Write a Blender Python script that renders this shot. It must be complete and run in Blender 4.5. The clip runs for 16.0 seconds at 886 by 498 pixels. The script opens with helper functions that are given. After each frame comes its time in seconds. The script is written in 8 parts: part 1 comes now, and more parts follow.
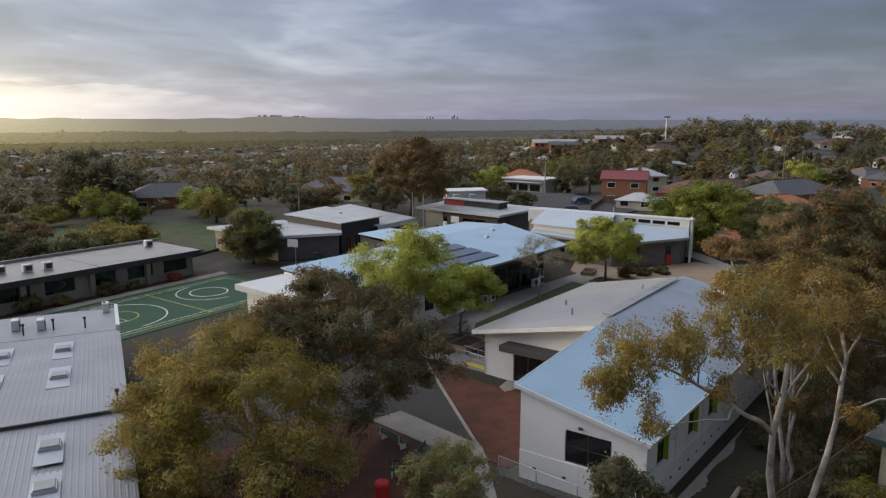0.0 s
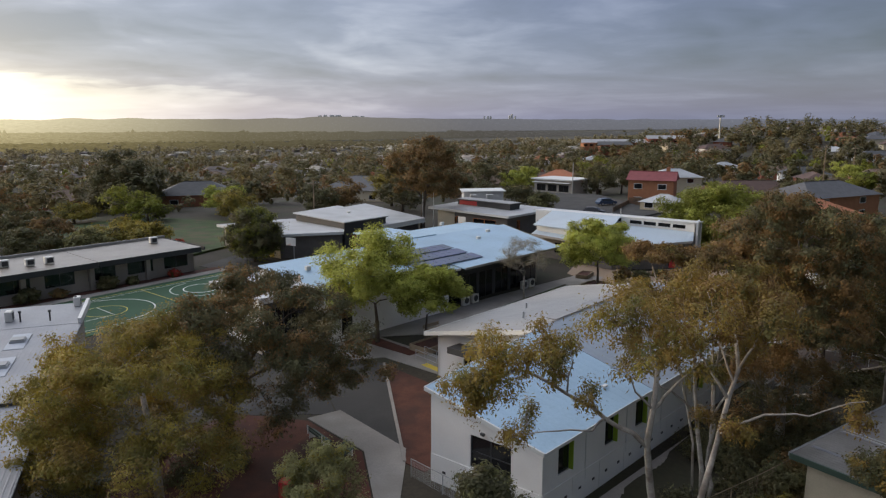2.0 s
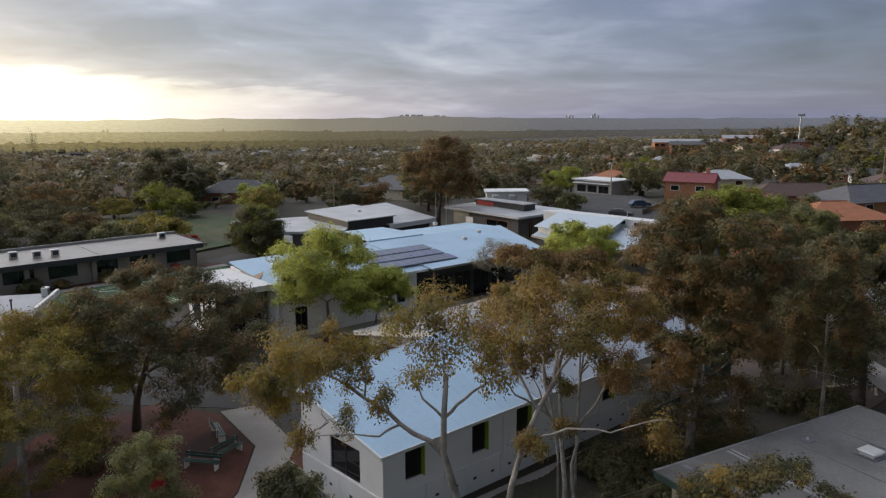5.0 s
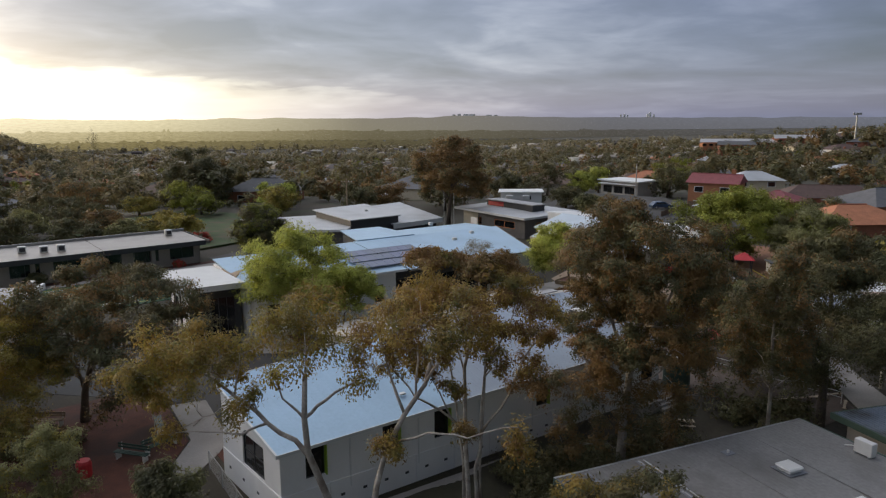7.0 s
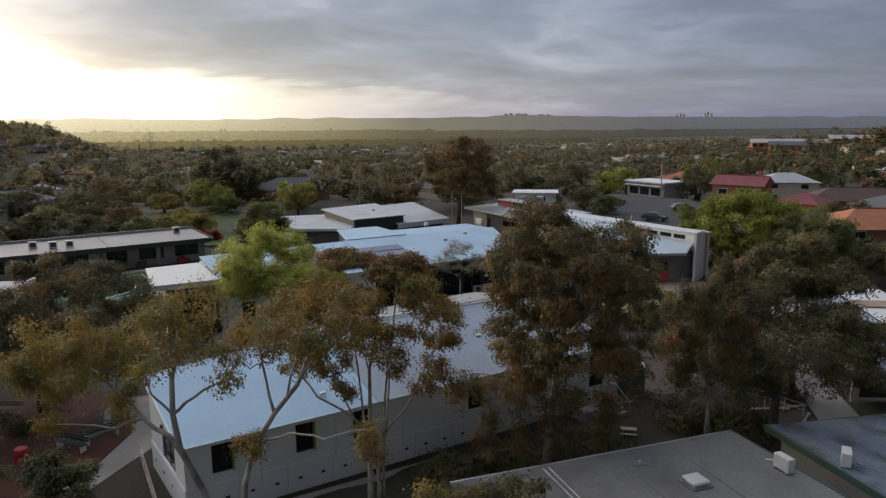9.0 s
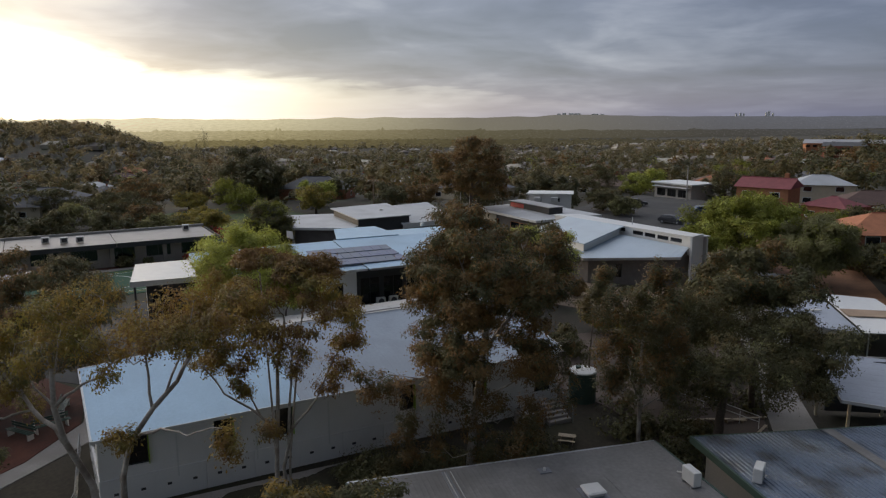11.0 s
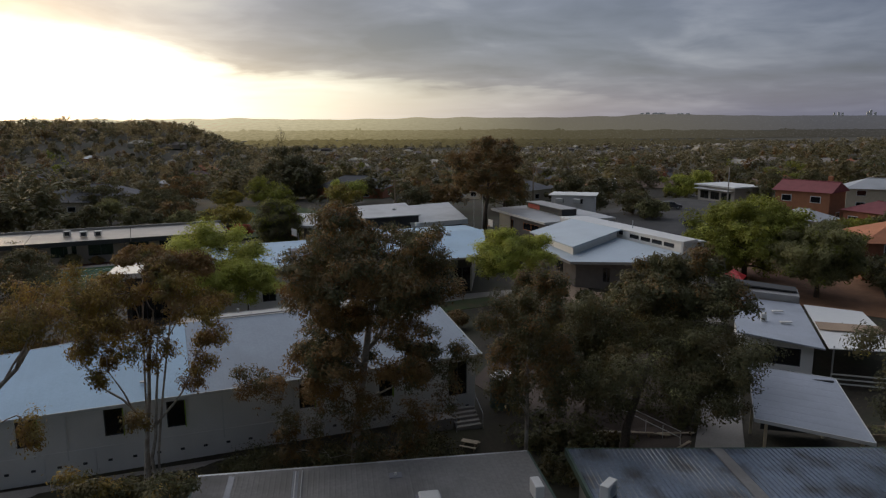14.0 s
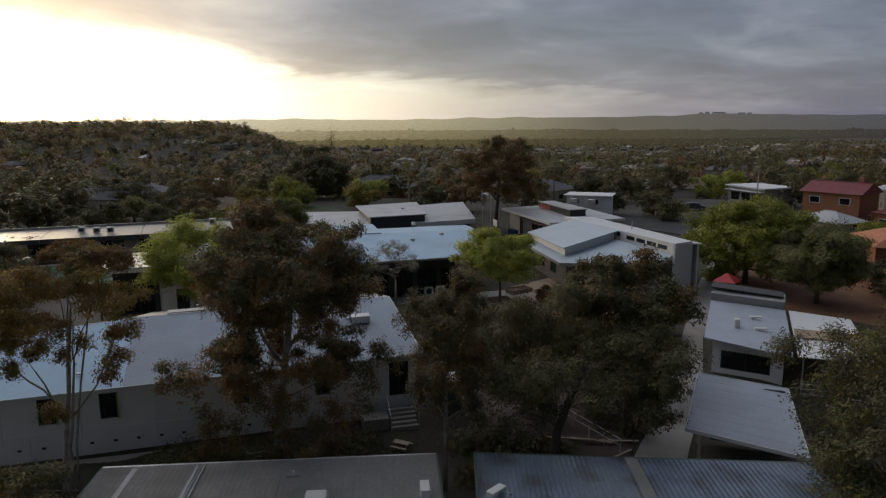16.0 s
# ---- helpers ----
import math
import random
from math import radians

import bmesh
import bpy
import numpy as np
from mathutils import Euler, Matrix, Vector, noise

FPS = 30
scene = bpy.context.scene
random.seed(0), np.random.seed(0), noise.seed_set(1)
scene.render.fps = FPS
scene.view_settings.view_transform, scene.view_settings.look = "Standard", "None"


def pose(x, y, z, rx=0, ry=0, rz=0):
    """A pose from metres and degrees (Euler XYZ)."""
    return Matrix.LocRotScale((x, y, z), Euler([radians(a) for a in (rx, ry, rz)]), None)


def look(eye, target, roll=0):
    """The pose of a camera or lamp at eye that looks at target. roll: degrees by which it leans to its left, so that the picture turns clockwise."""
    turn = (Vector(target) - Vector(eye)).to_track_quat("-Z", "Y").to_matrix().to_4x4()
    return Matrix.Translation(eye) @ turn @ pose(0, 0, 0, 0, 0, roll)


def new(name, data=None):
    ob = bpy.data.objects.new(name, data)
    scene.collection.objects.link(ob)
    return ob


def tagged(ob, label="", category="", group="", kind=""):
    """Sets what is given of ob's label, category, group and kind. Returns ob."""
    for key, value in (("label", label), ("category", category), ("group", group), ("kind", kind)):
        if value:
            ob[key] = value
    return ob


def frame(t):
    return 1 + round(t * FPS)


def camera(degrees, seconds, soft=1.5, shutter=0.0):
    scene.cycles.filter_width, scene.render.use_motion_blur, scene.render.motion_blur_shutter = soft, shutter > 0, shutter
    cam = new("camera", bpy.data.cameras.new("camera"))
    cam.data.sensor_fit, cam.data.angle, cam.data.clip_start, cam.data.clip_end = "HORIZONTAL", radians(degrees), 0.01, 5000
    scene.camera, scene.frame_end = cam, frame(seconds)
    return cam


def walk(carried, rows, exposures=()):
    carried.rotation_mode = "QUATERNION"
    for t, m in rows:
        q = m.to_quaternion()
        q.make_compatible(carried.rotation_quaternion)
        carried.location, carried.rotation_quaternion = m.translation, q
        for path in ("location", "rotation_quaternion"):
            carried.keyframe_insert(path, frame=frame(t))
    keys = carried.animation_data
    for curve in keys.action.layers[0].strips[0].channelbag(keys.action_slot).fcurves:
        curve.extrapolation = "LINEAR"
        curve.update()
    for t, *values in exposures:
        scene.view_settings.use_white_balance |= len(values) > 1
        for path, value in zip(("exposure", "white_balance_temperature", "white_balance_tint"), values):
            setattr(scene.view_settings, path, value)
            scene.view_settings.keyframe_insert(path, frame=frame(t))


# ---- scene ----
cam = camera(64.8, 16.0, 1.25)
PATH = [
    (0, (1.381, -0.226, 17.541), (0.996, 9.605, 15.752), 0.08),
    (1, (5.282, 0.131, 17.571), (4.482, 9.937, 15.781), 0.05),
    (2, (9.071, 0.623, 17.592), (7.871, 10.387, 15.799), 0.01),
    (3, (12.762, 1.240, 17.609), (11.177, 10.949, 15.814), -0.02),
    (4, (16.369, 1.975, 17.628), (14.409, 11.615, 15.830), -0.06),
    (5, (19.904, 2.824, 17.652), (17.578, 12.381, 15.851), -0.10),
    (6, (23.373, 3.783, 17.683), (20.689, 13.246, 15.878), -0.13),
    (7, (26.784, 4.852, 17.721), (23.748, 14.207, 15.914), -0.15),
    (8, (30.140, 6.032, 17.765), (26.758, 15.267, 15.955), -0.16),
    (9, (33.442, 7.326, 17.812), (29.719, 16.429, 16.000), -0.17),
    (10, (36.689, 8.741, 17.859), (32.630, 17.698, 16.045), -0.17),
    (11, (39.879, 10.284, 17.899), (35.486, 19.082, 16.085), -0.17),
    (12, (43.005, 11.964, 17.926), (38.283, 20.590, 16.112), -0.18),
    (13, (46.059, 13.794, 17.931), (41.013, 22.235, 16.118), -0.19),
    (14, (49.031, 15.789, 17.906), (43.666, 24.030, 16.093), -0.22),
    (15, (51.908, 17.963, 17.837), (46.229, 25.992, 16.027), -0.27),
    (16, (54.675, 20.336, 17.713), (48.689, 28.140, 15.905), -0.35),
]
EXPOSURES = [(0, 0.0), (4, -0.02), (8, -0.2), (12, -0.6), (16, -0.95)]
walk(cam, [(t, look(eye, target, roll)) for t, eye, target, roll in PATH], EXPOSURES)

# ---- light ----
SUN_AZ, SUN_EL = radians(72), radians(7)      # to the left of +y, above the horizon
SUN_DIR = Vector((-math.sin(SUN_AZ) * math.cos(SUN_EL), math.cos(SUN_AZ) * math.cos(SUN_EL), math.sin(SUN_EL)))

GLOW_AZ = radians(62)      # the brightest gap under the cloud edge
GLOW_DIR = Vector((-math.sin(GLOW_AZ) * math.cos(SUN_EL), math.cos(GLOW_AZ) * math.cos(SUN_EL), math.sin(SUN_EL)))


def build_world():
    w = bpy.data.worlds.new("sky")
    scene.world = w
    w.use_nodes = True
    nt = w.node_tree
    nt.nodes.clear()
    N, L = nt.nodes.new, nt.links.new

    def math_node(op, a, b=0.0, clamp=False):
        n = N("ShaderNodeMath")
        n.operation, n.use_clamp = op, clamp
        for k, v in enumerate((a, b)):
            if isinstance(v, (int, float)):
                n.inputs[k].default_value = v
            else:
                L(v, n.inputs[k])
        return n.outputs[0]

    def ramp(fac, stops):
        n = N("ShaderNodeValToRGB")
        el = n.color_ramp.elements
        while len(el) < len(stops):
            el.new(0.5)
        for e, (p, c) in zip(el, stops):
            e.position, e.color = p, (*c, 1)
        L(fac, n.inputs[0])
        return n.outputs[0]

    def mix(fac, a, b, how="MIX"):
        n = N("ShaderNodeMix")
        n.data_type, n.blend_type = "RGBA", how
        for sock, v in ((n.inputs[0], fac), (n.inputs[6], a), (n.inputs[7], b)):
            if isinstance(v, (int, float)):
                sock.default_value = v
            elif isinstance(v, tuple):
                sock.default_value = (*v, 1)
            else:
                L(v, sock)
        return n.outputs[2]

    tc = N("ShaderNodeTexCoord").outputs["Generated"]
    sep = N("ShaderNodeSeparateXYZ")
    L(tc, sep.inputs[0])
    x, y, z = sep.outputs
    # clouds on a flat layer, seen in perspective
    h = math_node("ADD", math_node("MAXIMUM", z, 0.0), 0.11)
    px, py = math_node("DIVIDE", x, h), math_node("DIVIDE", y, h)
    comb = N("ShaderNodeCombineXYZ")
    L(px, comb.inputs[0]), L(py, comb.inputs[1])
    big, small = N("ShaderNodeTexNoise"), N("ShaderNodeTexNoise")
    for n, scale, detail, dist in ((big, 0.40, 4, 0.6), (small, 1.5, 5, 0.4)):
        n.inputs["Scale"].default_value, n.inputs["Detail"].default_value = scale, detail
        n.inputs["Roughness"].default_value, n.inputs["Distortion"].default_value = 0.55, dist
        L(comb.outputs[0], n.inputs["Vector"])
    cloud = math_node("ADD", math_node("MULTIPLY", big.outputs["Fac"], 0.72), math_node("MULTIPLY", small.outputs["Fac"], 0.28))
    dot = N("ShaderNodeVectorMath")
    dot.operation = "DOT_PRODUCT"
    L(tc, dot.inputs[0])
    dot.inputs[1].default_value = GLOW_DIR
    d = dot.outputs["Value"]
    toward = math_node("MULTIPLY", math_node("ADD", d, 1.0), 0.5)
    calm = math_node("MULTIPLY", z, 9.0, True)
    soft_cloud = math_node("ADD", 0.5, math_node("MULTIPLY", math_node("SUBTRACT", cloud, 0.5), math_node("ADD", math_node("MULTIPLY", calm, 0.75), 0.25)))
    grey = ramp(soft_cloud, [(0.40, (0.108, 0.124, 0.205)), (0.5, (0.190, 0.210, 0.315)), (0.58, (0.345, 0.365, 0.465)), (0.66, (0.55, 0.555, 0.59))])
    side = ramp(toward, [(0.10, (0.15, 0.16, 0.19)), (0.45, (0.285, 0.32, 0.455)), (0.72, (0.66, 0.70, 0.86)), (0.9, (1.28, 1.27, 1.25))])
    grey = mix(1.0, grey, side, "MULTIPLY")
    # the bright gap under the cloud edge, lower the farther from the sun
    flat = math_node("SQRT", math_node("ADD", math_node("MULTIPLY", x, x), math_node("MULTIPLY", y, y)))
    west = math_node("DIVIDE", math_node("MULTIPLY", x, -1.0), math_node("MAXIMUM", flat, 0.02))
    edge = ramp(west, [(0.0, (0.006, 0.006, 0.006)), (0.17, (0.012, 0.012, 0.012)), (0.34, (0.030, 0.030, 0.030)), (0.55, (0.056, 0.056, 0.056)), (0.75, (0.070, 0.070, 0.070)), (0.86, (0.105, 0.105, 0.105)), (0.94, (0.128, 0.128, 0.128)), (1.0, (0.14, 0.14, 0.14))])
    rag = math_node("MULTIPLY", math_node("SUBTRACT", 0.5, cloud), 0.13)
    over = math_node("DIVIDE", math_node("ADD", z, rag), edge)
    low = ramp(math_node("MULTIPLY", over, 0.5), [(0.30, (1, 1, 1)), (0.46, (0.70, 0.70, 0.70)), (0.53, (0.22, 0.22, 0.22)), (0.64, (0.09, 0.09, 0.09)), (1.0, (0.02, 0.02, 0.02))])
    warm = ramp(toward, [(0.80, (0.0, 0.0, 0.0)), (0.88, (0.13, 0.118, 0.09)), (0.92, (0.34, 0.325, 0.23)), (0.95, (0.70, 0.67, 0.47)), (0.98, (1.3, 1.26, 0.96)), (1.0, (2.3, 2.15, 1.7))])
    glow = mix(1.0, warm, low, "MULTIPLY")
    pale = ramp(z, [(0.0, (0.040, 0.062, 0.090)), (0.05, (0.018, 0.028, 0.045)), (0.14, (0.0, 0.0, 0.0))])
    # thinner, brighter cloud overhead
    high = ramp(z, [(0.16, (0.0, 0.0, 0.0)), (0.34, (0.57, 0.595, 0.645)), (1.0, (0.87, 0.90, 0.95))])
    fair = math_node("DIVIDE", math_node("ADD", math_node("MULTIPLY", x, -0.96), math_node("MULTIPLY", y, 0.28)), math_node("MAXIMUM", flat, 0.02))
    high = mix(1.0, high, ramp(math_node("MULTIPLY", math_node("ADD", fair, 1.0), 0.5), [(0.0, (0.0, 0.0, 0.0)), (0.5, (0.43, 0.43, 0.435)), (1.0, (2.2, 2.14, 2.02))]), "MULTIPLY")
    total = mix(1.0, mix(1.0, mix(1.0, grey, glow, "ADD"), pale, "ADD"), high, "ADD")
    sky = N("ShaderNodeTexSky")
    sky.sky_type, sky.sun_disc = "NISHITA", False
    sky.sun_elevation, sky.sun_rotation = SUN_EL, -SUN_AZ
    bg1, bg2, add, out = N("ShaderNodeBackground"), N("ShaderNodeBackground"), N("ShaderNodeAddShader"), N("ShaderNodeOutputWorld")
    L(sky.outputs[0], bg1.inputs[0])
    bg1.inputs[1].default_value = 0.05
    L(total, bg2.inputs[0])
    bg2.inputs[1].default_value = 1.0
    L(bg1.outputs[0], add.inputs[0]), L(bg2.outputs[0], add.inputs[1])
    L(add.outputs[0], out.inputs[0])


build_world()
sun = new("sun", bpy.data.lights.new("sun", "SUN"))
sun.data.energy, sun.data.angle, sun.data.color = 2.0, radians(12), (1.0, 0.77, 0.48)
sun.matrix_world = look((0, 0, 100), (-SUN_DIR.x * 100, -SUN_DIR.y * 100, 100 - SUN_DIR.z * 100))

# ---- materials ----


def material(name, color, rough=0.8, metal=0.0, vary=0.25, scale=1.5, bump=0.15, fine=None, island=0.0, obrand=0.0, stain=None, translucent=0.0, spec=0.5):
    """A procedural surface: base colour broken up at two scales, with fine relief."""
    m = bpy.data.materials.new(name)
    m.use_nodes = True
    nt = m.node_tree
    N, L = nt.nodes.new, nt.links.new
    b = nt.nodes["Principled BSDF"]
    b.inputs["Roughness"].default_value, b.inputs["Metallic"].default_value = rough, metal
    b.inputs["Specular IOR Level"].default_value = spec
    tc = N("ShaderNodeTexCoord")
    n1, n2 = N("ShaderNodeTexNoise"), N("ShaderNodeTexNoise")
    for n, sc, det in ((n1, scale, 5), (n2, fine or scale * 14, 4)):
        n.inputs["Scale"].default_value, n.inputs["Detail"].default_value = sc, det
        L(tc.outputs["Object"], n.inputs["Vector"])
    add = N("ShaderNodeMath")
    add.operation = "ADD"
    L(n1.outputs["Fac"], add.inputs[0]), L(n2.outputs["Fac"], add.inputs[1])
    val = N("ShaderNodeMapRange")
    val.inputs["From Min"].default_value, val.inputs["From Max"].default_value = 0.65, 1.35
    val.inputs["To Min"].default_value, val.inputs["To Max"].default_value = 1 - vary, 1 + vary
    L(add.outputs[0], val.inputs["Value"])
    hsv = N("ShaderNodeHueSaturation")
    hsv.inputs["Color"].default_value = (*color, 1)
    L(val.outputs[0], hsv.inputs["Value"])
    col = hsv.outputs[0]
    for amount, node, sock in ((island, "ShaderNodeNewGeometry", "Random Per Island"), (obrand, "ShaderNodeObjectInfo", "Random")):
        if amount:
            g, mr, mr2, h2 = N(node), N("ShaderNodeMapRange"), N("ShaderNodeMapRange"), N("ShaderNodeHueSaturation")
            mr.inputs["To Min"].default_value, mr.inputs["To Max"].default_value = 1 - amount, 1 + amount
            mr2.inputs["To Min"].default_value, mr2.inputs["To Max"].default_value = 0.5 - amount * 0.07, 0.5 + amount * 0.07
            L(g.outputs[sock], mr.inputs["Value"]), L(g.outputs[sock], mr2.inputs["Value"])
            L(col, h2.inputs["Color"]), L(mr.outputs[0], h2.inputs["Value"]), L(mr2.outputs[0], h2.inputs["Hue"])
            col = h2.outputs[0]
    if stain:
        n3, r3, mx = N("ShaderNodeTexNoise"), N("ShaderNodeValToRGB"), N("ShaderNodeMix")
        n3.inputs["Scale"].default_value, n3.inputs["Detail"].default_value = stain[1], 6
        L(tc.outputs["Object"], n3.inputs["Vector"])
        r3.color_ramp.elements[0].position, r3.color_ramp.elements[1].position = 0.48, 0.68
        L(n3.outputs["Fac"], r3.inputs[0])
        mx.data_type = "RGBA"
        L(r3.outputs[0], mx.inputs[0]), L(col, mx.inputs[6])
        mx.inputs[7].default_value = (*stain[0], 1)
        col = mx.outputs[2]
    L(col, b.inputs["Base Color"])
    if bump:
        bp = N("ShaderNodeBump")
        bp.inputs["Strength"].default_value, bp.inputs["Distance"].default_value = bump, 0.02
        L(n2.outputs["Fac"], bp.inputs["Height"])
        L(bp.outputs[0], b.inputs["Normal"])
    if translucent:
        tr, ms = N("ShaderNodeBsdfTranslucent"), N("ShaderNodeMixShader")
        L(col, tr.inputs[0])
        ms.inputs[0].default_value = translucent
        out = nt.nodes["Material Output"]
        L(b.outputs[0], ms.inputs[1]), L(tr.outputs[0], ms.inputs[2]), L(ms.outputs[0], out.inputs[0])
    return m


def leafy(name, color, translucent=0.3, patch=None):
    """Leaves in two tints, which change from spray to spray."""
    return material(name, color, 0.6, 0, 0.42, 0.45, 0, 1.6, island=0.14, translucent=translucent, spec=0.3, stain=(patch, 0.8) if patch else None)


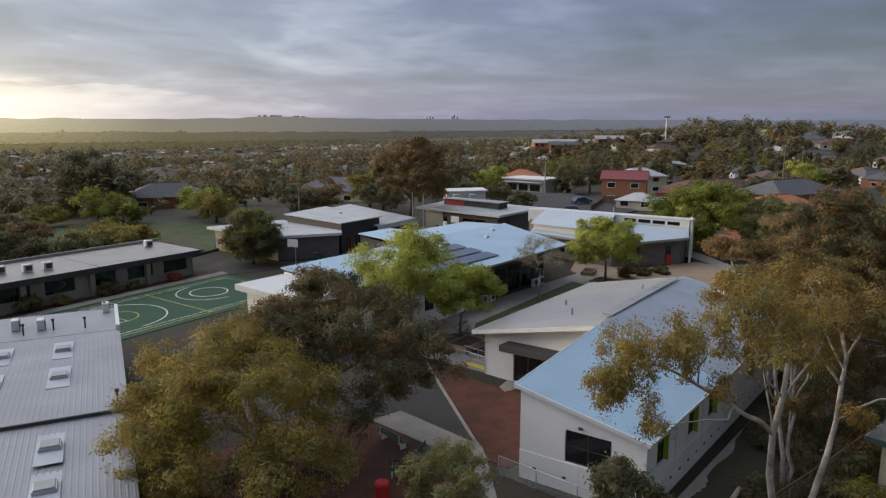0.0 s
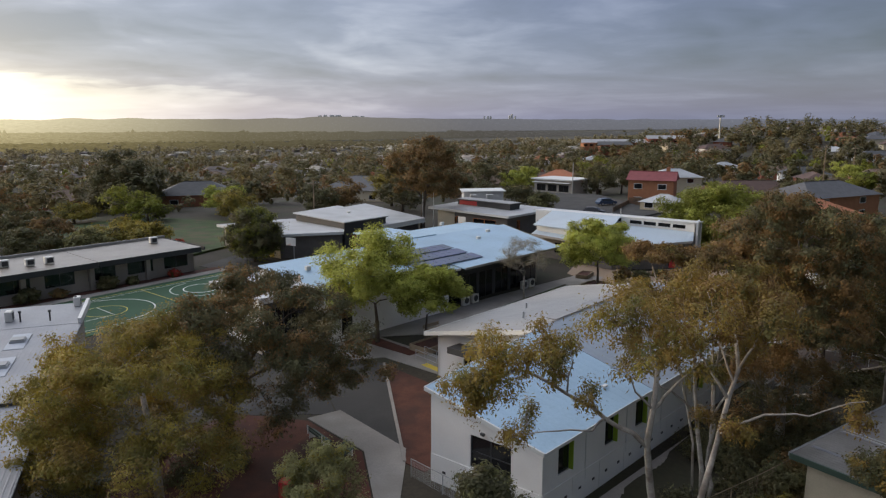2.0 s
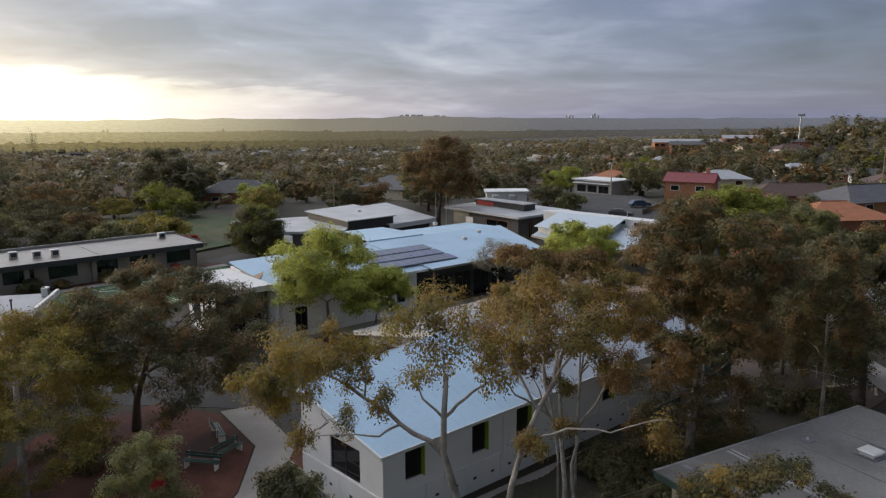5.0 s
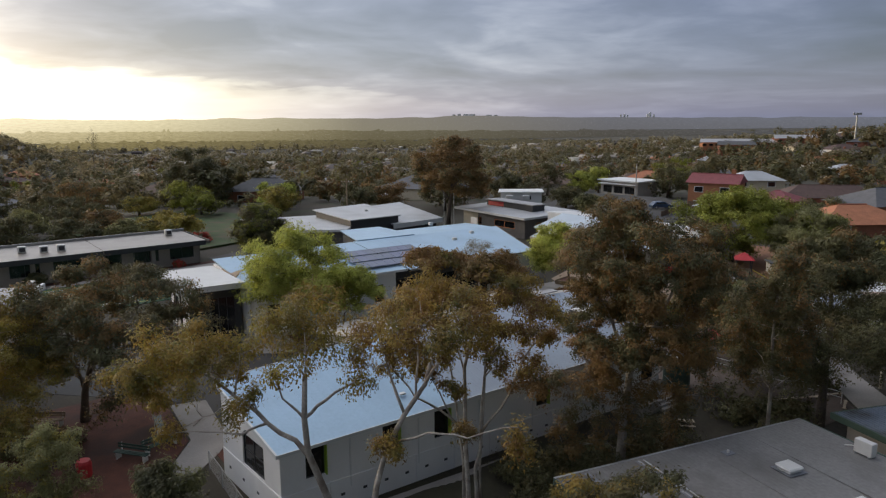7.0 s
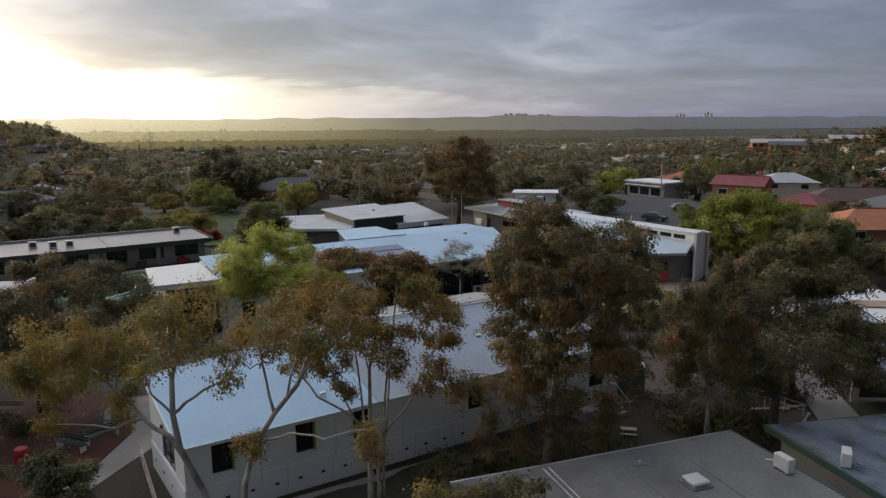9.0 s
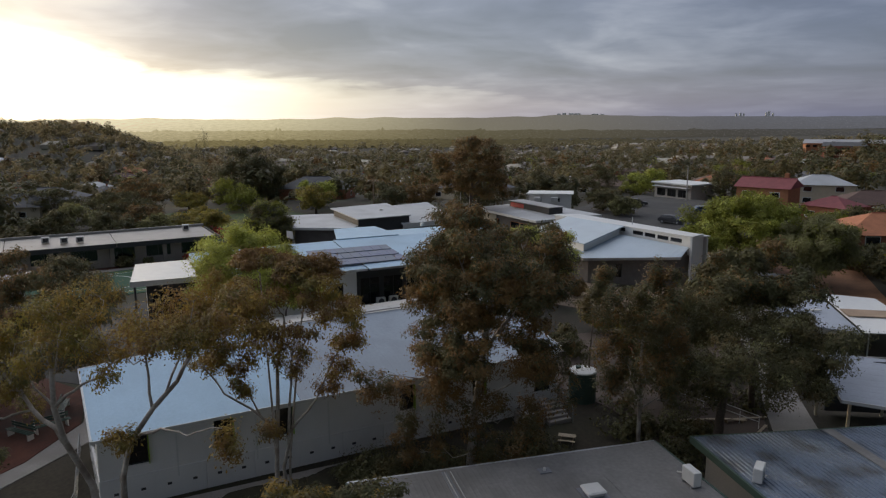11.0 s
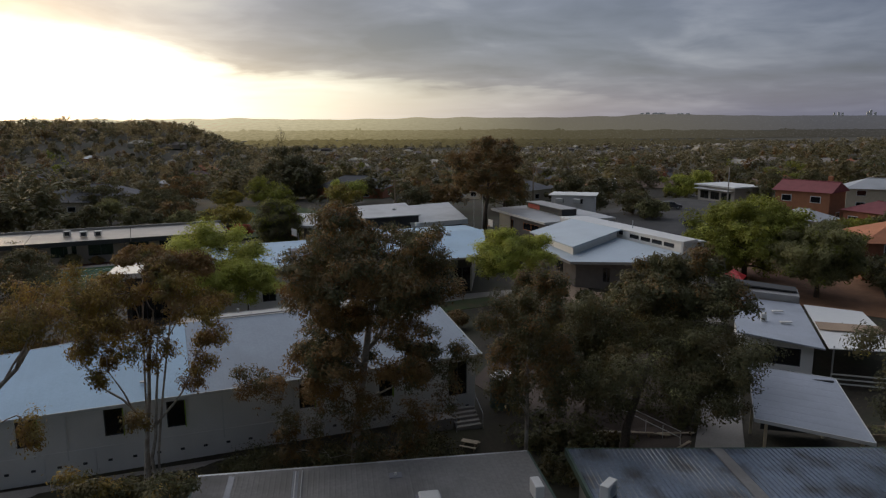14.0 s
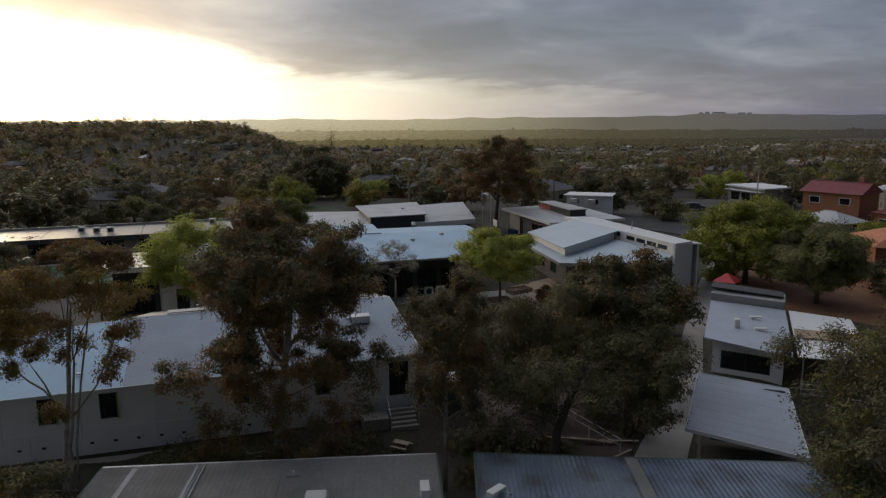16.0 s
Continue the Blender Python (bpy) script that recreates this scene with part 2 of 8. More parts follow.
MAT = dict(
    soil=material("soil", (0.042, 0.034, 0.022), 0.95, 0, 0.4, 0.25, 0.4, 4, stain=((0.04, 0.045, 0.02), 0.12)),
    asphalt=material("asphalt", (0.045, 0.043, 0.041), 0.9, 0, 0.25, 0.35, 0.3, 20, stain=((0.064, 0.061, 0.057), 0.25)),
    concrete=material("concrete", (0.30, 0.275, 0.25), 0.85, 0, 0.18, 0.5, 0.2, 12, stain=((0.22, 0.2, 0.18), 0.3)),
    bark=material("red_bark_mulch", (0.098, 0.034, 0.02), 0.95, 0, 0.45, 1.2, 0.6, 18, stain=((0.052, 0.024, 0.017), 0.35)),
    grass=material("grass", (0.045, 0.07, 0.02), 0.95, 0, 0.4, 0.4, 0.5, 12, stain=((0.085, 0.062, 0.036), 0.35)),
    turf=material("green_court", (0.02, 0.07, 0.03), 0.85, 0, 0.12, 0.3, 0.1, 10),
    dust=material("dusty_earth", (0.105, 0.078, 0.062), 0.95, 0, 0.35, 0.6, 0.4, 10, stain=((0.085, 0.062, 0.048), 0.3)),
    line=material("white_line", (0.75, 0.75, 0.72), 0.8, 0, 0.1, 3, 0),
    yline=material("yellow_line", (0.55, 0.45, 0.08), 0.8, 0, 0.1, 3, 0),
    sand=material("sandy_ground", (0.33, 0.24, 0.17), 0.95, 0, 0.2, 0.5, 0.3, 12),
    tanbark=material("tan_bark", (0.23, 0.115, 0.06), 0.95, 0, 0.3, 0.8, 0.4, 16),
    white=material("white_cladding", (0.78, 0.765, 0.745), 0.6, 0, 0.06, 0.8, 0.08, 20, stain=((0.70, 0.685, 0.665), 0.4)),
    trim=material("white_trim", (0.66, 0.66, 0.64), 0.5, 0, 0.05, 2, 0),
    cream=material("cream_render", (0.52, 0.45, 0.33), 0.8, 0, 0.1, 1, 0.1),
    taupe=material("taupe_wall", (0.30, 0.265, 0.235), 0.85, 0, 0.15, 0.8, 0.15, stain=((0.24, 0.21, 0.185), 0.4)),
    beige=material("beige_wall", (0.42, 0.38, 0.33), 0.85, 0, 0.1, 0.8, 0.15),
    roofn=material("white_grey_roof", (0.43, 0.44, 0.45), 0.6, 0.05, 0.1, 0.4, 0.05, 6, stain=((0.36, 0.365, 0.37), 0.25)),
    roofk=material("lavender_grey_roof", (0.38, 0.41, 0.465), 0.6, 0.05, 0.1, 0.4, 0.05, 6, stain=((0.32, 0.345, 0.39), 0.3)),
    roofw=material("pale_steel_roof", (0.335, 0.475, 0.60), 0.6, 0.08, 0.07, 0.5, 0.05, 6, stain=((0.30, 0.42, 0.53), 0.25)),
    roofe=material("pale_blue_roof", (0.43, 0.50, 0.56), 0.55, 0.06, 0.07, 0.5, 0.05, 6, stain=((0.38, 0.44, 0.50), 0.25)),
    roofp=material("steel_roof_duller_slope", (0.29, 0.335, 0.39), 0.65, 0.05, 0.10, 0.4, 0.05, 6, stain=((0.26, 0.295, 0.34), 0.25)),
    roofg=material("grey_steel_roof", (0.31, 0.30, 0.29), 0.45, 0.3, 0.10, 0.4, 0.08, 5, stain=((0.35, 0.34, 0.325), 0.3)),
    roofz=material("weathered_zinc_roof", (0.205, 0.197, 0.188), 0.75, 0.1, 0.2, 0.3, 0.1, 5, stain=((0.145, 0.137, 0.128), 0.35)),
    roofc=material("wet_flat_roof", (0.25, 0.225, 0.20), 0.45, 0.25, 0.18, 0.35, 0.06, 5, stain=((0.19, 0.17, 0.15), 0.3)),
    porch=material("glossy_white_roof", (0.60, 0.595, 0.58), 0.22, 0, 0.06, 1.0, 0.03, 8),
    roofb=material("blue_steel_roof", (0.145, 0.18, 0.235), 0.45, 0.4, 0.2, 0.5, 0.08, 6, stain=((0.065, 0.07, 0.078), 0.55)),
    roofl=material("galvanised_roof", (0.235, 0.243, 0.265), 0.5, 0.4, 0.14, 0.4, 0.05, 6, stain=((0.20, 0.205, 0.225), 0.25)),
    domes=material("grey_roof_light", (0.24, 0.245, 0.25), 0.4, 0, 0.1, 2, 0),
    dark=material("dark_cladding", (0.05, 0.05, 0.053), 0.7, 0, 0.15, 0.8, 0.15),
    brick=material("grey_brick", (0.145, 0.13, 0.12), 0.9, 0, 0.2, 1.5, 0.3),
    redbrick=material("red_brick", (0.30, 0.12, 0.065), 0.9, 0, 0.2, 1.5, 0.3, obrand=0.15),
    orange=material("orange_panel", (0.62, 0.20, 0.045), 0.6, 0, 0.08, 1, 0),
    yellow=material("yellow_panel", (0.62, 0.45, 0.04), 0.6, 0, 0.08, 1, 0),
    red=material("red_paint", (0.5, 0.03, 0.035), 0.5, 0, 0.1, 1, 0),
    green=material("green_paint", (0.022, 0.06, 0.045), 0.5, 0, 0.1, 1, 0),
    lime=material("lime_reveal", (0.27, 0.40, 0.035), 0.5, 0, 0.08, 1, 0),
    glass=material("dark_glass", (0.012, 0.013, 0.015), 0.06, 0, 0.1, 1, 0, spec=0.6),
    interior=material("painted_room_shade", (0.05, 0.047, 0.043), 0.9, 0, 0.1, 1, 0),
    pv=material("solar_cells", (0.026, 0.05, 0.12), 0.3, 0, 0.1, 1, 0, obrand=0.2, spec=0.35),
    steel=material("galvanised_steel", (0.40, 0.41, 0.42), 0.4, 0.7, 0.12, 2, 0.05),
    darksteel=material("dark_steel", (0.06, 0.06, 0.065), 0.5, 0.4, 0.1, 2, 0),
    plastic=material("white_plastic", (0.62, 0.61, 0.58), 0.5, 0, 0.08, 3, 0),
    wood=material("weathered_wood", (0.28, 0.21, 0.14), 0.85, 0, 0.25, 2, 0.3),
    fencewood=material("fence_timber", (0.17, 0.115, 0.075), 0.9, 0, 0.3, 1.2, 0.3, 10),
    log=material("bare_log", (0.42, 0.35, 0.26), 0.85, 0, 0.25, 1.5, 0.3),
    tank=material("green_tank", (0.05, 0.085, 0.065), 0.6, 0, 0.1, 1, 0),
    tileterra=material("terracotta_tiles", (0.36, 0.13, 0.07), 0.85, 0, 0.25, 1.0, 0.3, 9, obrand=0.12),
    tilered=material("dark_red_tiles", (0.21, 0.055, 0.06), 0.8, 0, 0.2, 1.0, 0.3, 9),
    tilegrey=material("grey_tiles", (0.085, 0.085, 0.09), 0.8, 0, 0.25, 1.0, 0.3, 9, obrand=0.3),
    tilebrown=material("brown_tiles", (0.13, 0.085, 0.065), 0.85, 0, 0.25, 1.0, 0.3, 9, obrand=0.3),
    gum=material("gum_bark", (0.36, 0.32, 0.275), 0.8, 0, 0.35, 1.2, 0.3, 10, stain=((0.19, 0.15, 0.12), 1.5)),
    trunk=material("dark_bark", (0.11, 0.085, 0.065), 0.95, 0, 0.35, 1.5, 0.6, 12),
    leaf_gum=leafy("gum_leaves", (0.31, 0.21, 0.05), 0.35, (0.13, 0.138, 0.046)),
    leaf_olive=leafy("olive_leaves", (0.285, 0.225, 0.042), 0.35, (0.155, 0.155, 0.045)),
    leaf_dark=leafy("dark_leaves", (0.106, 0.103, 0.045), 0.28, (0.145, 0.108, 0.043)),
    leaf_brown=leafy("bronze_leaves", (0.235, 0.138, 0.05), 0.3, (0.125, 0.10, 0.042)),
    leaf_lime=leafy("spring_leaves", (0.40, 0.42, 0.09), 0.45),
    leaf_green=leafy("green_leaves", (0.235, 0.245, 0.038), 0.45, (0.15, 0.165, 0.03)),
    leaf_pale=leafy("budding_twigs", (0.24, 0.21, 0.13), 0.3),
    leaf_red=leafy("red_leaves", (0.35, 0.05, 0.03), 0.3),
    leaf_grey=leafy("grey_green_leaves", (0.235, 0.225, 0.092), 0.35, (0.16, 0.155, 0.06)),
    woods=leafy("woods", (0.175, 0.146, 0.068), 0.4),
    # valley, hill and far leaves: haze put in as paler base colours
    valleywoods=leafy("haze_paled_valley_leaves", (0.15, 0.138, 0.074), 0.45),
    hillwoods=leafy("haze_paled_hill_leaves", (0.34, 0.27, 0.14), 0.6),
    farwoods=leafy("haze_paled_far_leaves", (0.28, 0.235, 0.13), 0.3),
    suburb=material("far_roofs", (0.27, 0.235, 0.20), 0.85, 0, 0.2, 0.1, 0, island=0.6),
)

# ---- building blocks ----


def mesh_object(name, verts, faces, mat, parent=None, label="", smooth=False):
    me = bpy.data.meshes.new(name)
    me.from_pydata([tuple(v) for v in verts], [], faces)
    me.materials.append(MAT[mat] if isinstance(mat, str) else mat)
    if smooth:
        me.polygons.foreach_set("use_smooth", [True] * len(me.polygons))
    me.update()
    ob = new(name, me)
    if parent is not None:
        ob.parent = parent
        ob.matrix_parent_inverse = parent.matrix_basis.inverted()
    if label:
        ob["label"] = label
    return ob


def part(name, bm, mat, parent=None, label="", smooth=False):
    me = bpy.data.meshes.new(name)
    bmesh.ops.recalc_face_normals(bm, faces=bm.faces)
    bm.to_mesh(me)
    bm.free()
    me.materials.append(MAT[mat] if isinstance(mat, str) else mat)
    if smooth:
        me.polygons.foreach_set("use_smooth", [True] * len(me.polygons))
    ob = new(name, me)
    if parent is not None:
        ob.parent = parent
        ob.matrix_parent_inverse = parent.matrix_basis.inverted()
    if label:
        ob["label"] = label
    return ob


def thing(name, at, label, category, group="", kind=""):
    ob = new(name)
    ob.empty_display_size = 0.2
    ob.matrix_basis = Matrix.Translation(at)
    return tagged(ob, label, category, group, kind)


def add_box(bm, c, size, rot=0.0, bevel=0.0):
    m = Matrix.Translation(c) @ Matrix.Rotation(rot, 4, "Z") @ Matrix.Diagonal((*size, 1))
    g = bmesh.ops.create_cube(bm, size=1.0, matrix=m)
    if bevel:
        es = list({e for v in g["verts"] for e in v.link_edges})
        bmesh.ops.bevel(bm, geom=es, offset=bevel, segments=1, affect="EDGES")
    return bm


def box(c, size, rot=0.0, bevel=0.0):
    return add_box(bmesh.new(), c, size, rot, bevel)


def add_prism(bm, top, thick):
    """A slab under a polygon of (x, y, z) corners."""
    a = [bm.verts.new(p) for p in top]
    b = [bm.verts.new((p[0], p[1], p[2] - thick)) for p in top]
    n = len(a)
    bm.faces.new(a)
    bm.faces.new(b[::-1])
    for i in range(n):
        bm.faces.new((a[i], b[i], b[(i + 1) % n], a[(i + 1) % n]))
    return bm


def prism(top, thick):
    return add_prism(bmesh.new(), top, thick)


def add_tube(bm, path, radii, sides=8):
    rings = []
    n = len(path)
    for i, (p, r) in enumerate(zip(path, radii)):
        p = Vector(p)
        d = Vector(path[min(i + 1, n - 1)]) - Vector(path[max(i - 1, 0)])
        d = d.normalized() if d.length > 1e-6 else Vector((0, 0, 1))
        a = d.orthogonal().normalized() if abs(d.z) > 0.95 else d.cross(Vector((0, 0, 1))).normalized()
        b = d.cross(a)
        rings.append([bm.verts.new(p + (a * math.cos(2 * math.pi * k / sides) + b * math.sin(2 * math.pi * k / sides)) * r) for k in range(sides)])
    for r0, r1 in zip(rings, rings[1:]):
        for k in range(sides):
            bm.faces.new((r0[k], r0[(k + 1) % sides], r1[(k + 1) % sides], r1[k]))
    bm.faces.new(rings[0][::-1])
    bm.faces.new(rings[-1])
    return bm


def tube(path, radii, sides=8):
    return add_tube(bmesh.new(), path, radii, sides)


# the school's own grid: along its long buildings, and across them
O = Vector((10.1, 31.0))
U = Vector((0.607, 0.795))
V = Vector((-0.795, 0.607))


def uv(u, v, z=0.0):
    p = O + U * u + V * v
    return (p.x, p.y, z)


UROT = math.atan2(U.y, U.x)


def smooth(a, b, x):
    t = min(1.0, max(0.0, (x - a) / (b - a)))
    return t * t * (3 - 2 * t)


def plane(x, y):
    return -1.3 + 0.014 * (y - 50)


def ground(x, y):
    """The height of the land."""
    near = -1.3 + 0.014 * (max(-20, min(130, y)) - 50)
    s = -((x - O.x) * V.x + (y - O.y) * V.y)
    near -= 0.95 * smooth(1.2, 4.5, s) * (1 - smooth(60, 100, y))
    dx, dy = x - 10, y - 50
    r = math.hypot(dx, dy)
    az = math.degrees(math.atan2(-dx, dy))
    left = smooth(-25, 25, az) * (1 - smooth(100, 140, az))
    valley = -(4 + 16 * left) * smooth(95, 330, r)
    valley += (-14 * left - 4) * smooth(300, 1100, r) - 12 * smooth(1100, 2600, r)
    hill = 42 * smooth(46, 55, az) * (1 - smooth(84, 100, az)) * smooth(300, 820, r) * (1 - smooth(950, 1700, r))
    rise = 14 * math.exp(-(((az + 22) / 14) ** 2)) * smooth(250, 480, r) * (1 - smooth(600, 1300, r))
    wob = 1.5 * noise.noise(Vector((x / 160, y / 160, 0))) * smooth(120, 300, r)
    return near + valley + hill + rise + wob


def build_ground():
    radii = [0]
    while radii[-1] < 4900:
        r = radii[-1]
        radii.append(r + (2.5 if r < 60 else 4 if r < 130 else 10 if r < 400 else 30 if r < 1200 else 150))
    seg = 180
    vs, fs = [(10, 50, ground(10, 50))], []
    for r in radii[1:]:
        for k in range(seg):
            a = 2 * math.pi * k / seg
            x, y = 10 + r * math.sin(a), 50 + r * math.cos(a)
            vs.append((x, y, ground(x, y)))
    for k in range(seg):
        fs.append((0, 1 + k, 1 + (k + 1) % seg))
    for i in range(len(radii) - 2):
        a, b = 1 + i * seg, 1 + (i + 1) * seg
        for k in range(seg):
            fs.append((a + k, b + k, b + (k + 1) % seg, a + (k + 1) % seg))
    g = mesh_object("ground", vs, [f[::-1] for f in fs], "soil", smooth=True)
    tagged(g, "dry brown earth with patches of sparse grass", "ground", kind="structure")


build_ground()


def sheet(name, pts, mat, label, category="paving", lift=0.03, thick=0.12, kind="structure"):
    """Paving on the school's even slope."""
    top = [(x, y, plane(x, y) + lift) for x, y in pts]
    ob = part(name, prism(top, thick), mat)
    return tagged(ob, label, category, kind=kind)


def drape(name, pts, mat, label, category="paving", lift=0.06):
    """A worn surface that follows the lie of the land."""
    bm = bmesh.new()
    bm.faces.new([bm.verts.new((x, y, 0)) for x, y in pts])
    for axis in (0, 1):
        vals = [p[axis] for p in pts]
        c = min(vals) + 1.5
        while c < max(vals):
            co, no = [0, 0, 0], [0, 0, 0]
            co[axis], no[axis] = c, 1
            bmesh.ops.bisect_plane(bm, geom=bm.verts[:] + bm.edges[:] + bm.faces[:], plane_co=co, plane_no=no)
            c += 1.5
    for v in bm.verts:
        v.co.z = ground(v.co.x, v.co.y) + lift
    rim = bmesh.ops.extrude_edge_only(bm, edges=[e for e in bm.edges if e.is_boundary])
    for v in rim["geom"]:
        if isinstance(v, bmesh.types.BMVert):
            v.co.z -= 0.25
    ob = part(name, bm, mat)
    return tagged(ob, label, category, kind="structure")


# ---- backdrop ----


def backdrop(radius, bottom, crest, high, low, roofs, mottle, label):
    """A self-glowing ring of distance with haze and sun glow painted into its emission; high and low are its colours
    from the far right round to the sun.
    """
    m = bpy.data.materials.new("glowing_painted_haze")
    m.use_nodes = True
    nt = m.node_tree
    nt.nodes.clear()
    N, L = nt.nodes.new, nt.links.new
    tc, sep = N("ShaderNodeTexCoord"), N("ShaderNodeSeparateXYZ")
    L(tc.outputs["UV"], sep.inputs[0])
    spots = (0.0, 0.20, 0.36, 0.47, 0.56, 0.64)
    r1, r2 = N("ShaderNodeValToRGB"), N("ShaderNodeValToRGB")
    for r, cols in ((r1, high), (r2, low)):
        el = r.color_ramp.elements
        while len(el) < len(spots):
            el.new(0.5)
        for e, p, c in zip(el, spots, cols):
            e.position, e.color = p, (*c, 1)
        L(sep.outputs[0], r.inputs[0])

    def noise_of(sx, sy, detail):
        nz, mp = N("ShaderNodeTexNoise"), N("ShaderNodeMapping")
        mp.inputs["Scale"].default_value = (sx, sy, 1)
        L(tc.outputs["UV"], mp.inputs[0]), L(mp.outputs[0], nz.inputs["Vector"])
        nz.inputs["Scale"].default_value, nz.inputs["Detail"].default_value = 1.0, detail
        return nz.outputs["Fac"]

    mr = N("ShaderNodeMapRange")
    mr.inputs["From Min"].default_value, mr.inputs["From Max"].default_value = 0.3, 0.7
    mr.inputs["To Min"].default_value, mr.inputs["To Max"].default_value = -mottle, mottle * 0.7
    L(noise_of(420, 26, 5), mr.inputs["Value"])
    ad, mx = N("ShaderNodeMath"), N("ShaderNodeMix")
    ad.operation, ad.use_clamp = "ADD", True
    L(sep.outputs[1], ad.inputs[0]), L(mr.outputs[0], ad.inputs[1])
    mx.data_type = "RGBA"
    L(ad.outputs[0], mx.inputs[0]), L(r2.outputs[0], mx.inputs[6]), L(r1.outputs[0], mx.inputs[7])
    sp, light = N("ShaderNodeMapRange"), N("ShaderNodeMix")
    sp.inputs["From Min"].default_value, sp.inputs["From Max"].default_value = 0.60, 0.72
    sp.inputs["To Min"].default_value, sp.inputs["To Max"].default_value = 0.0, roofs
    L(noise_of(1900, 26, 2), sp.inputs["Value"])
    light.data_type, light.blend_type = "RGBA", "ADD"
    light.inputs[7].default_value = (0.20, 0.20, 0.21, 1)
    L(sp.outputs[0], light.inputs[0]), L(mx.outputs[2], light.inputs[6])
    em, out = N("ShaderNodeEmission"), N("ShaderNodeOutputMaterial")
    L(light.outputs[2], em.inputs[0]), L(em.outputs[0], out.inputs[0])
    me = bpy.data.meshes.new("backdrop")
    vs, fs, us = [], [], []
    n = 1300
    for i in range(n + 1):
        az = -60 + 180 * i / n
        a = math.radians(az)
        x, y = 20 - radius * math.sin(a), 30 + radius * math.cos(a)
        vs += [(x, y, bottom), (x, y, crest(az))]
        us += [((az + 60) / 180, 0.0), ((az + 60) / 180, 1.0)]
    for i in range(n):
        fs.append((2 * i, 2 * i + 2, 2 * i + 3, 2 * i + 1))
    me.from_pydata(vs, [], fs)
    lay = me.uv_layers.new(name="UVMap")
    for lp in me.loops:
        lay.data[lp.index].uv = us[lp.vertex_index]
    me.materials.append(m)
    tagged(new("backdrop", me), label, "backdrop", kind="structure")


def hum(az, f, k):
    return noise.noise(Vector((az * f, k, 3)))


# each ring glows by itself; its haze and golden sunward end are painted colours
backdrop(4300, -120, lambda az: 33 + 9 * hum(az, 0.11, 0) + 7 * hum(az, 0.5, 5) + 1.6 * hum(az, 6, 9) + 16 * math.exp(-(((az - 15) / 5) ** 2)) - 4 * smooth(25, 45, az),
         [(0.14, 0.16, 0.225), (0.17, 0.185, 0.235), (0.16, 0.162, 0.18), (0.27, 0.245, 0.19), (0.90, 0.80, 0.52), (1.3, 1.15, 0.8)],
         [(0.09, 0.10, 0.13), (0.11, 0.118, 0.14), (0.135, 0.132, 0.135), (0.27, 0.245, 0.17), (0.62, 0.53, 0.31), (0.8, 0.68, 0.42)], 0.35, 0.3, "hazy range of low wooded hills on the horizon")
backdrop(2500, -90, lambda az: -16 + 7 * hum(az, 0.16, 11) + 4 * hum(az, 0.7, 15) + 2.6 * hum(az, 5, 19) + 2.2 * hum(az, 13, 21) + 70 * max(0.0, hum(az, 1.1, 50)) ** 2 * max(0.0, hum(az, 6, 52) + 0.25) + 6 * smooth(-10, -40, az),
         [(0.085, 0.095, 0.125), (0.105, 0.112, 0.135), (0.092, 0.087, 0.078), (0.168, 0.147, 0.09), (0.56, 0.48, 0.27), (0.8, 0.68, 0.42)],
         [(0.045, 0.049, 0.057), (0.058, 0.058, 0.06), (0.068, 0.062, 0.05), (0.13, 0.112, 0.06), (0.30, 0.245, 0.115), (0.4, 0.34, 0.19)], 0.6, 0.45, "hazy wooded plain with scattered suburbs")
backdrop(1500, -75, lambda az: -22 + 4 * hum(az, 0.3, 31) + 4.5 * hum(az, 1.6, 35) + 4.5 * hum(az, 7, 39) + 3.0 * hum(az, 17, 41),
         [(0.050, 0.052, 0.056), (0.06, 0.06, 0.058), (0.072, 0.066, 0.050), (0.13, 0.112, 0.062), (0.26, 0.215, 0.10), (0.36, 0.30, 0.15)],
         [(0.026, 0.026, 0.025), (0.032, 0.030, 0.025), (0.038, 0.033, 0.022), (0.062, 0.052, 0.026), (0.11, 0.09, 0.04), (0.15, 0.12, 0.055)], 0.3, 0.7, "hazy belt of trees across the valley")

# ---- walls, windows, roofs ----


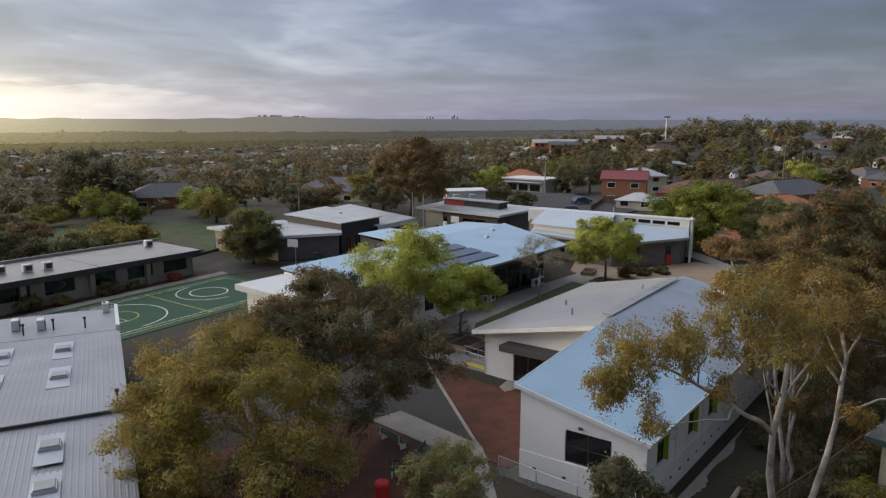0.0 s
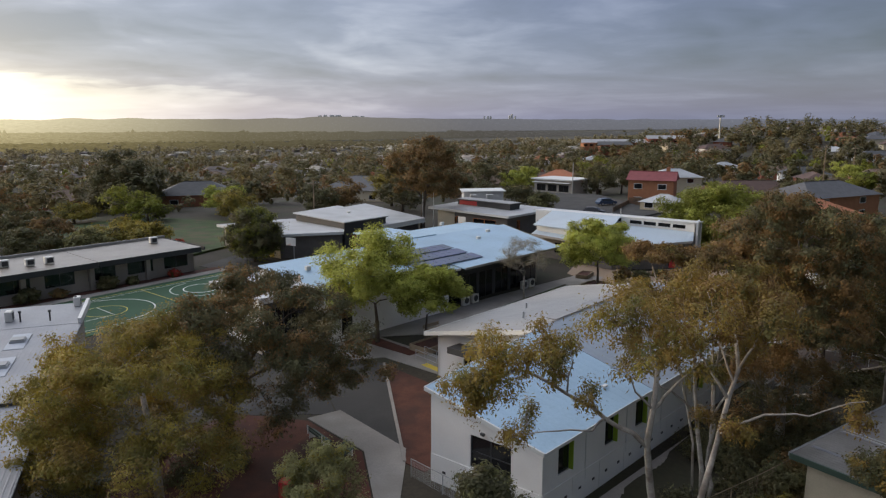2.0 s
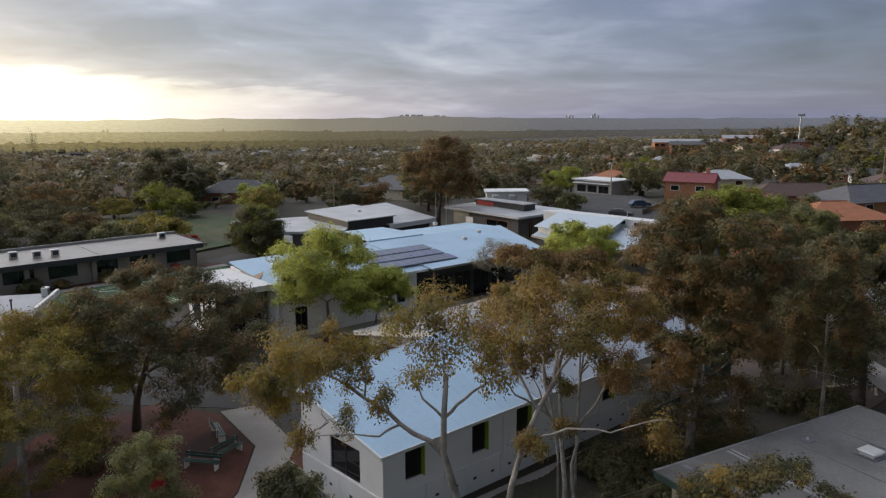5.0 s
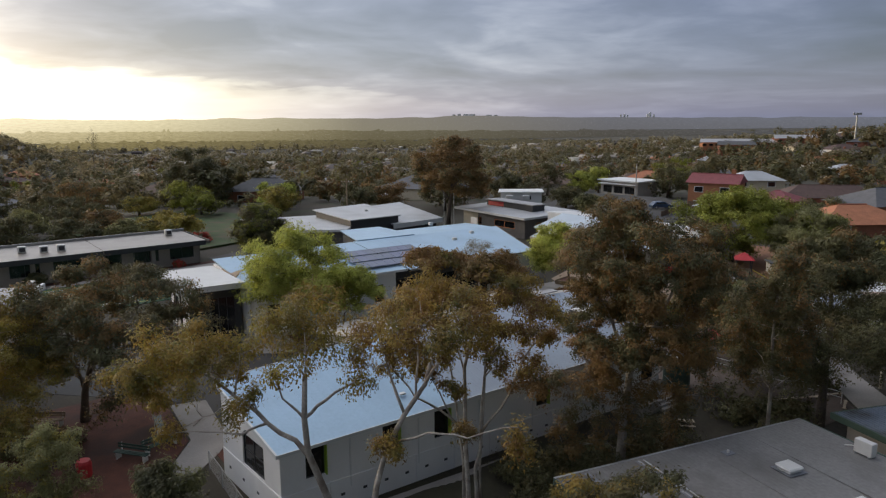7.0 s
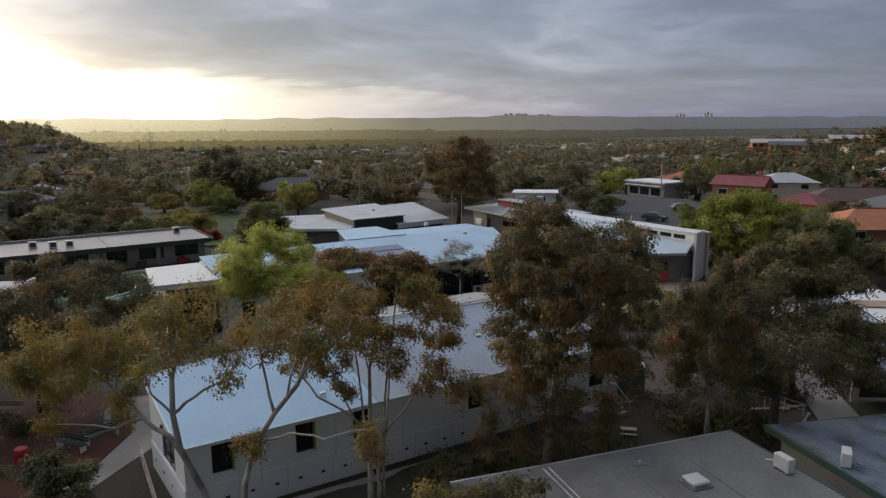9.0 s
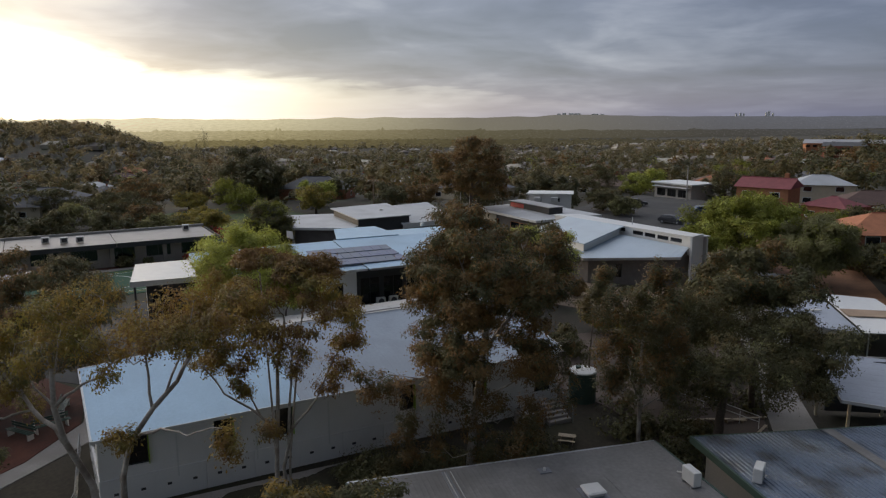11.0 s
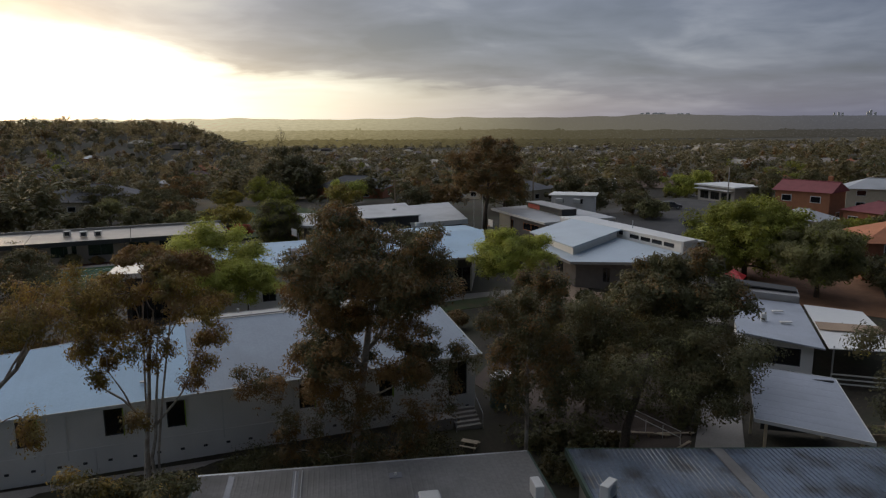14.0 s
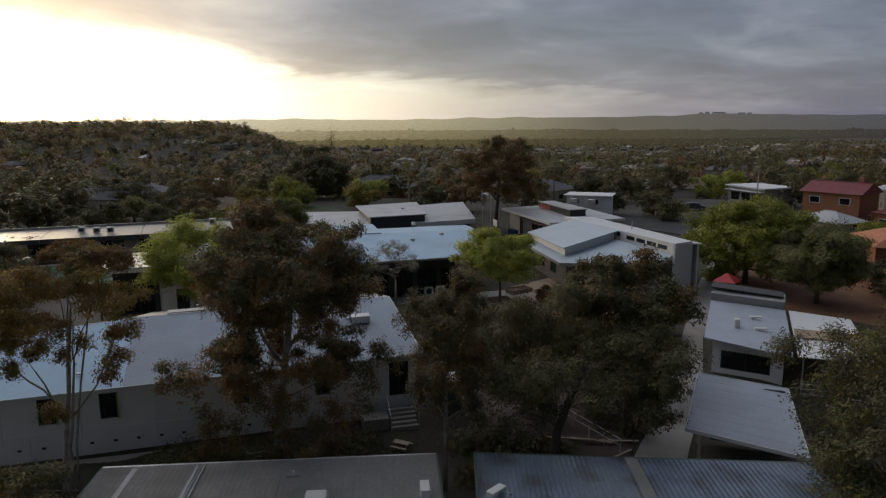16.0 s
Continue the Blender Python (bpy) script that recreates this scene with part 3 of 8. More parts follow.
def wall(parent, p0, p1, z0, zt0, zt1, mat, openings=(), thick=0.2, name="wall", label=""):
    """A wall from p0 to p1 (its outer face to the right of that way), from z0 up to a top that runs from zt0 to zt1, with openings (s0, s1, z0, z1) in metres."""
    p0, p1 = Vector(p0[:2]), Vector(p1[:2])
    d = p1 - p0
    ln = d.length
    d.normalize()
    nrm = Vector((d.y, -d.x))
    cuts = sorted({0.0, ln, *[s for o in openings for s in o[:2]]})
    bm = bmesh.new()

    def top(s):
        return zt0 + (zt1 - zt0) * s / ln

    def piece(s0, s1, a0, a1, b0, b1):
        q = []
        for off in (0.0, -thick):
            for s, zlo, zhi in ((s0, a0, b0), (s1, a1, b1)):
                c = p0 + d * s + nrm * off
                q += [bm.verts.new((c.x, c.y, zlo)), bm.verts.new((c.x, c.y, zhi))]
        o0l, o0h, o1l, o1h, i0l, i0h, i1l, i1h = q
        for f in ((o0l, o1l, o1h, o0h), (i1l, i0l, i0h, i1h), (o0h, o1h, i1h, i0h), (o1l, o0l, i0l, i1l), (o0l, o0h, i0h, i0l), (o1h, o1l, i1l, i1h)):
            bm.faces.new(f)

    for s0, s1 in zip(cuts, cuts[1:]):
        mid = (s0 + s1) / 2
        here = [o for o in openings if o[0] < mid < o[1]]
        if not here:
            piece(s0, s1, z0, z0, top(s0), top(s1))
        else:
            o = here[0]
            if o[2] > z0 + 0.01:
                piece(s0, s1, z0, z0, o[2], o[2])
            piece(s0, s1, o[3], o[3], max(o[3] + 0.02, top(s0)), max(o[3] + 0.02, top(s1)))
    bmesh.ops.remove_doubles(bm, verts=bm.verts, dist=1e-4)
    return part(name, bm, mat, parent, label)


def window(parent, p0, p1, o, thick=0.2, frame_mat="darksteel", bars=1, rails=0, name="window", inset=0.07, fw=0.06):
    """A framed pane in the opening o of the wall from p0 to p1."""
    p0, p1 = Vector(p0[:2]), Vector(p1[:2])
    d = (p1 - p0).normalized()
    nrm = Vector((d.y, -d.x))
    rot = math.atan2(d.y, d.x)
    s0, s1, z0, z1 = o

    def at(s, z, off):
        c = p0 + d * s + nrm * off
        return (c.x, c.y, z)

    bm = bmesh.new()
    rings = []
    for off in (0.035, -0.035):
        for e in (0.0, fw):
            rings.append([bm.verts.new(at(a, z, off - inset)) for a, z in ((s0 + e, z0 + e), (s1 - e, z0 + e), (s1 - e, z1 - e), (s0 + e, z1 - e))])
    fo, fi, bo, bi = rings
    for k in range(4):
        m = (k + 1) % 4
        for f in ((fo[k], fo[m], fi[m], fi[k]), (bo[m], bo[k], bi[k], bi[m]), (fi[k], fi[m], bi[m], bi[k]), (fo[m], fo[k], bo[k], bo[m])):
            bm.faces.new(f)
    w = part(name, bm, frame_mat, parent)
    for k in range(1, bars + 1):
        part("mullion", box(at(s0 + (s1 - s0) * k / (bars + 1), (z0 + z1) / 2, -inset), (fw, 0.066, z1 - z0 - 2 * fw), rot), frame_mat, w)
    for k in range(1, rails + 1):
        part("transom", box(at((s0 + s1) / 2, z0 + (z1 - z0) * k / (rails + 1), -inset), (s1 - s0 - 2 * fw, 0.062, fw), rot), frame_mat, w)
    part("pane", box(at((s0 + s1) / 2, (z0 + z1) / 2, -inset), (s1 - s0 - fw, 0.012, z1 - z0 - fw), rot), "glass", w)
    return w


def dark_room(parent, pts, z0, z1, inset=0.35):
    """A solid block, coloured dark to stand for the unlit room behind a building's panes."""
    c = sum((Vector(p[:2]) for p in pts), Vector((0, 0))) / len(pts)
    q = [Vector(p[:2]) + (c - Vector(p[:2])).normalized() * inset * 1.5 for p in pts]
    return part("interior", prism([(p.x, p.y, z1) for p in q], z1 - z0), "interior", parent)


def building(name, label, pts, z0, tops, mat, openings=None, category="building", mats=None, room=True, frame_mat="darksteel", bars=1):
    """Walls round the corners pts (anticlockwise from above), with framed windows."""
    c = sum((Vector(p[:2]) for p in pts), Vector((0, 0))) / len(pts)
    b = thing(name, (c.x, c.y, z0), label, category)
    n = len(pts)
    for i in range(n):
        j = (i + 1) % n
        ops = (openings or {}).get(i, ())
        wall(b, pts[i], pts[j], z0, tops[i], tops[j], (mats or {}).get(i, mat), [o[:4] for o in ops])
        for o in ops:
            window(b, pts[i], pts[j], o[:4], frame_mat=frame_mat, bars=o[4] if len(o) > 4 else bars)
    if room:
        dark_room(b, pts, z0 + 0.1, min(tops) - 0.25)
    return b


def corrugated(quad, pitch, depth, thick=0.05):
    """A ribbed sheet over a quad a, b, c, d whose ribs run from edge a-b to edge d-c."""
    a, b, c, d = [Vector(p) for p in quad]
    n = max(2, int((b - a).length / pitch))
    bm = bmesh.new()
    prof = ((0.0, 0.0), (0.3, 0.0), (0.42, 1.0), (0.58, 1.0), (0.7, 0.0))
    ss = [(i + f) / n for i in range(n) for f, _ in prof] + [1.0]
    hs = [h * depth for i in range(n) for _, h in prof] + [0.0]
    rows = []
    for s, h in zip(ss, hs):
        p, q = a.lerp(b, s), d.lerp(c, s)
        up = Vector((0, 0, h))
        rows.append((bm.verts.new(p + up), bm.verts.new(q + up)))
    for (p0, q0), (p1, q1) in zip(rows, rows[1:]):
        bm.faces.new((p0, p1, q1, q0))
    lo = [bm.verts.new(p - Vector((0, 0, thick))) for p in (a, b, c, d)]
    bm.faces.new(lo[::-1])
    return bm


def seamed(parent, quad, mat, pitch=0.7, name="roof", thick=0.12, seam=0.005):
    """A metal roof plane whose standing seams run from edge a-b to edge d-c."""
    a, b, c, d = [Vector(p) for p in quad]
    n = max(2, int(round((b - a).length / pitch)))
    bm = bmesh.new()
    w = 0.022 / (b - a).length
    prof = [(0.0, 0.0)]
    for i in range(1, n):
        s = i / n
        prof += [(s - w, 0.0), (s - w * 0.6, seam), (s + w * 0.6, seam), (s + w, 0.0)]
    prof.append((1.0, 0.0))
    rows = []
    for s, h in prof:
        p, q = a.lerp(b, s), d.lerp(c, s)
        rows.append((bm.verts.new(p + Vector((0, 0, h))), bm.verts.new(q + Vector((0, 0, h)))))
    for (p0, q0), (p1, q1) in zip(rows, rows[1:]):
        bm.faces.new((p0, p1, q1, q0))
    down = Vector((0, 0, -thick))
    lo = [bm.verts.new(p + down) for p in (a, b, c, d)]
    A, B, C, D = rows[0][0], rows[-1][0], rows[-1][1], rows[0][1]
    bm.faces.new(lo[::-1])
    for e0, e1, l0, l1 in ((A, D, lo[0], lo[3]), (C, B, lo[2], lo[1])):
        bm.faces.new((e0, e1, l1, l0))
    bm.faces.new([r[0] for r in rows][::-1] + [lo[0], lo[1]])
    bm.faces.new([r[1] for r in rows] + [lo[2], lo[3]])
    return part(name, bm, mat, parent)


def fascia(parent, pts, h=0.22, t=0.05, mat="trim", name="fascia", closed=True, out=0.0):
    """Boards along the roof's edge."""
    n = len(pts)
    for i in range(n if closed else n - 1):
        a, b = Vector(pts[i]), Vector(pts[(i + 1) % n])
        d = (b - a).normalized()
        nr = Vector((d.y, -d.x, 0)).normalized() * (t + out)
        q = [a + nr * 0.1, b + nr * 0.1, b + nr, a + nr]
        part(name, prism([(p.x, p.y, p.z + 0.03) for p in q], h), mat, parent)

# ---- the long white classroom block beside the gums ----


def classroom_block():
    p = [uv(0.35, 0.38), uv(28.25, 0.62), uv(27.8, 9.3), uv(10.3, 8.1), uv(-0.2, 7.3)]
    z0 = -1.75
    b = thing("classroom_block", uv(14, 4, z0), "long white metal-clad classroom block with a pale folded roof", "building")
    side = [(1.3, 2.35, 0.62, 2.2), (5.6, 6.6, 0.62, 2.2), (8.85, 9.85, 0.62, 2.2), (16.35, 17.3, 0.62, 2.2), (21.35, 22.25, 0.62, 2.2), (26.05, 27.35, -0.5, 2.34)]
    front = [(2.65, 5.15, 0.15, 1.93)]
    wall(b, p[0], p[1], z0, 2.34, 2.74, "white", side)
    wall(b, p[1], p[2], z0, 2.74, 4.35, "white", [(3.0, 4.6, -0.4, 1.7)])
    wall(b, p[2], p[3], z0, 4.35, 4.45, "white")
    wall(b, p[3], p[4], z0, 4.45, 3.62, "white", [(3, 4.2, -1.1, 1.2)])
    wall(b, p[4], p[0], z0, 3.62, 2.34, "white", front)
    for o in side[:-1]:
        window(b, p[0], p[1], o, bars=0, inset=0.12)
        c = Vector(p[0][:2]) + (Vector(p[1][:2]) - Vector(p[0][:2])).normalized() * o[1]
        part("reveal", box((c.x - V.x * 0.02, c.y - V.y * 0.02, (o[2] + o[3]) / 2), (0.05, 0.3, o[3] - o[2]), UROT), "lime", b, "lime green window reveal")
    window(b, p[0], p[1], side[-1], bars=1, inset=0.15, name="door")
    window(b, p[1], p[2], (3.0, 4.6, -0.4, 1.7), bars=1)
    window(b, p[4], p[0], front[0], bars=1, rails=1, inset=0.1)
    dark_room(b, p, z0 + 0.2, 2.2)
    # base panels with dark vents
    for wall_i, (a, c) in enumerate(((p[0], p[1]), (p[4], p[0]))):
        a2, c2 = Vector(a[:2]), Vector(c[:2])
        d = (c2 - a2).normalized()
        nr = Vector((d.y, -d.x))
        ln = (c2 - a2).length
        n = int(ln / 2.4)
        rot = math.atan2(d.y, d.x)
        for k in range(n):
            s0, s1 = ln * k / n, ln * (k + 1) / n
            m = a2 + d * (s0 + s1) / 2 + nr * 0.025
            part("base_panel", box((m.x, m.y, -0.72), (s1 - s0 - 0.03, 0.05, 1.62), rot), "white", b)
            for f in (0.27, 0.77):
                q = a2 + d * (s0 + (s1 - s0) * f) + nr * 0.06
                part("vent", box((q.x, q.y, -0.75), (0.22, 0.03, 0.14), rot, 0.01), "darksteel", b)
        for k in range(1, int(ln / 4.1)):
            q = a2 + d * (4.1 * k - 0.4) + nr * 0.04
            part("cover_strip", box((q.x, q.y, 0.85), (0.08, 0.03, 2.6), rot), "trim", b)
    # roof
    f0, f1, f2, f3 = uv(0.12, 0.12, 2.39), uv(10.6, 0.2, 2.56), uv(10.3, 8.05, 4.62), uv(-0.43, 7.55, 3.80)
    seamed(b, (f0, f1, f2, f3), "roofw", 0.62, "front_roof", seam=0.003)
    # the rear slope's weaker sky reflection is put into a greyer steel colour
    r0, r1, r2, r3 = uv(10.62, 0.2, 2.58), uv(28.62, 0.37, 2.80), uv(28.1, 9.35, 4.50), uv(10.32, 8.1, 4.64)
    seamed(b, (r0, r1, r2, r3), "roofp", 0.62, "rear_roof", seam=0.003)
    fascia(b, [f3, f0], 0.2)
    fascia(b, [f2, f3], 0.2, closed=False)
    fascia(b, [f0, f1, r1, r2], 0.16, closed=False)
    for k in range(6):
        u = 13.5 + 2.4 * k
        part("ridge_flashing", box(uv(u, 8.45 + 0.067 * (u - 10), 4.70 - 0.008 * (k % 2)), (2.36, 0.75, 0.07), UROT + 0.06), "roofg", b)
    for u, v, z in ((3.6, 4.0, 3.05), (8.0, 1.8, 3.02), (20, 4.5, 3.65), (24.5, 6.0, 3.95)):
        part("roof_plate", box(uv(u, v, z + 0.06), (0.35, 0.25, 0.1), UROT, 0.02), "plastic", b)
    part("roof_hatch", box(uv(25.3, 5.4, 4.08), (1.3, 0.9, 0.5), UROT, 0.03), "plastic", b)
    part("hatch_louvre", box(uv(24.62, 5.4, 4.1), (0.06, 0.8, 0.4), UROT), "darksteel", b)
    # wall light on the front
    part("wall_light", box(uv(-0.1, 3.75, 2.25), (0.14, 0.25, 0.14), UROT, 0.02), "darksteel", b)
    return b


classroom_block()


def entry_wing():
    p = [uv(10.9, 8.3), uv(27.9, 9.4), uv(27.8, 17.8), uv(10.9, 17.8)]
    z0 = -1.7
    b = thing("entry_wing", uv(19, 13, z0), "white classroom wing with grey pitched roof and dark entry", "building")
    wall(b, p[1], p[2], z0, 4.2, 2.4, "white", [(2, 4, 0, 1.6)])
    wall(b, p[2], p[3], z0, 2.4, 2.1, "white", [(2, 4, -0.2, 1.6), (7, 9, -0.2, 1.6), (12, 14, -0.2, 1.6)])
    wall(b, p[3], p[0], z0, 2.1, 4.3, "white", [(2.6, 8.6, -1.25, 1.55)])
    for o in ((2, 4, -0.2, 1.6), (7, 9, -0.2, 1.6), (12, 14, -0.2, 1.6)):
        window(b, p[2], p[3], o)
    window(b, p[1], p[2], (2, 4, 0, 1.6))
    window(b, p[3], p[0], (2.6, 8.6, -1.25, 1.55), bars=4, inset=0.16, name="entry_doors")
    dark_room(b, p, z0 + 0.2, 2.0, 0.5)
    e0, e1, e2, e3 = uv(9.9, 18.25, 2.25), uv(9.8, 8.05, 4.55), uv(28.1, 9.4, 4.46), uv(28.3, 18.25, 2.6)
    seamed(b, (e2, e1, e0, e3)[::-1], "roofg", 0.7, "roof", thick=0.16)
    fascia(b, [e3, e0, e1], 0.3, mat="trim", closed=False)
    fascia(b, [e2, e3], 0.25, mat="trim", closed=False)
    part("entry_canopy", prism([uv(9.6, 15.6, 1.75), uv(9.6, 9.2, 1.95), uv(11.0, 9.2, 1.95), uv(11.0, 15.6, 1.75)], 0.45), "dark", b, "dark steel canopy over the entry")
    for u, v in ((14, 12.2), (23.5, 11.0), (18, 15)):
        z = 4.55 - 2.2 * (v - 8.2) / 10
        part("vent_pipe", tube([uv(u, v, z), uv(u, v, z + 0.5), uv(u, v, z + 0.52)], [0.07, 0.07, 0.11]), "steel", b)
    return b


entry_wing()

# ---- the hall with the flat white canopy and the solar roof ----


def hall():
    b = thing("hall", uv(25, 34, -1.2), "long school hall with pale steel roofs and white porch", "building")
    z0 = -1.3
    # porch end
    q = [uv(4.6, 31.8), uv(9, 31.2), uv(9, 39.3), uv(4.9, 39.3)]
    wall(b, q[0], q[1], z0, 3.35, 3.35, "dark", [(0.4, 3.9, -1.1, 2.4)])
    window(b, q[0], q[1], (0.4, 3.9, -1.1, 2.4), bars=4)
    wall(b, q[2], q[3], z0, 3.35, 3.35, "white")
    wall(b, q[3], q[0], z0, 3.35, 3.35, "white", [(1.2, 3.4, -0.2, 1.8)])
    window(b, q[3], q[0], (1.2, 3.4, -0.2, 1.8))
    dark_room(b, q, z0, 3.0)
    part("porch_roof", prism([uv(3.2, 29.9, 3.9), uv(8.9, 29.7, 3.9), uv(9.2, 39.9, 3.62), uv(4.1, 39.9, 3.58)], 0.5), "porch", b, "flat white porch roof")
    for v in (30.4, 31.8):
        part("porch_post", tube([uv(3.6, v, plane(*uv(3.6, v)[:2])), uv(3.6, v, 3.4)], [0.08, 0.08]), "darksteel", b)
    part("porch_screen", box(uv(3.6, 31.1, 0.4), (0.1, 1.3, 2.6), UROT), "beige", b)
    part("roof_infill", prism([uv(9.2, 33, 3.75), uv(13.5, 39.8, 3.95), uv(9.2, 39.8, 3.7)], 0.1), "sand", b, "tan triangular roof infill")
    # main body
    p = [uv(9.2, 29.3), uv(24, 29.3), uv(24.2, 30.6), uv(40, 30.4), uv(44.5, 40), uv(9.2, 39.6)]
    ops0 = [(1.5, 2.7, -0.6, 1.6), (8.0, 9.3, 0.2, 1.9), (12.4, 13.4, 0.2, 1.9)]
    wall(b, p[0], p[1], z0, 3.1, 3.1, "white", ops0)
    for o in ops0:
        window(b, p[0], p[1], o)
    wall(b, p[1], p[2], z0, 3.1, 3.2, "white")
    ops1 = [(0.6 + 2.6 * k, 2.8 + 2.6 * k, -1.0, 1.9) for k in range(6)]
    wall(b, p[2], p[3], z0, 3.2, 3.2, "dark", ops1)
    for o in ops1:
        window(b, p[2], p[3], o)
    wall(b, p[3], p[4], z0, 3.2, 4.0, "beige")
    wall(b, p[4], p[5], z0, 4.0, 3.9, "brick")
    wall(b, p[5], p[0], z0, 3.9, 3.1, "white")
    dark_room(b, p, z0, 2.9, 0.6)
    seamed(b, (uv(9.3, 28.7, 3.25), uv(24.9, 28.5, 3.3), uv(24.9, 40.2, 4.35), uv(9.3, 40.2, 4.2)), "roofw", 0.75, "west_roof", seam=0.005)
    seamed(b, (uv(25, 28.0, 3.36), uv(41, 27.9, 3.5), uv(45.4, 40.0, 4.4), uv(25, 40.2, 4.4)), "roofw", 0.75, "solar_roof", seam=0.005)
    fascia(b, [uv(9.3, 28.7, 3.25), uv(24.9, 28.5, 3.3)], 0.22, closed=False)
    fascia(b, [uv(25, 28.0, 3.36), uv(41, 27.9, 3.5), uv(45.4, 40.0, 4.4)], 0.22, mat="roofg", closed=False)
    seamed(b, (uv(33.2, 40.05, 4.28), uv(45.3, 39.9, 4.28), uv(45.6, 46.6, 4.0), uv(33.2, 46.6, 4.0)), "roofw", 0.75, "north_roof", seam=0.005)
    seamed(b, (uv(25.4, 40.1, 4.5), uv(33.1, 40.1, 4.5), uv(33.6, 49.5, 4.2), uv(28.0, 49.5, 4.2)), "roofw", 0.75, "north_west_roof", seam=0.005)
    for a, c in ((uv(33.2, 46.2), uv(45.2, 46.2)), (uv(28.2, 49.2), uv(33.2, 49.2)), (uv(25.8, 40.5), uv(28.2, 49.2))):
        wall(b, c, a, z0, 3.85, 3.85, "dark")
    wall(b, uv(45.0, 40.2), uv(45.2, 46.2), z0, 3.9, 3.85, "brick")
    for u, v in ((12, 36), (16, 33.5), (36, 36), (40, 38), (38, 44)):
        z = 3.3 + 1.05 * (v - 28) / 12
        part("roof_vent", box(uv(u, v, z + 0.15), (0.5, 0.4, 0.4), UROT, 0.04), "plastic", b)
    return b


hall()


def solar_array():
    """Three rows of panels laid along the roof slope."""
    for k in range(3):
        v0 = 29.8 + 2.15 * k
        row = thing("solar_panel_row", uv(25, v0, 3.6 + 0.083 * (v0 - 28)), "row of dark blue solar panels on a steel roof", "solar panels", "solar panels on the hall roof")
        for i in range(9):
            u0, u1 = 20.6 + 1.02 * i, 20.6 + 1.02 * i + 0.99
            q = [uv(u0, v0, 3.52 + 0.088 * (v0 - 28)), uv(u1, v0, 3.52 + 0.088 * (v0 - 28)), uv(u1, v0 + 1.65, 3.57 + 0.088 * (v0 + 1.65 - 28)), uv(u0, v0 + 1.65, 3.57 + 0.088 * (v0 + 1.65 - 28))]
            part("panel", prism(q, 0.04), "pv", row)
        part("rail", prism([uv(20.5, v0 + 0.4, 3.5 + 0.088 * (v0 - 27.6)), uv(29.9, v0 + 0.4, 3.5 + 0.088 * (v0 - 27.6)), uv(29.9, v0 + 0.46, 3.5 + 0.088 * (v0 - 27.6)), uv(20.5, v0 + 0.46, 3.5 + 0.088 * (v0 - 27.6))], 0.06), "steel", row)


solar_array()

# ---- the dark block and its white wings ----


def dark_block():
    z0 = -0.9
    p = [(-16.6, 95.6), (-12.2, 103.0), (-22.5, 113.0), (-26.1, 102.9)]
    b = building("dark_block", "dark grey clad school block with a flat pale roof", p, z0, [3.55] * 4, "dark", {0: [(1, 2.2, -0.6, 1.6), (3, 4.2, -0.6, 1.6), (5.4, 7.6, -0.6, 1.6)]}, frame_mat="orange")
    part("roof", prism([(-16.5, 95.2, 3.7), (-11.8, 103.0, 3.7), (-22.5, 113.5, 3.85), (-26.5, 102.5, 3.98)], 0.14), "roofn", b)
    part("roof_vent", box((-18.4, 105, 3.9), (0.5, 0.5, 0.3), 0.4, 0.05), "plastic", b)
    # low white wing in front
    q = [(-24.2, 90.4), (-16.7, 93.6), (-16.9, 95.4), (-27.4, 105), (-35.4, 97.6)]
    w = building("low_wing", "low grey-brick school wing with a white roof", q, z0, [2.45] * 5, "brick", {4: [(2, 4, 0, 1.5), (6, 8, 0, 1.5)]}, mats={4: "cream"})
    part("roof", prism([(-24.4, 89.6, 2.7), (-16.1, 93.2, 2.7), (-16.6, 95.5, 2.7), (-27.4, 105.1, 2.72), (-36.4, 97.6, 2.72)], 0.22), "roofn", w)
    fascia(w, [(-36.4, 97.6, 2.68), (-24.4, 89.6, 2.66), (-16.1, 93.2, 2.66)], 0.35, closed=False)
    for t in (0.15, 0.5, 0.85):
        part("yellow_panel", box((-35.4 + 11.2 * t + 0.1, 97.6 - 7.2 * t - 0.12, 0.2), (0.9, 0.06, 2.0), -0.57), "yellow", w)
    # white wing behind
    r = [(-11.9, 102.6), (-8.2, 109.2), (-20.3, 122.5), (-24, 114)]
    v = building("rear_wing", "dark school wing with a broad white roof", r, z0, [2.3] * 4, "dark", {})
    part("roof", prism([(-12.2, 101.0, 2.5), (-7.2, 109.4, 2.6), (-20.4, 124.3, 3.0), (-24.5, 113.5, 3.0)], 0.2), "roofn", v)
    fascia(v, [(-12.2, 101.0, 2.46), (-7.2, 109.4, 2.56)], 0.7, closed=False)


dark_block()


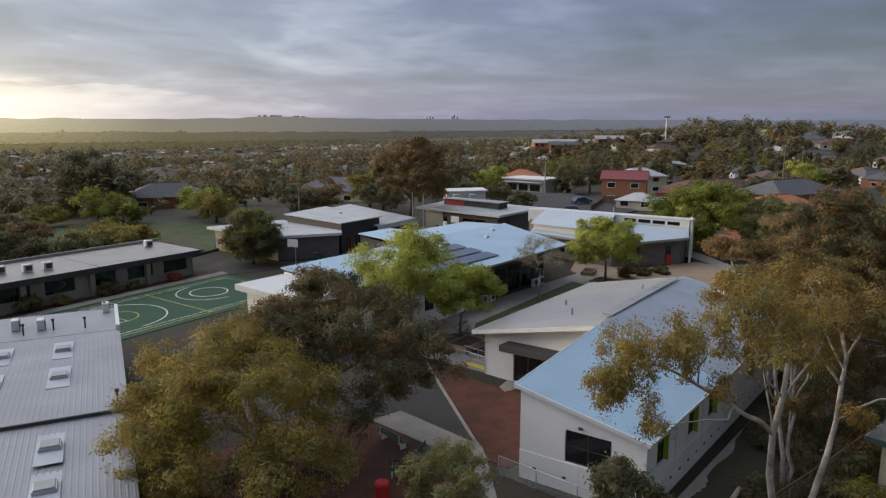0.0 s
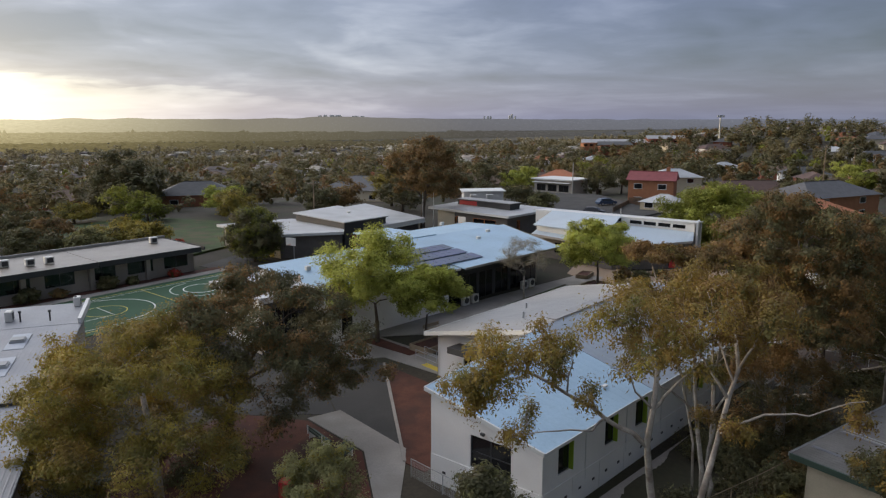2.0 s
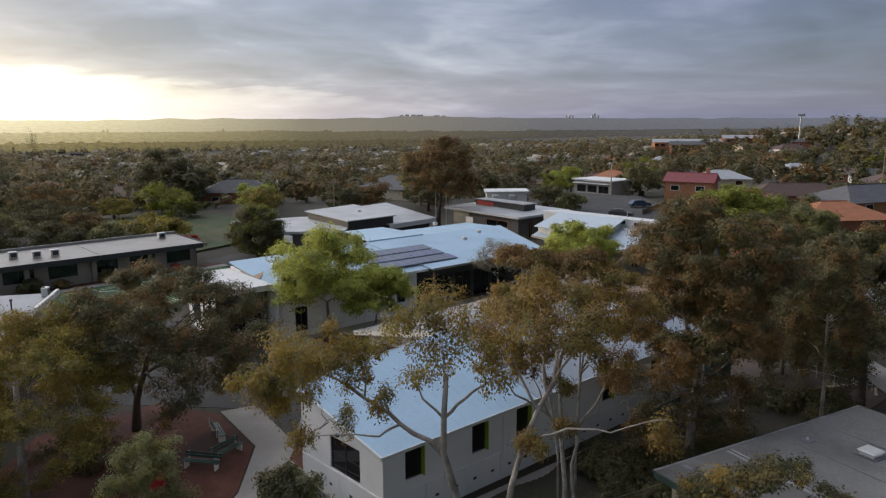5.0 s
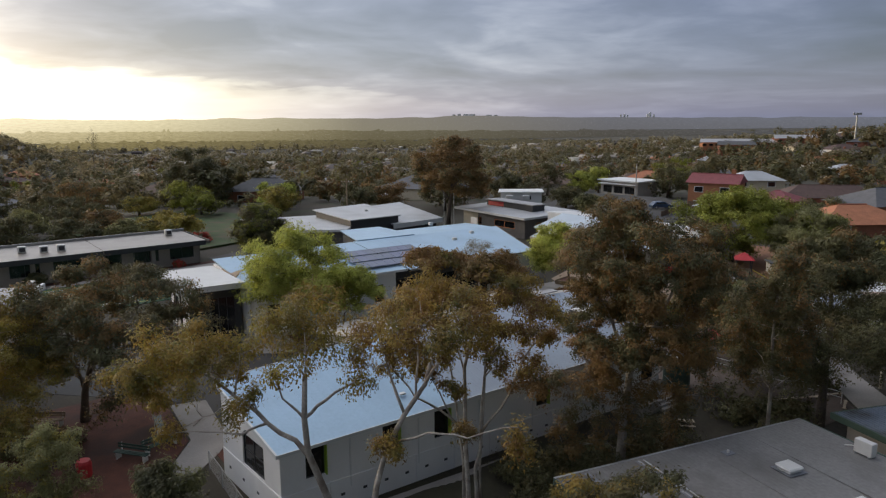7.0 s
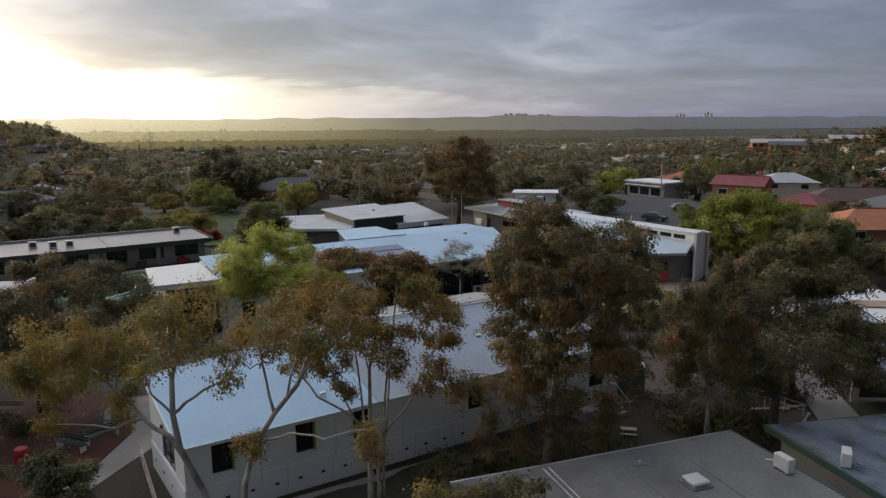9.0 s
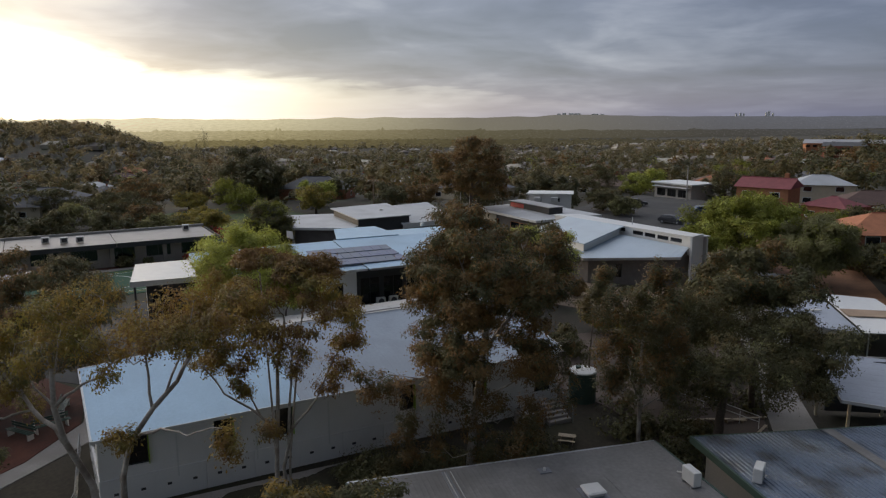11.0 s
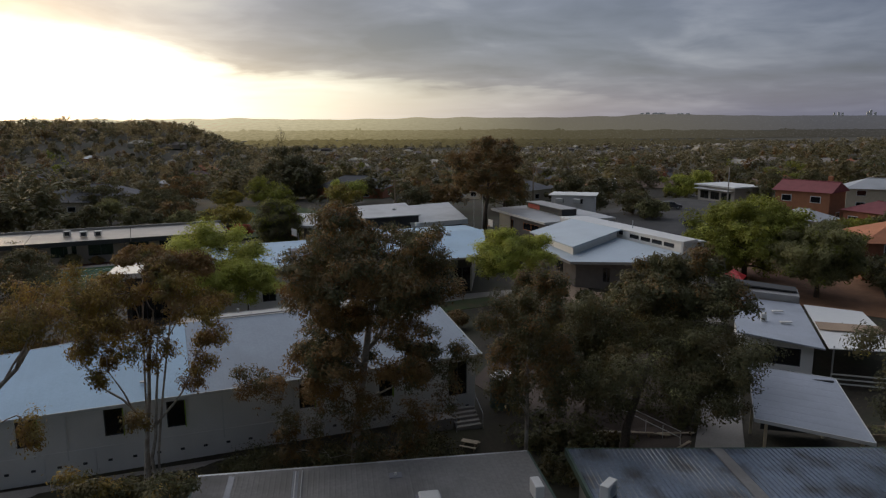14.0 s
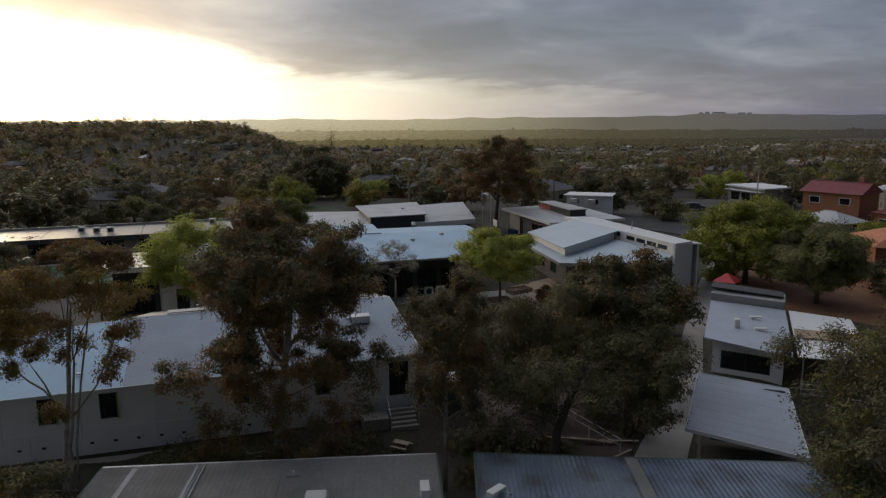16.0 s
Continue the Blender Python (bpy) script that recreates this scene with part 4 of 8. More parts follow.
def library():
    z0 = -0.7
    p = [(-6.2, 118.2), (5.8, 110.6), (12.4, 118.0), (-1.0, 128)]
    b = building("library", "cream and brick school building with orange doors, white roof", p, z0, [3.0] * 4, "brick",
                 {0: [(0.7, 2.0, 0.6, 2.0), (3.4, 4.4, -0.5, 2.0), (7.4, 12.0, 0.9, 2.0)], 1: [(2.2, 3.0, -0.6, 2.0)]}, frame_mat="orange")
    part("cream_wall", box((-4.7, 117.12, 1.1), (3.6, 0.08, 3.4), -0.565), "cream", b)
    part("orange_door", box((0.3, 114.25, 0.7), (1.3, 0.08, 2.4), -0.59), "orange", b)
    part("roof", prism([(-7.9, 118.1, 3.35), (6.0, 109.4, 3.0), (13.6, 118.4, 3.3), (-1.6, 129.6, 3.4)], 0.22), "roofn", b)
    fascia(b, [(-7.9, 118.1, 3.33), (6.0, 109.4, 2.98), (13.6, 118.4, 3.28)], 0.35, mat="trim", closed=False)
    c = thing("roof_lantern", (1.5, 122, 3.3), "dark clerestory box with a red end on a school roof", "roof")
    part("body", box((2.2, 119.9, 3.7), (11.6, 2.6, 1.1), -0.64), "dark", c)
    part("red_panel", box((-1.3, 120.9, 3.75), (4.0, 0.08, 0.7), -0.64), "red", c)
    part("cap", box((2.2, 119.9, 4.3), (12.0, 3.0, 0.12), -0.64), "roofg", c)
    d = building("plant_room", "white flat-roofed plant room with air conditioners", [(-3.0, 131.6), (4.3, 133.6), (3.4, 137.0), (-3.8, 135.0)], z0, [4.45] * 4, "white", {0: [(1.2, 2.2, 3.2, 4.0), (4.6, 5.6, 3.2, 4.0)]}, room=False)
    part("roof", prism([(-3.4, 131.2, 4.68), (4.8, 133.4, 4.72), (3.7, 137.4, 4.9), (-4.2, 135.2, 4.86)], 0.18), "trim", d)
    for x, y in ((-1.2, 130.9), (1.8, 131.7)):
        part("air_conditioner", box((x, y, 3.75), (1.2, 0.9, 0.8), 0.27, 0.05), "plastic", d)


library()


def east_wing():
    z0 = -0.7
    p = [(11.2, 96.0), (19.6, 88.4), (28.8, 90.6), (30.1, 92.4), (10.4, 105.6)]
    b = building("east_wing", "dark brick school wing with white upper wall and pale roofs", p, z0, [2.3, 2.1, 2.6, 3.2, 3.2], "brick",
                 {0: [(2, 4, 0.2, 1.6), (6, 8, 0.2, 1.6)], 1: [(3.0, 3.8, 0.1, 1.7), (7.4, 8.2, -0.5, 1.7)]})
    part("red_door", box((27.25, 90.16, 0.0), (0.75, 0.06, 1.2), 0.235), "red", b, "red lower door panel")
    seamed(b, ((9.6, 95.4, 2.62), (19.4, 87.2, 2.40), (21.5, 97.2, 3.80), (12.2, 103.6, 3.6)), "roofe", 0.8, "lower_roof")
    seamed(b, ((19.42, 87.2, 2.40), (29.6, 89.7, 2.95), (30.1, 91.8, 3.75), (21.52, 97.2, 3.80)), "roofe", 0.8, "yard_roof")
    fascia(b, [(9.6, 95.4, 2.60), (19.4, 87.2, 2.38), (29.6, 89.7, 2.93)], 0.3, mat="roofg", closed=False)
    ops = [(1.2 + 2.0 * k, 2.9 + 2.0 * k, 4.02, 4.5) for k in range(4)] + [(10.2, 11.0, 4.15, 4.62), (11.2, 12.0, 4.15, 4.62)]
    w0, w1 = (10.2, 105.4), (30.2, 92.0)
    ln = math.dist(w0, w1)
    ops = [(ln - o[1], ln - o[0], o[2], o[3]) for o in ops]
    wall(b, w0, w1, 2.8, 4.55, 4.9, "trim", ops, name="upper_wall")
    for o in ops:
        window(b, w0, w1, o, name="slot_window", bars=0)
    wall(b, (31.8, 95.0), (12.6, 109.2), z0, 4.5, 4.3, "trim", [], name="back_wall")
    part("fin_wall", prism([(30.25, 91.5, 5.05), (30.5, 91.42, 5.05), (31.35, 94.3, 5.0), (31.1, 94.38, 5.0)], 5.8), "trim", b, "white end fin wall")
    seamed(b, ((9.8, 105.9, 4.65), (30.4, 91.5, 5.03), (32.0, 95.2, 4.7), (12.6, 109.6, 4.4)), "trim", 0.8, "upper_roof")
    part("gable_roof", prism([(9.8, 96.6, 3.72), (18.9, 89.0, 3.74), (21.6, 97.5, 4.86), (12.6, 103.6, 4.78)], 0.14), "roofe", b)
    part("gable_wall", prism([(10.3, 97.0, 3.6), (18.6, 89.9, 3.6), (21.1, 97.4, 4.68), (12.8, 103.0, 4.6)], 1.15), "trim", b)
    part("flue", tube([(22, 100.5, 4.6), (22, 100.5, 5.6)], [0.06, 0.06]), "steel", b)


east_wing()

# ---- the long low block beyond the court ----


def court_block():
    z0 = -1.4
    m, n = Vector((0.545, 0.839)), Vector((0.839, -0.545))
    a = Vector((-31.9, 82.2))

    def q(s, t, z=0):
        c = a - m * s - n * t
        return (c.x, c.y, z)

    p = [q(37, 0.4), q(0.4, 0.4), q(0.4, 8.2), q(37, 8.2)]
    ops = []
    for k in range(8):
        s = 1.2 + 4.5 * k
        ops.append((s, s + 3.1, 0.0, 1.6))
    b = building("court_block", "long beige classroom block with flat grey roof, dark eaves", p, z0, [2.0] * 4, "taupe", {0: ops})
    for k in range(3):
        s0, s1 = 37.6 - 12.6 * k, 37.6 - 12.6 * (k + 1) + 0.08
        part("roof", prism([q(s0, -0.6, 2.25), q(max(s1, -0.6), -0.6, 2.25), q(max(s1, -0.6), 9.0, 2.35), q(s0, 9.0, 2.35)], 0.1), "roofc", b)
        # fascia made deep and dark to carry the shadowed band under the eaves
        part("fascia", box(q((s0 + s1) / 2, -0.62, 1.94), (s0 - s1 - 0.02, 0.12, 0.62), math.atan2(m.y, m.x)), "dark", b)
    part("parapet", box(q(18.5, 8.9, 2.5), (38, 0.18, 0.35), math.atan2(m.y, m.x)), "roofg", b)
    part("end_fascia", box(q(-0.62, 4.2, 2.02), (0.12, 9.6, 0.48), math.atan2(m.y, m.x)), "dark", b)
    for s in (6.5, 13, 20, 27):
        part("pier", box(q(s, 0.2, 0.3), (0.5, 0.5, 3.4), math.atan2(m.y, m.x)), "taupe", b)
    for s, t in ((2.6, 6.0), (16.5, 2.2), (18.3, 2.6), (20.4, 3.8)):
        ac = thing("air_conditioner", q(s, t, 2.35), "white boxy air conditioner on a flat roof", "air conditioner", "roof air conditioners")
        part("casing", box(q(s, t, 2.75), (0.9, 0.7, 0.75), 0.9, 0.04), "plastic", ac)
        part("grille", box(q(s, t - 0.37, 2.75), (0.6, 0.03, 0.5), 0.99), "darksteel", ac)


court_block()

# ---- the galvanised gymnasium roof ----


def gymnasium():
    z = 3.0
    d, n = Vector((0.475, -0.88)), Vector((-0.88, -0.475))
    a = Vector((-26.5, 52.3))

    def q(s, t, zz=z):
        c = a + d * s + n * t
        return (c.x, c.y, zz)

    b = thing("gymnasium", q(18, 12, -1.5), "large gymnasium with a ribbed galvanised roof and roof lights", "building")
    for p0, p1 in ((q(33.5, 0.5), q(0.6, 0.5)), (q(0.6, 0.5), q(0.6, 26)), (q(0.6, 26), q(33.5, 26)), (q(33.5, 26), q(33.5, 0.5))):
        wall(b, p0, p1, -1.9, z - 0.25, z - 0.25, "beige")
    part("end_roof", prism([q(0, 0, z + 0.05), q(6.4, 0, z + 0.02), q(6.4, 27, z + 0.02), q(0, 27, z + 0.05)][::-1], 0.3), "roofl", b)
    part("parapet", box(q(3.2, 0.1, z + 0.12), (6.4, 0.25, 0.5), math.atan2(d.y, d.x)), "trim", b)
    part("middle_roof", corrugated((q(6.4, 27), q(6.4, 0), q(22.4, 0, z + 0.25), q(22.4, 27, z + 0.25)), 0.26, 0.007, 0.12), "roofl", b)
    part("lower_roof", corrugated((q(22.4, 27, z + 0.1), q(22.4, 0, z + 0.1), q(34, 0, z - 0.35), q(34, 27, z - 0.35)), 0.26, 0.007, 0.12), "roofl", b)
    part("step_flashing", box(q(22.4, 13.5, z + 0.2), (0.12, 27, 0.16), math.atan2(d.y, d.x)), "darksteel", b)
    part("gutter", box(q(34.05, 13.5, z - 0.42), (0.16, 27, 0.18), math.atan2(d.y, d.x)), "darksteel", b)
    for s, t in ((10.2, 3.4), (10.2, 6.8), (15.8, 3.4), (15.8, 6.8), (25.2, 3.4), (25.2, 6.8), (29, 3.4), (29, 6.8), (15.8, 10.2), (25.2, 10.2), (10.2, 10.2)):
        zz = z + 0.25 * (s - 6.4) / 16 if s < 22.4 else z + 0.1 - 0.45 * (s - 22.4) / 11.6
        part("sheet_strip", box(q(s, t, zz + 0.045), (3.6, 1.15, 0.03), math.atan2(d.y, d.x)), "roofk", b)
        sk = thing("roof_light", q(s, t, zz + 0.06), "grey domed roof light on a ribbed steel roof", "roof light", "gymnasium roof lights")
        part("curb", box(q(s, t, zz + 0.14), (0.9, 0.9, 0.16), math.atan2(d.y, d.x)), "steel", sk)
        part("dome", box(q(s, t, zz + 0.24), (0.82, 0.82, 0.08), math.atan2(d.y, d.x), 0.03), "domes", sk)
    for s, t in ((14.6, 9.2),):
        v = thing("roof_ventilator", q(s, t, z + 0.2), "white round roof ventilator with louvred drum", "ventilator")
        part("base", box(q(s, t, z + 0.3), (0.8, 0.8, 0.2), math.atan2(d.y, d.x)), "roofw", v)
        part("drum", tube([q(s, t, z + 0.4), q(s, t, z + 0.95)], [0.35, 0.35], 14), "plastic", v)
        part("cap", tube([q(s, t, z + 0.95), q(s, t, z + 1.0), q(s, t, z + 1.12)], [0.46, 0.46, 0.2], 14), "plastic", v)
    for s, t in ((4.6, 4.2), (5.2, 6.0), (5.0, 2.2), (21.0, 0.5), (1.0, 0.9)):
        v = thing("flue_pipe", q(s, t, z), "short dark flue pipe standing on a roof", "flue pipe", "roof flues")
        part("pipe", tube([q(s, t, z), q(s, t, z + 0.7)], [0.06, 0.06]), "darksteel", v)
        part("cowl", tube([q(s, t, z + 0.7), q(s, t, z + 0.85)], [0.11, 0.11]), "darksteel", v)
    for s, t in ((3.4, 6.6), (4.0, 5.0), (0.9, 0.8)):
        ac = thing("air_conditioner", q(s, t, z), "white boxy air conditioner on a flat roof", "air conditioner", "roof air conditioners")
        part("casing", box(q(s, t, z + 0.4), (0.8, 0.5, 0.75), math.atan2(d.y, d.x), 0.04), "plastic", ac)
        part("grille", box(q(s + 0.0, t - 0.27, z + 0.4), (0.55, 0.03, 0.5), math.atan2(d.y, d.x)), "darksteel", ac)


gymnasium()

# ---- the two sheds along the fence ----


def zinc_shed():
    d, n = Vector((0.7447, 0.6677)), Vector((0.6677, -0.7447))
    a = Vector((22.45, 35.16))

    def q(s, t, z=1.22):
        c = a + d * s + n * t
        return (c.x, c.y, z)

    b = thing("zinc_shed", q(9, 8, -2.4), "long shed with a weathered grey flat steel roof", "shed")
    for p0, p1 in ((q(15.7, 0.6), q(0.5, 0.6)), (q(0.5, 0.6), q(0.5, 15.5)), (q(0.5, 15.5), q(15.7, 15.5)), (q(15.7, 15.5), q(15.7, 0.6))):
        wall(b, p0, p1, -2.7, 0.95, 0.95, "cream")
    part("roof", corrugated((q(16.15, 0, 1.26), q(0, 0, 1.26), q(0, 16, 1.1), q(16.15, 16, 1.1)), 0.25, 0.008, 0.16), "roofz", b)
    rot = math.atan2(d.y, d.x)
    part("gutter", box(q(8.07, -0.06, 1.16), (16.2, 0.14, 0.2), rot), "steel", b)
    part("barge", box(q(16.2, 8, 1.1), (0.1, 16.1, 0.3), rot), "tank", b)
    part("end_barge", box(q(-0.05, 8, 1.1), (0.1, 16.1, 0.3), rot), "tank", b)
    for s in (1.6, 4.6, 8.6, 12.0):
        part("sheet_lap", box(q(s, 8, 1.24), (0.28, 15.6, 0.05), rot), "roofl" if s in (1.6, 4.6) else "roofz", b)
    for s, t in ((10.6, 3.9), (10.7, 7.6)):
        v = thing("roof_vent", q(s, t, 1.25), "low white pyramid vent on a shed roof", "roof vent", "shed roof vents")
        part("flashing", box(q(s, t, 1.27), (1.15, 1.15, 0.03), rot), "roofl", v)
        part("curb", box(q(s, t, 1.33), (0.75, 0.75, 0.12), rot), "plastic", v)
        part("cap", box(q(s, t, 1.46), (0.95, 0.95, 0.16), rot, 0.07), "plastic", v)
    p = thing("roof_plate", q(9.3, 1.4, 1.25), "small pale patch plate on a shed roof", "roof plate")
    part("plate", box(q(9.3, 1.4, 1.275), (0.6, 0.5, 0.04), rot, 0.01), "roofl", p)
    part("stub_pipe", tube([q(9.3, 1.4, 1.28), q(9.3, 1.4, 1.42)], [0.07, 0.06], 8), "plastic", p)
    for s0 in (4.6, 4.9):
        part("conduit", tube([q(s0, 0.3, 1.3), q(s0, 15.5, 1.15)], [0.03, 0.03], 6), "steel", b)
    air_con(q(15.4, 4.3, 1.22), rot + math.pi / 2)
    return b


def air_con(at, rot):
    ac = thing("air_conditioner", at, "white split-system air conditioner with a round fan grille", "air conditioner", "shed air conditioners")
    x, y, z = at
    c = Vector((math.cos(rot), math.sin(rot)))
    nrm = Vector((c.y, -c.x))
    part("casing", box((x, y, z + 0.42), (0.95, 0.42, 0.7), rot, 0.03), "plastic", ac)
    part("fan_grille", tube([(x + nrm.x * 0.2, y + nrm.y * 0.2, z + 0.42), (x + nrm.x * 0.235, y + nrm.y * 0.235, z + 0.42)], [0.27, 0.27], 16), "steel", ac)
    for k in (-0.35, 0.35):
        part("foot", box((x + c.x * k, y + c.y * k, z + 0.04), (0.08, 0.5, 0.08), rot), "steel", ac)
    part("pipe", tube([(x + c.x * 0.45, y + c.y * 0.45, z + 0.25), (x + c.x * 0.75, y + c.y * 0.75, z + 0.2), (x + c.x * 1.1, y + c.y * 1.1, z + 0.06)], [0.035] * 3), "plastic", ac)


zinc_shed()


def blue_shed():
    d, n = Vector((0.838, 0.545)), Vector((0.60, -0.80))
    a = Vector((36.3, 46.9))

    def q(s, t, z=1.44):
        c = a + d * s + n * t
        return (c.x, c.y, z)

    b = thing("blue_shed", q(8, 7, -2.4), "shed with a blue-grey trapezoid-ribbed steel roof", "shed")
    for p0, p1 in ((q(15.5, 0.5), q(0.5, 0.5)), (q(0.5, 0.5), q(0.5, 14.5)), (q(0.5, 14.5), q(15.5, 14.5)), (q(15.5, 14.5), q(15.5, 0.5))):
        wall(b, p0, p1, -2.7, 1.1, 1.1, "beige")
    part("roof", corrugated((q(16, 0), q(0, 0), q(0, 15, 1.2), q(16, 15, 1.2)), 0.24, 0.05, 0.15), "roofb", b)
    rot = math.atan2(d.y, d.x)
    part("gutter", box(q(8, -0.08, 1.34), (16.1, 0.16, 0.2), rot), "tank", b)
    part("barge", box(q(-0.08, 7.5, 1.3), (0.12, 15.2, 0.36), math.atan2(n.y, n.x) + math.pi / 2), "tank", b)
    part("end_barge", box(q(16.06, 7.5, 1.3), (0.12, 15.2, 0.36), math.atan2(n.y, n.x) + math.pi / 2), "tank", b)
    part("roof_walk", prism([q(7.2, 0.1, 1.52), q(7.8, 0.1, 1.52), q(7.8, 14.8, 1.28), q(7.2, 14.8, 1.28)][::-1], 0.04), "roofz", b)
    air_con(q(0.7, 4.5, 1.36), rot + 0.9)


blue_shed()

# ---- the sheds along the lane ----


def lane_sheds():
    z0 = -1.9
    b = thing("open_shed", (45.5, 60, z0), "open-sided shelter with a sloping white steel roof", "shelter")
    q = [(43.6, 56.2, 1.35), (49.4, 57.5, 0.85), (46.9, 64.4, 1.75), (42.1, 62.7, 2.2)]
    seamed(b, (q[3], q[0], q[1], q[2]), "roofk", 0.8)
    fascia(b, q, 0.2)
    for x, y, zt in ((44.1, 57.0, 1.2), (48.8, 58.2, 0.75), (46.6, 63.6, 1.6), (42.6, 62.0, 2.0)):
        part("post", box((x, y, (zt + z0 - 0.6) / 2), (0.16, 0.16, zt - z0 + 0.5), 0.2), "cream", b)
    part("rear_wall", box((45.0, 63.1, 0.0), (4.0, 0.15, 3.6), 0.34), "dark", b)
    # low classroom with white roof
    p = [(40.2, 72.3), (45.0, 72.9), (42.4, 83.2), (38.0, 80.6)]
    c = building("lane_classroom", "small white classroom with a pale roof and a dark raised clerestory", p, -1.5, [1.5, 1.1, 1.4, 2.0], "white", {0: [(0.6, 4.0, -0.6, 0.8)]})
    seamed(c, ((39.8, 71.4, 1.85), (45.8, 72.0, 1.35), (42.8, 83.6, 1.7), (37.4, 80.9, 2.3)), "roofk", 0.8)
    part("clerestory", prism([(37.3, 81.2, 2.9), (42.7, 83.8, 2.3), (42.2, 86.4, 2.4), (36.9, 83.6, 3.2)], 1.0), "roofg", c)
    part("clerestory_roof", prism([(37.0, 81.9, 3.3), (42.4, 84.7, 2.55), (42.0, 86.8, 2.5), (36.7, 83.9, 3.3)], 0.1), "dark", c)
    for x, y, z in ((41.6, 78.8, 2.0), (42.6, 76.2, 1.85)):
        part("roof_light", box((x, y, z), (0.9, 0.35, 0.1), 0.5, 0.02), "plastic", c)
    part("roof_unit", box((41.0, 75.6, 2.15), (0.4, 0.5, 0.7), 0.3, 0.03), "plastic", c)
    # white shade canopy beside it
    s = thing("shade_canopy", (47, 78, -1.5), "white fabric shade canopy on posts with a beige band", "canopy")
    part("canopy", prism([(46.0, 72.3, 1.35), (50.6, 73.6, 1.5), (47.6, 84.0, 1.6), (43.1, 83.4, 1.75)], 0.06), "trim", s)
    part("band", prism([(45.0, 76.4, 1.60), (49.5, 77.4, 1.66), (48.9, 79.4, 1.70), (44.5, 78.3, 1.68)], 0.05), "sand", s)
    for x, y in ((46.3, 72.6), (50.3, 73.8), (47.4, 83.7), (43.3, 83.1)):
        part("post", tube([(x, y, -2.2), (x, y, 1.5)], [0.06, 0.06]), "steel", s)
    for k in range(3):
        part("rail", box((48.3, 73.0, -1.3 + 0.35 * k), (4.2, 0.05, 0.1), 0.28), "plastic", s)


lane_sheds()

# ---- paving and lawns ----
sheet("yard_asphalt", [(-9.5, 55.5), (-3.0, 42.6), (2.2, 38.6), (-1.9, 52.4), (-5.4, 53.6), (-8.2, 56.2)], "asphalt", "dark patched asphalt yard", lift=0.035)
sheet("porch_yard", [(-24, 52), (-15, 41), (-3.2, 42.8), (-9.6, 55.6), (-12, 62), (-20, 63)], "asphalt", "worn grey asphalt yard before the hall", lift=0.025)
sheet("concrete_path", [(1.8, 26), (3.6, 26), (2.5, 36.6), (2.2, 38.6), (-3.1, 43.4), (-4.9, 41.9), (-0.2, 38.0), (1.5, 33)], "concrete", "pale concrete path beside the garden bed", lift=0.05)
sheet("forecourt", [(-8.4, 55.4), (-5.4, 52.6), (-2.2, 53.8), (4.4, 49.4), (3.6, 47.8), (3.9, 46.9), (6.2, 48.4), (1.9, 54.8), (-5.5, 60.2), (-9.0, 59.2)], "concrete", "pale concrete forecourt", lift=0.05)
sheet("bark_strip", [(2.45, 36.9), (3.7, 36.0), (8.6, 42.8), (4.6, 47.0), (3.2, 47.9), (-1.9, 52.2)], "bark", "garden strip of red bark mulch", "garden bed", lift=0.045)
sheet("bark_triangle", [(-5.2, 57.6), (-0.3, 54.4), (0.4, 55.2), (-3.9, 58.6)], "bark", "triangular bed of red bark mulch", "garden bed", lift=0.08)
sheet("bark_bed", [(1.7, 26), (1.4, 33), (-0.3, 37.9), (-4.8, 41.6), (-10, 42), (-14, 36), (-10, 24)], "bark", "broad tree bed of red bark mulch", "garden bed", lift=0.04)
sheet("long_path", [(-6, 60), (-4.6, 58.8), (1.6, 60.5), (16.5, 79.6), (18.2, 84.4), (15.6, 85.6), (6.0, 74.4), (-2, 63.8)], "concrete", "long pale concrete path along the hall", lift=0.05)
sheet("lawn", [(1.4, 57.6), (4.0, 58.8), (15.6, 77.8), (13.4, 80.2), (2.0, 63.2)], "grass", "narrow lawn beside a path", "lawn", lift=0.055)
sheet("sandy_yard", [(17.8, 78.5), (30.5, 76), (34.5, 88), (31.5, 92), (22.5, 87.6), (15.5, 92), (14, 86)], "sand", "pale sandy yard", lift=0.03)
drape("lane", [(40.6, 55), (43.6, 55.6), (40.6, 69), (37.2, 80), (34.8, 92), (28.0, 128), (24.5, 130), (31.4, 96), (33.4, 88), (38, 70)], "concrete", "concrete service lane between buildings")
drape("east_yard", [(24, 58), (36, 52), (40, 57), (37, 72), (31, 76), (22, 68)], "dust", "dusty brown tree bed", "garden bed", lift=0.04)
sheet("play_ground", [(35.4, 93.5), (50, 92), (48, 112), (30.5, 117)], "tanbark", "play area covered in tan bark", "playground", lift=0.05)
sheet("car_park", [(-3, 136), (24, 127), (35, 141), (32.5, 150), (26, 170), (8, 176)], "asphalt", "grey asphalt car park", lift=0.12)
sheet("school_oval", [(-75, 96), (-52, 89), (-37.5, 89), (-34, 99), (-38, 118), (-66, 124)], "grass", "mown green playing field", "lawn", lift=0.3, thick=1.5)
sheet("west_apron", [(-33, 84.5), (-27.5, 82), (-15, 92), (-24, 89.5), (-31, 93)], "asphalt", "grey asphalt apron", lift=0.035)


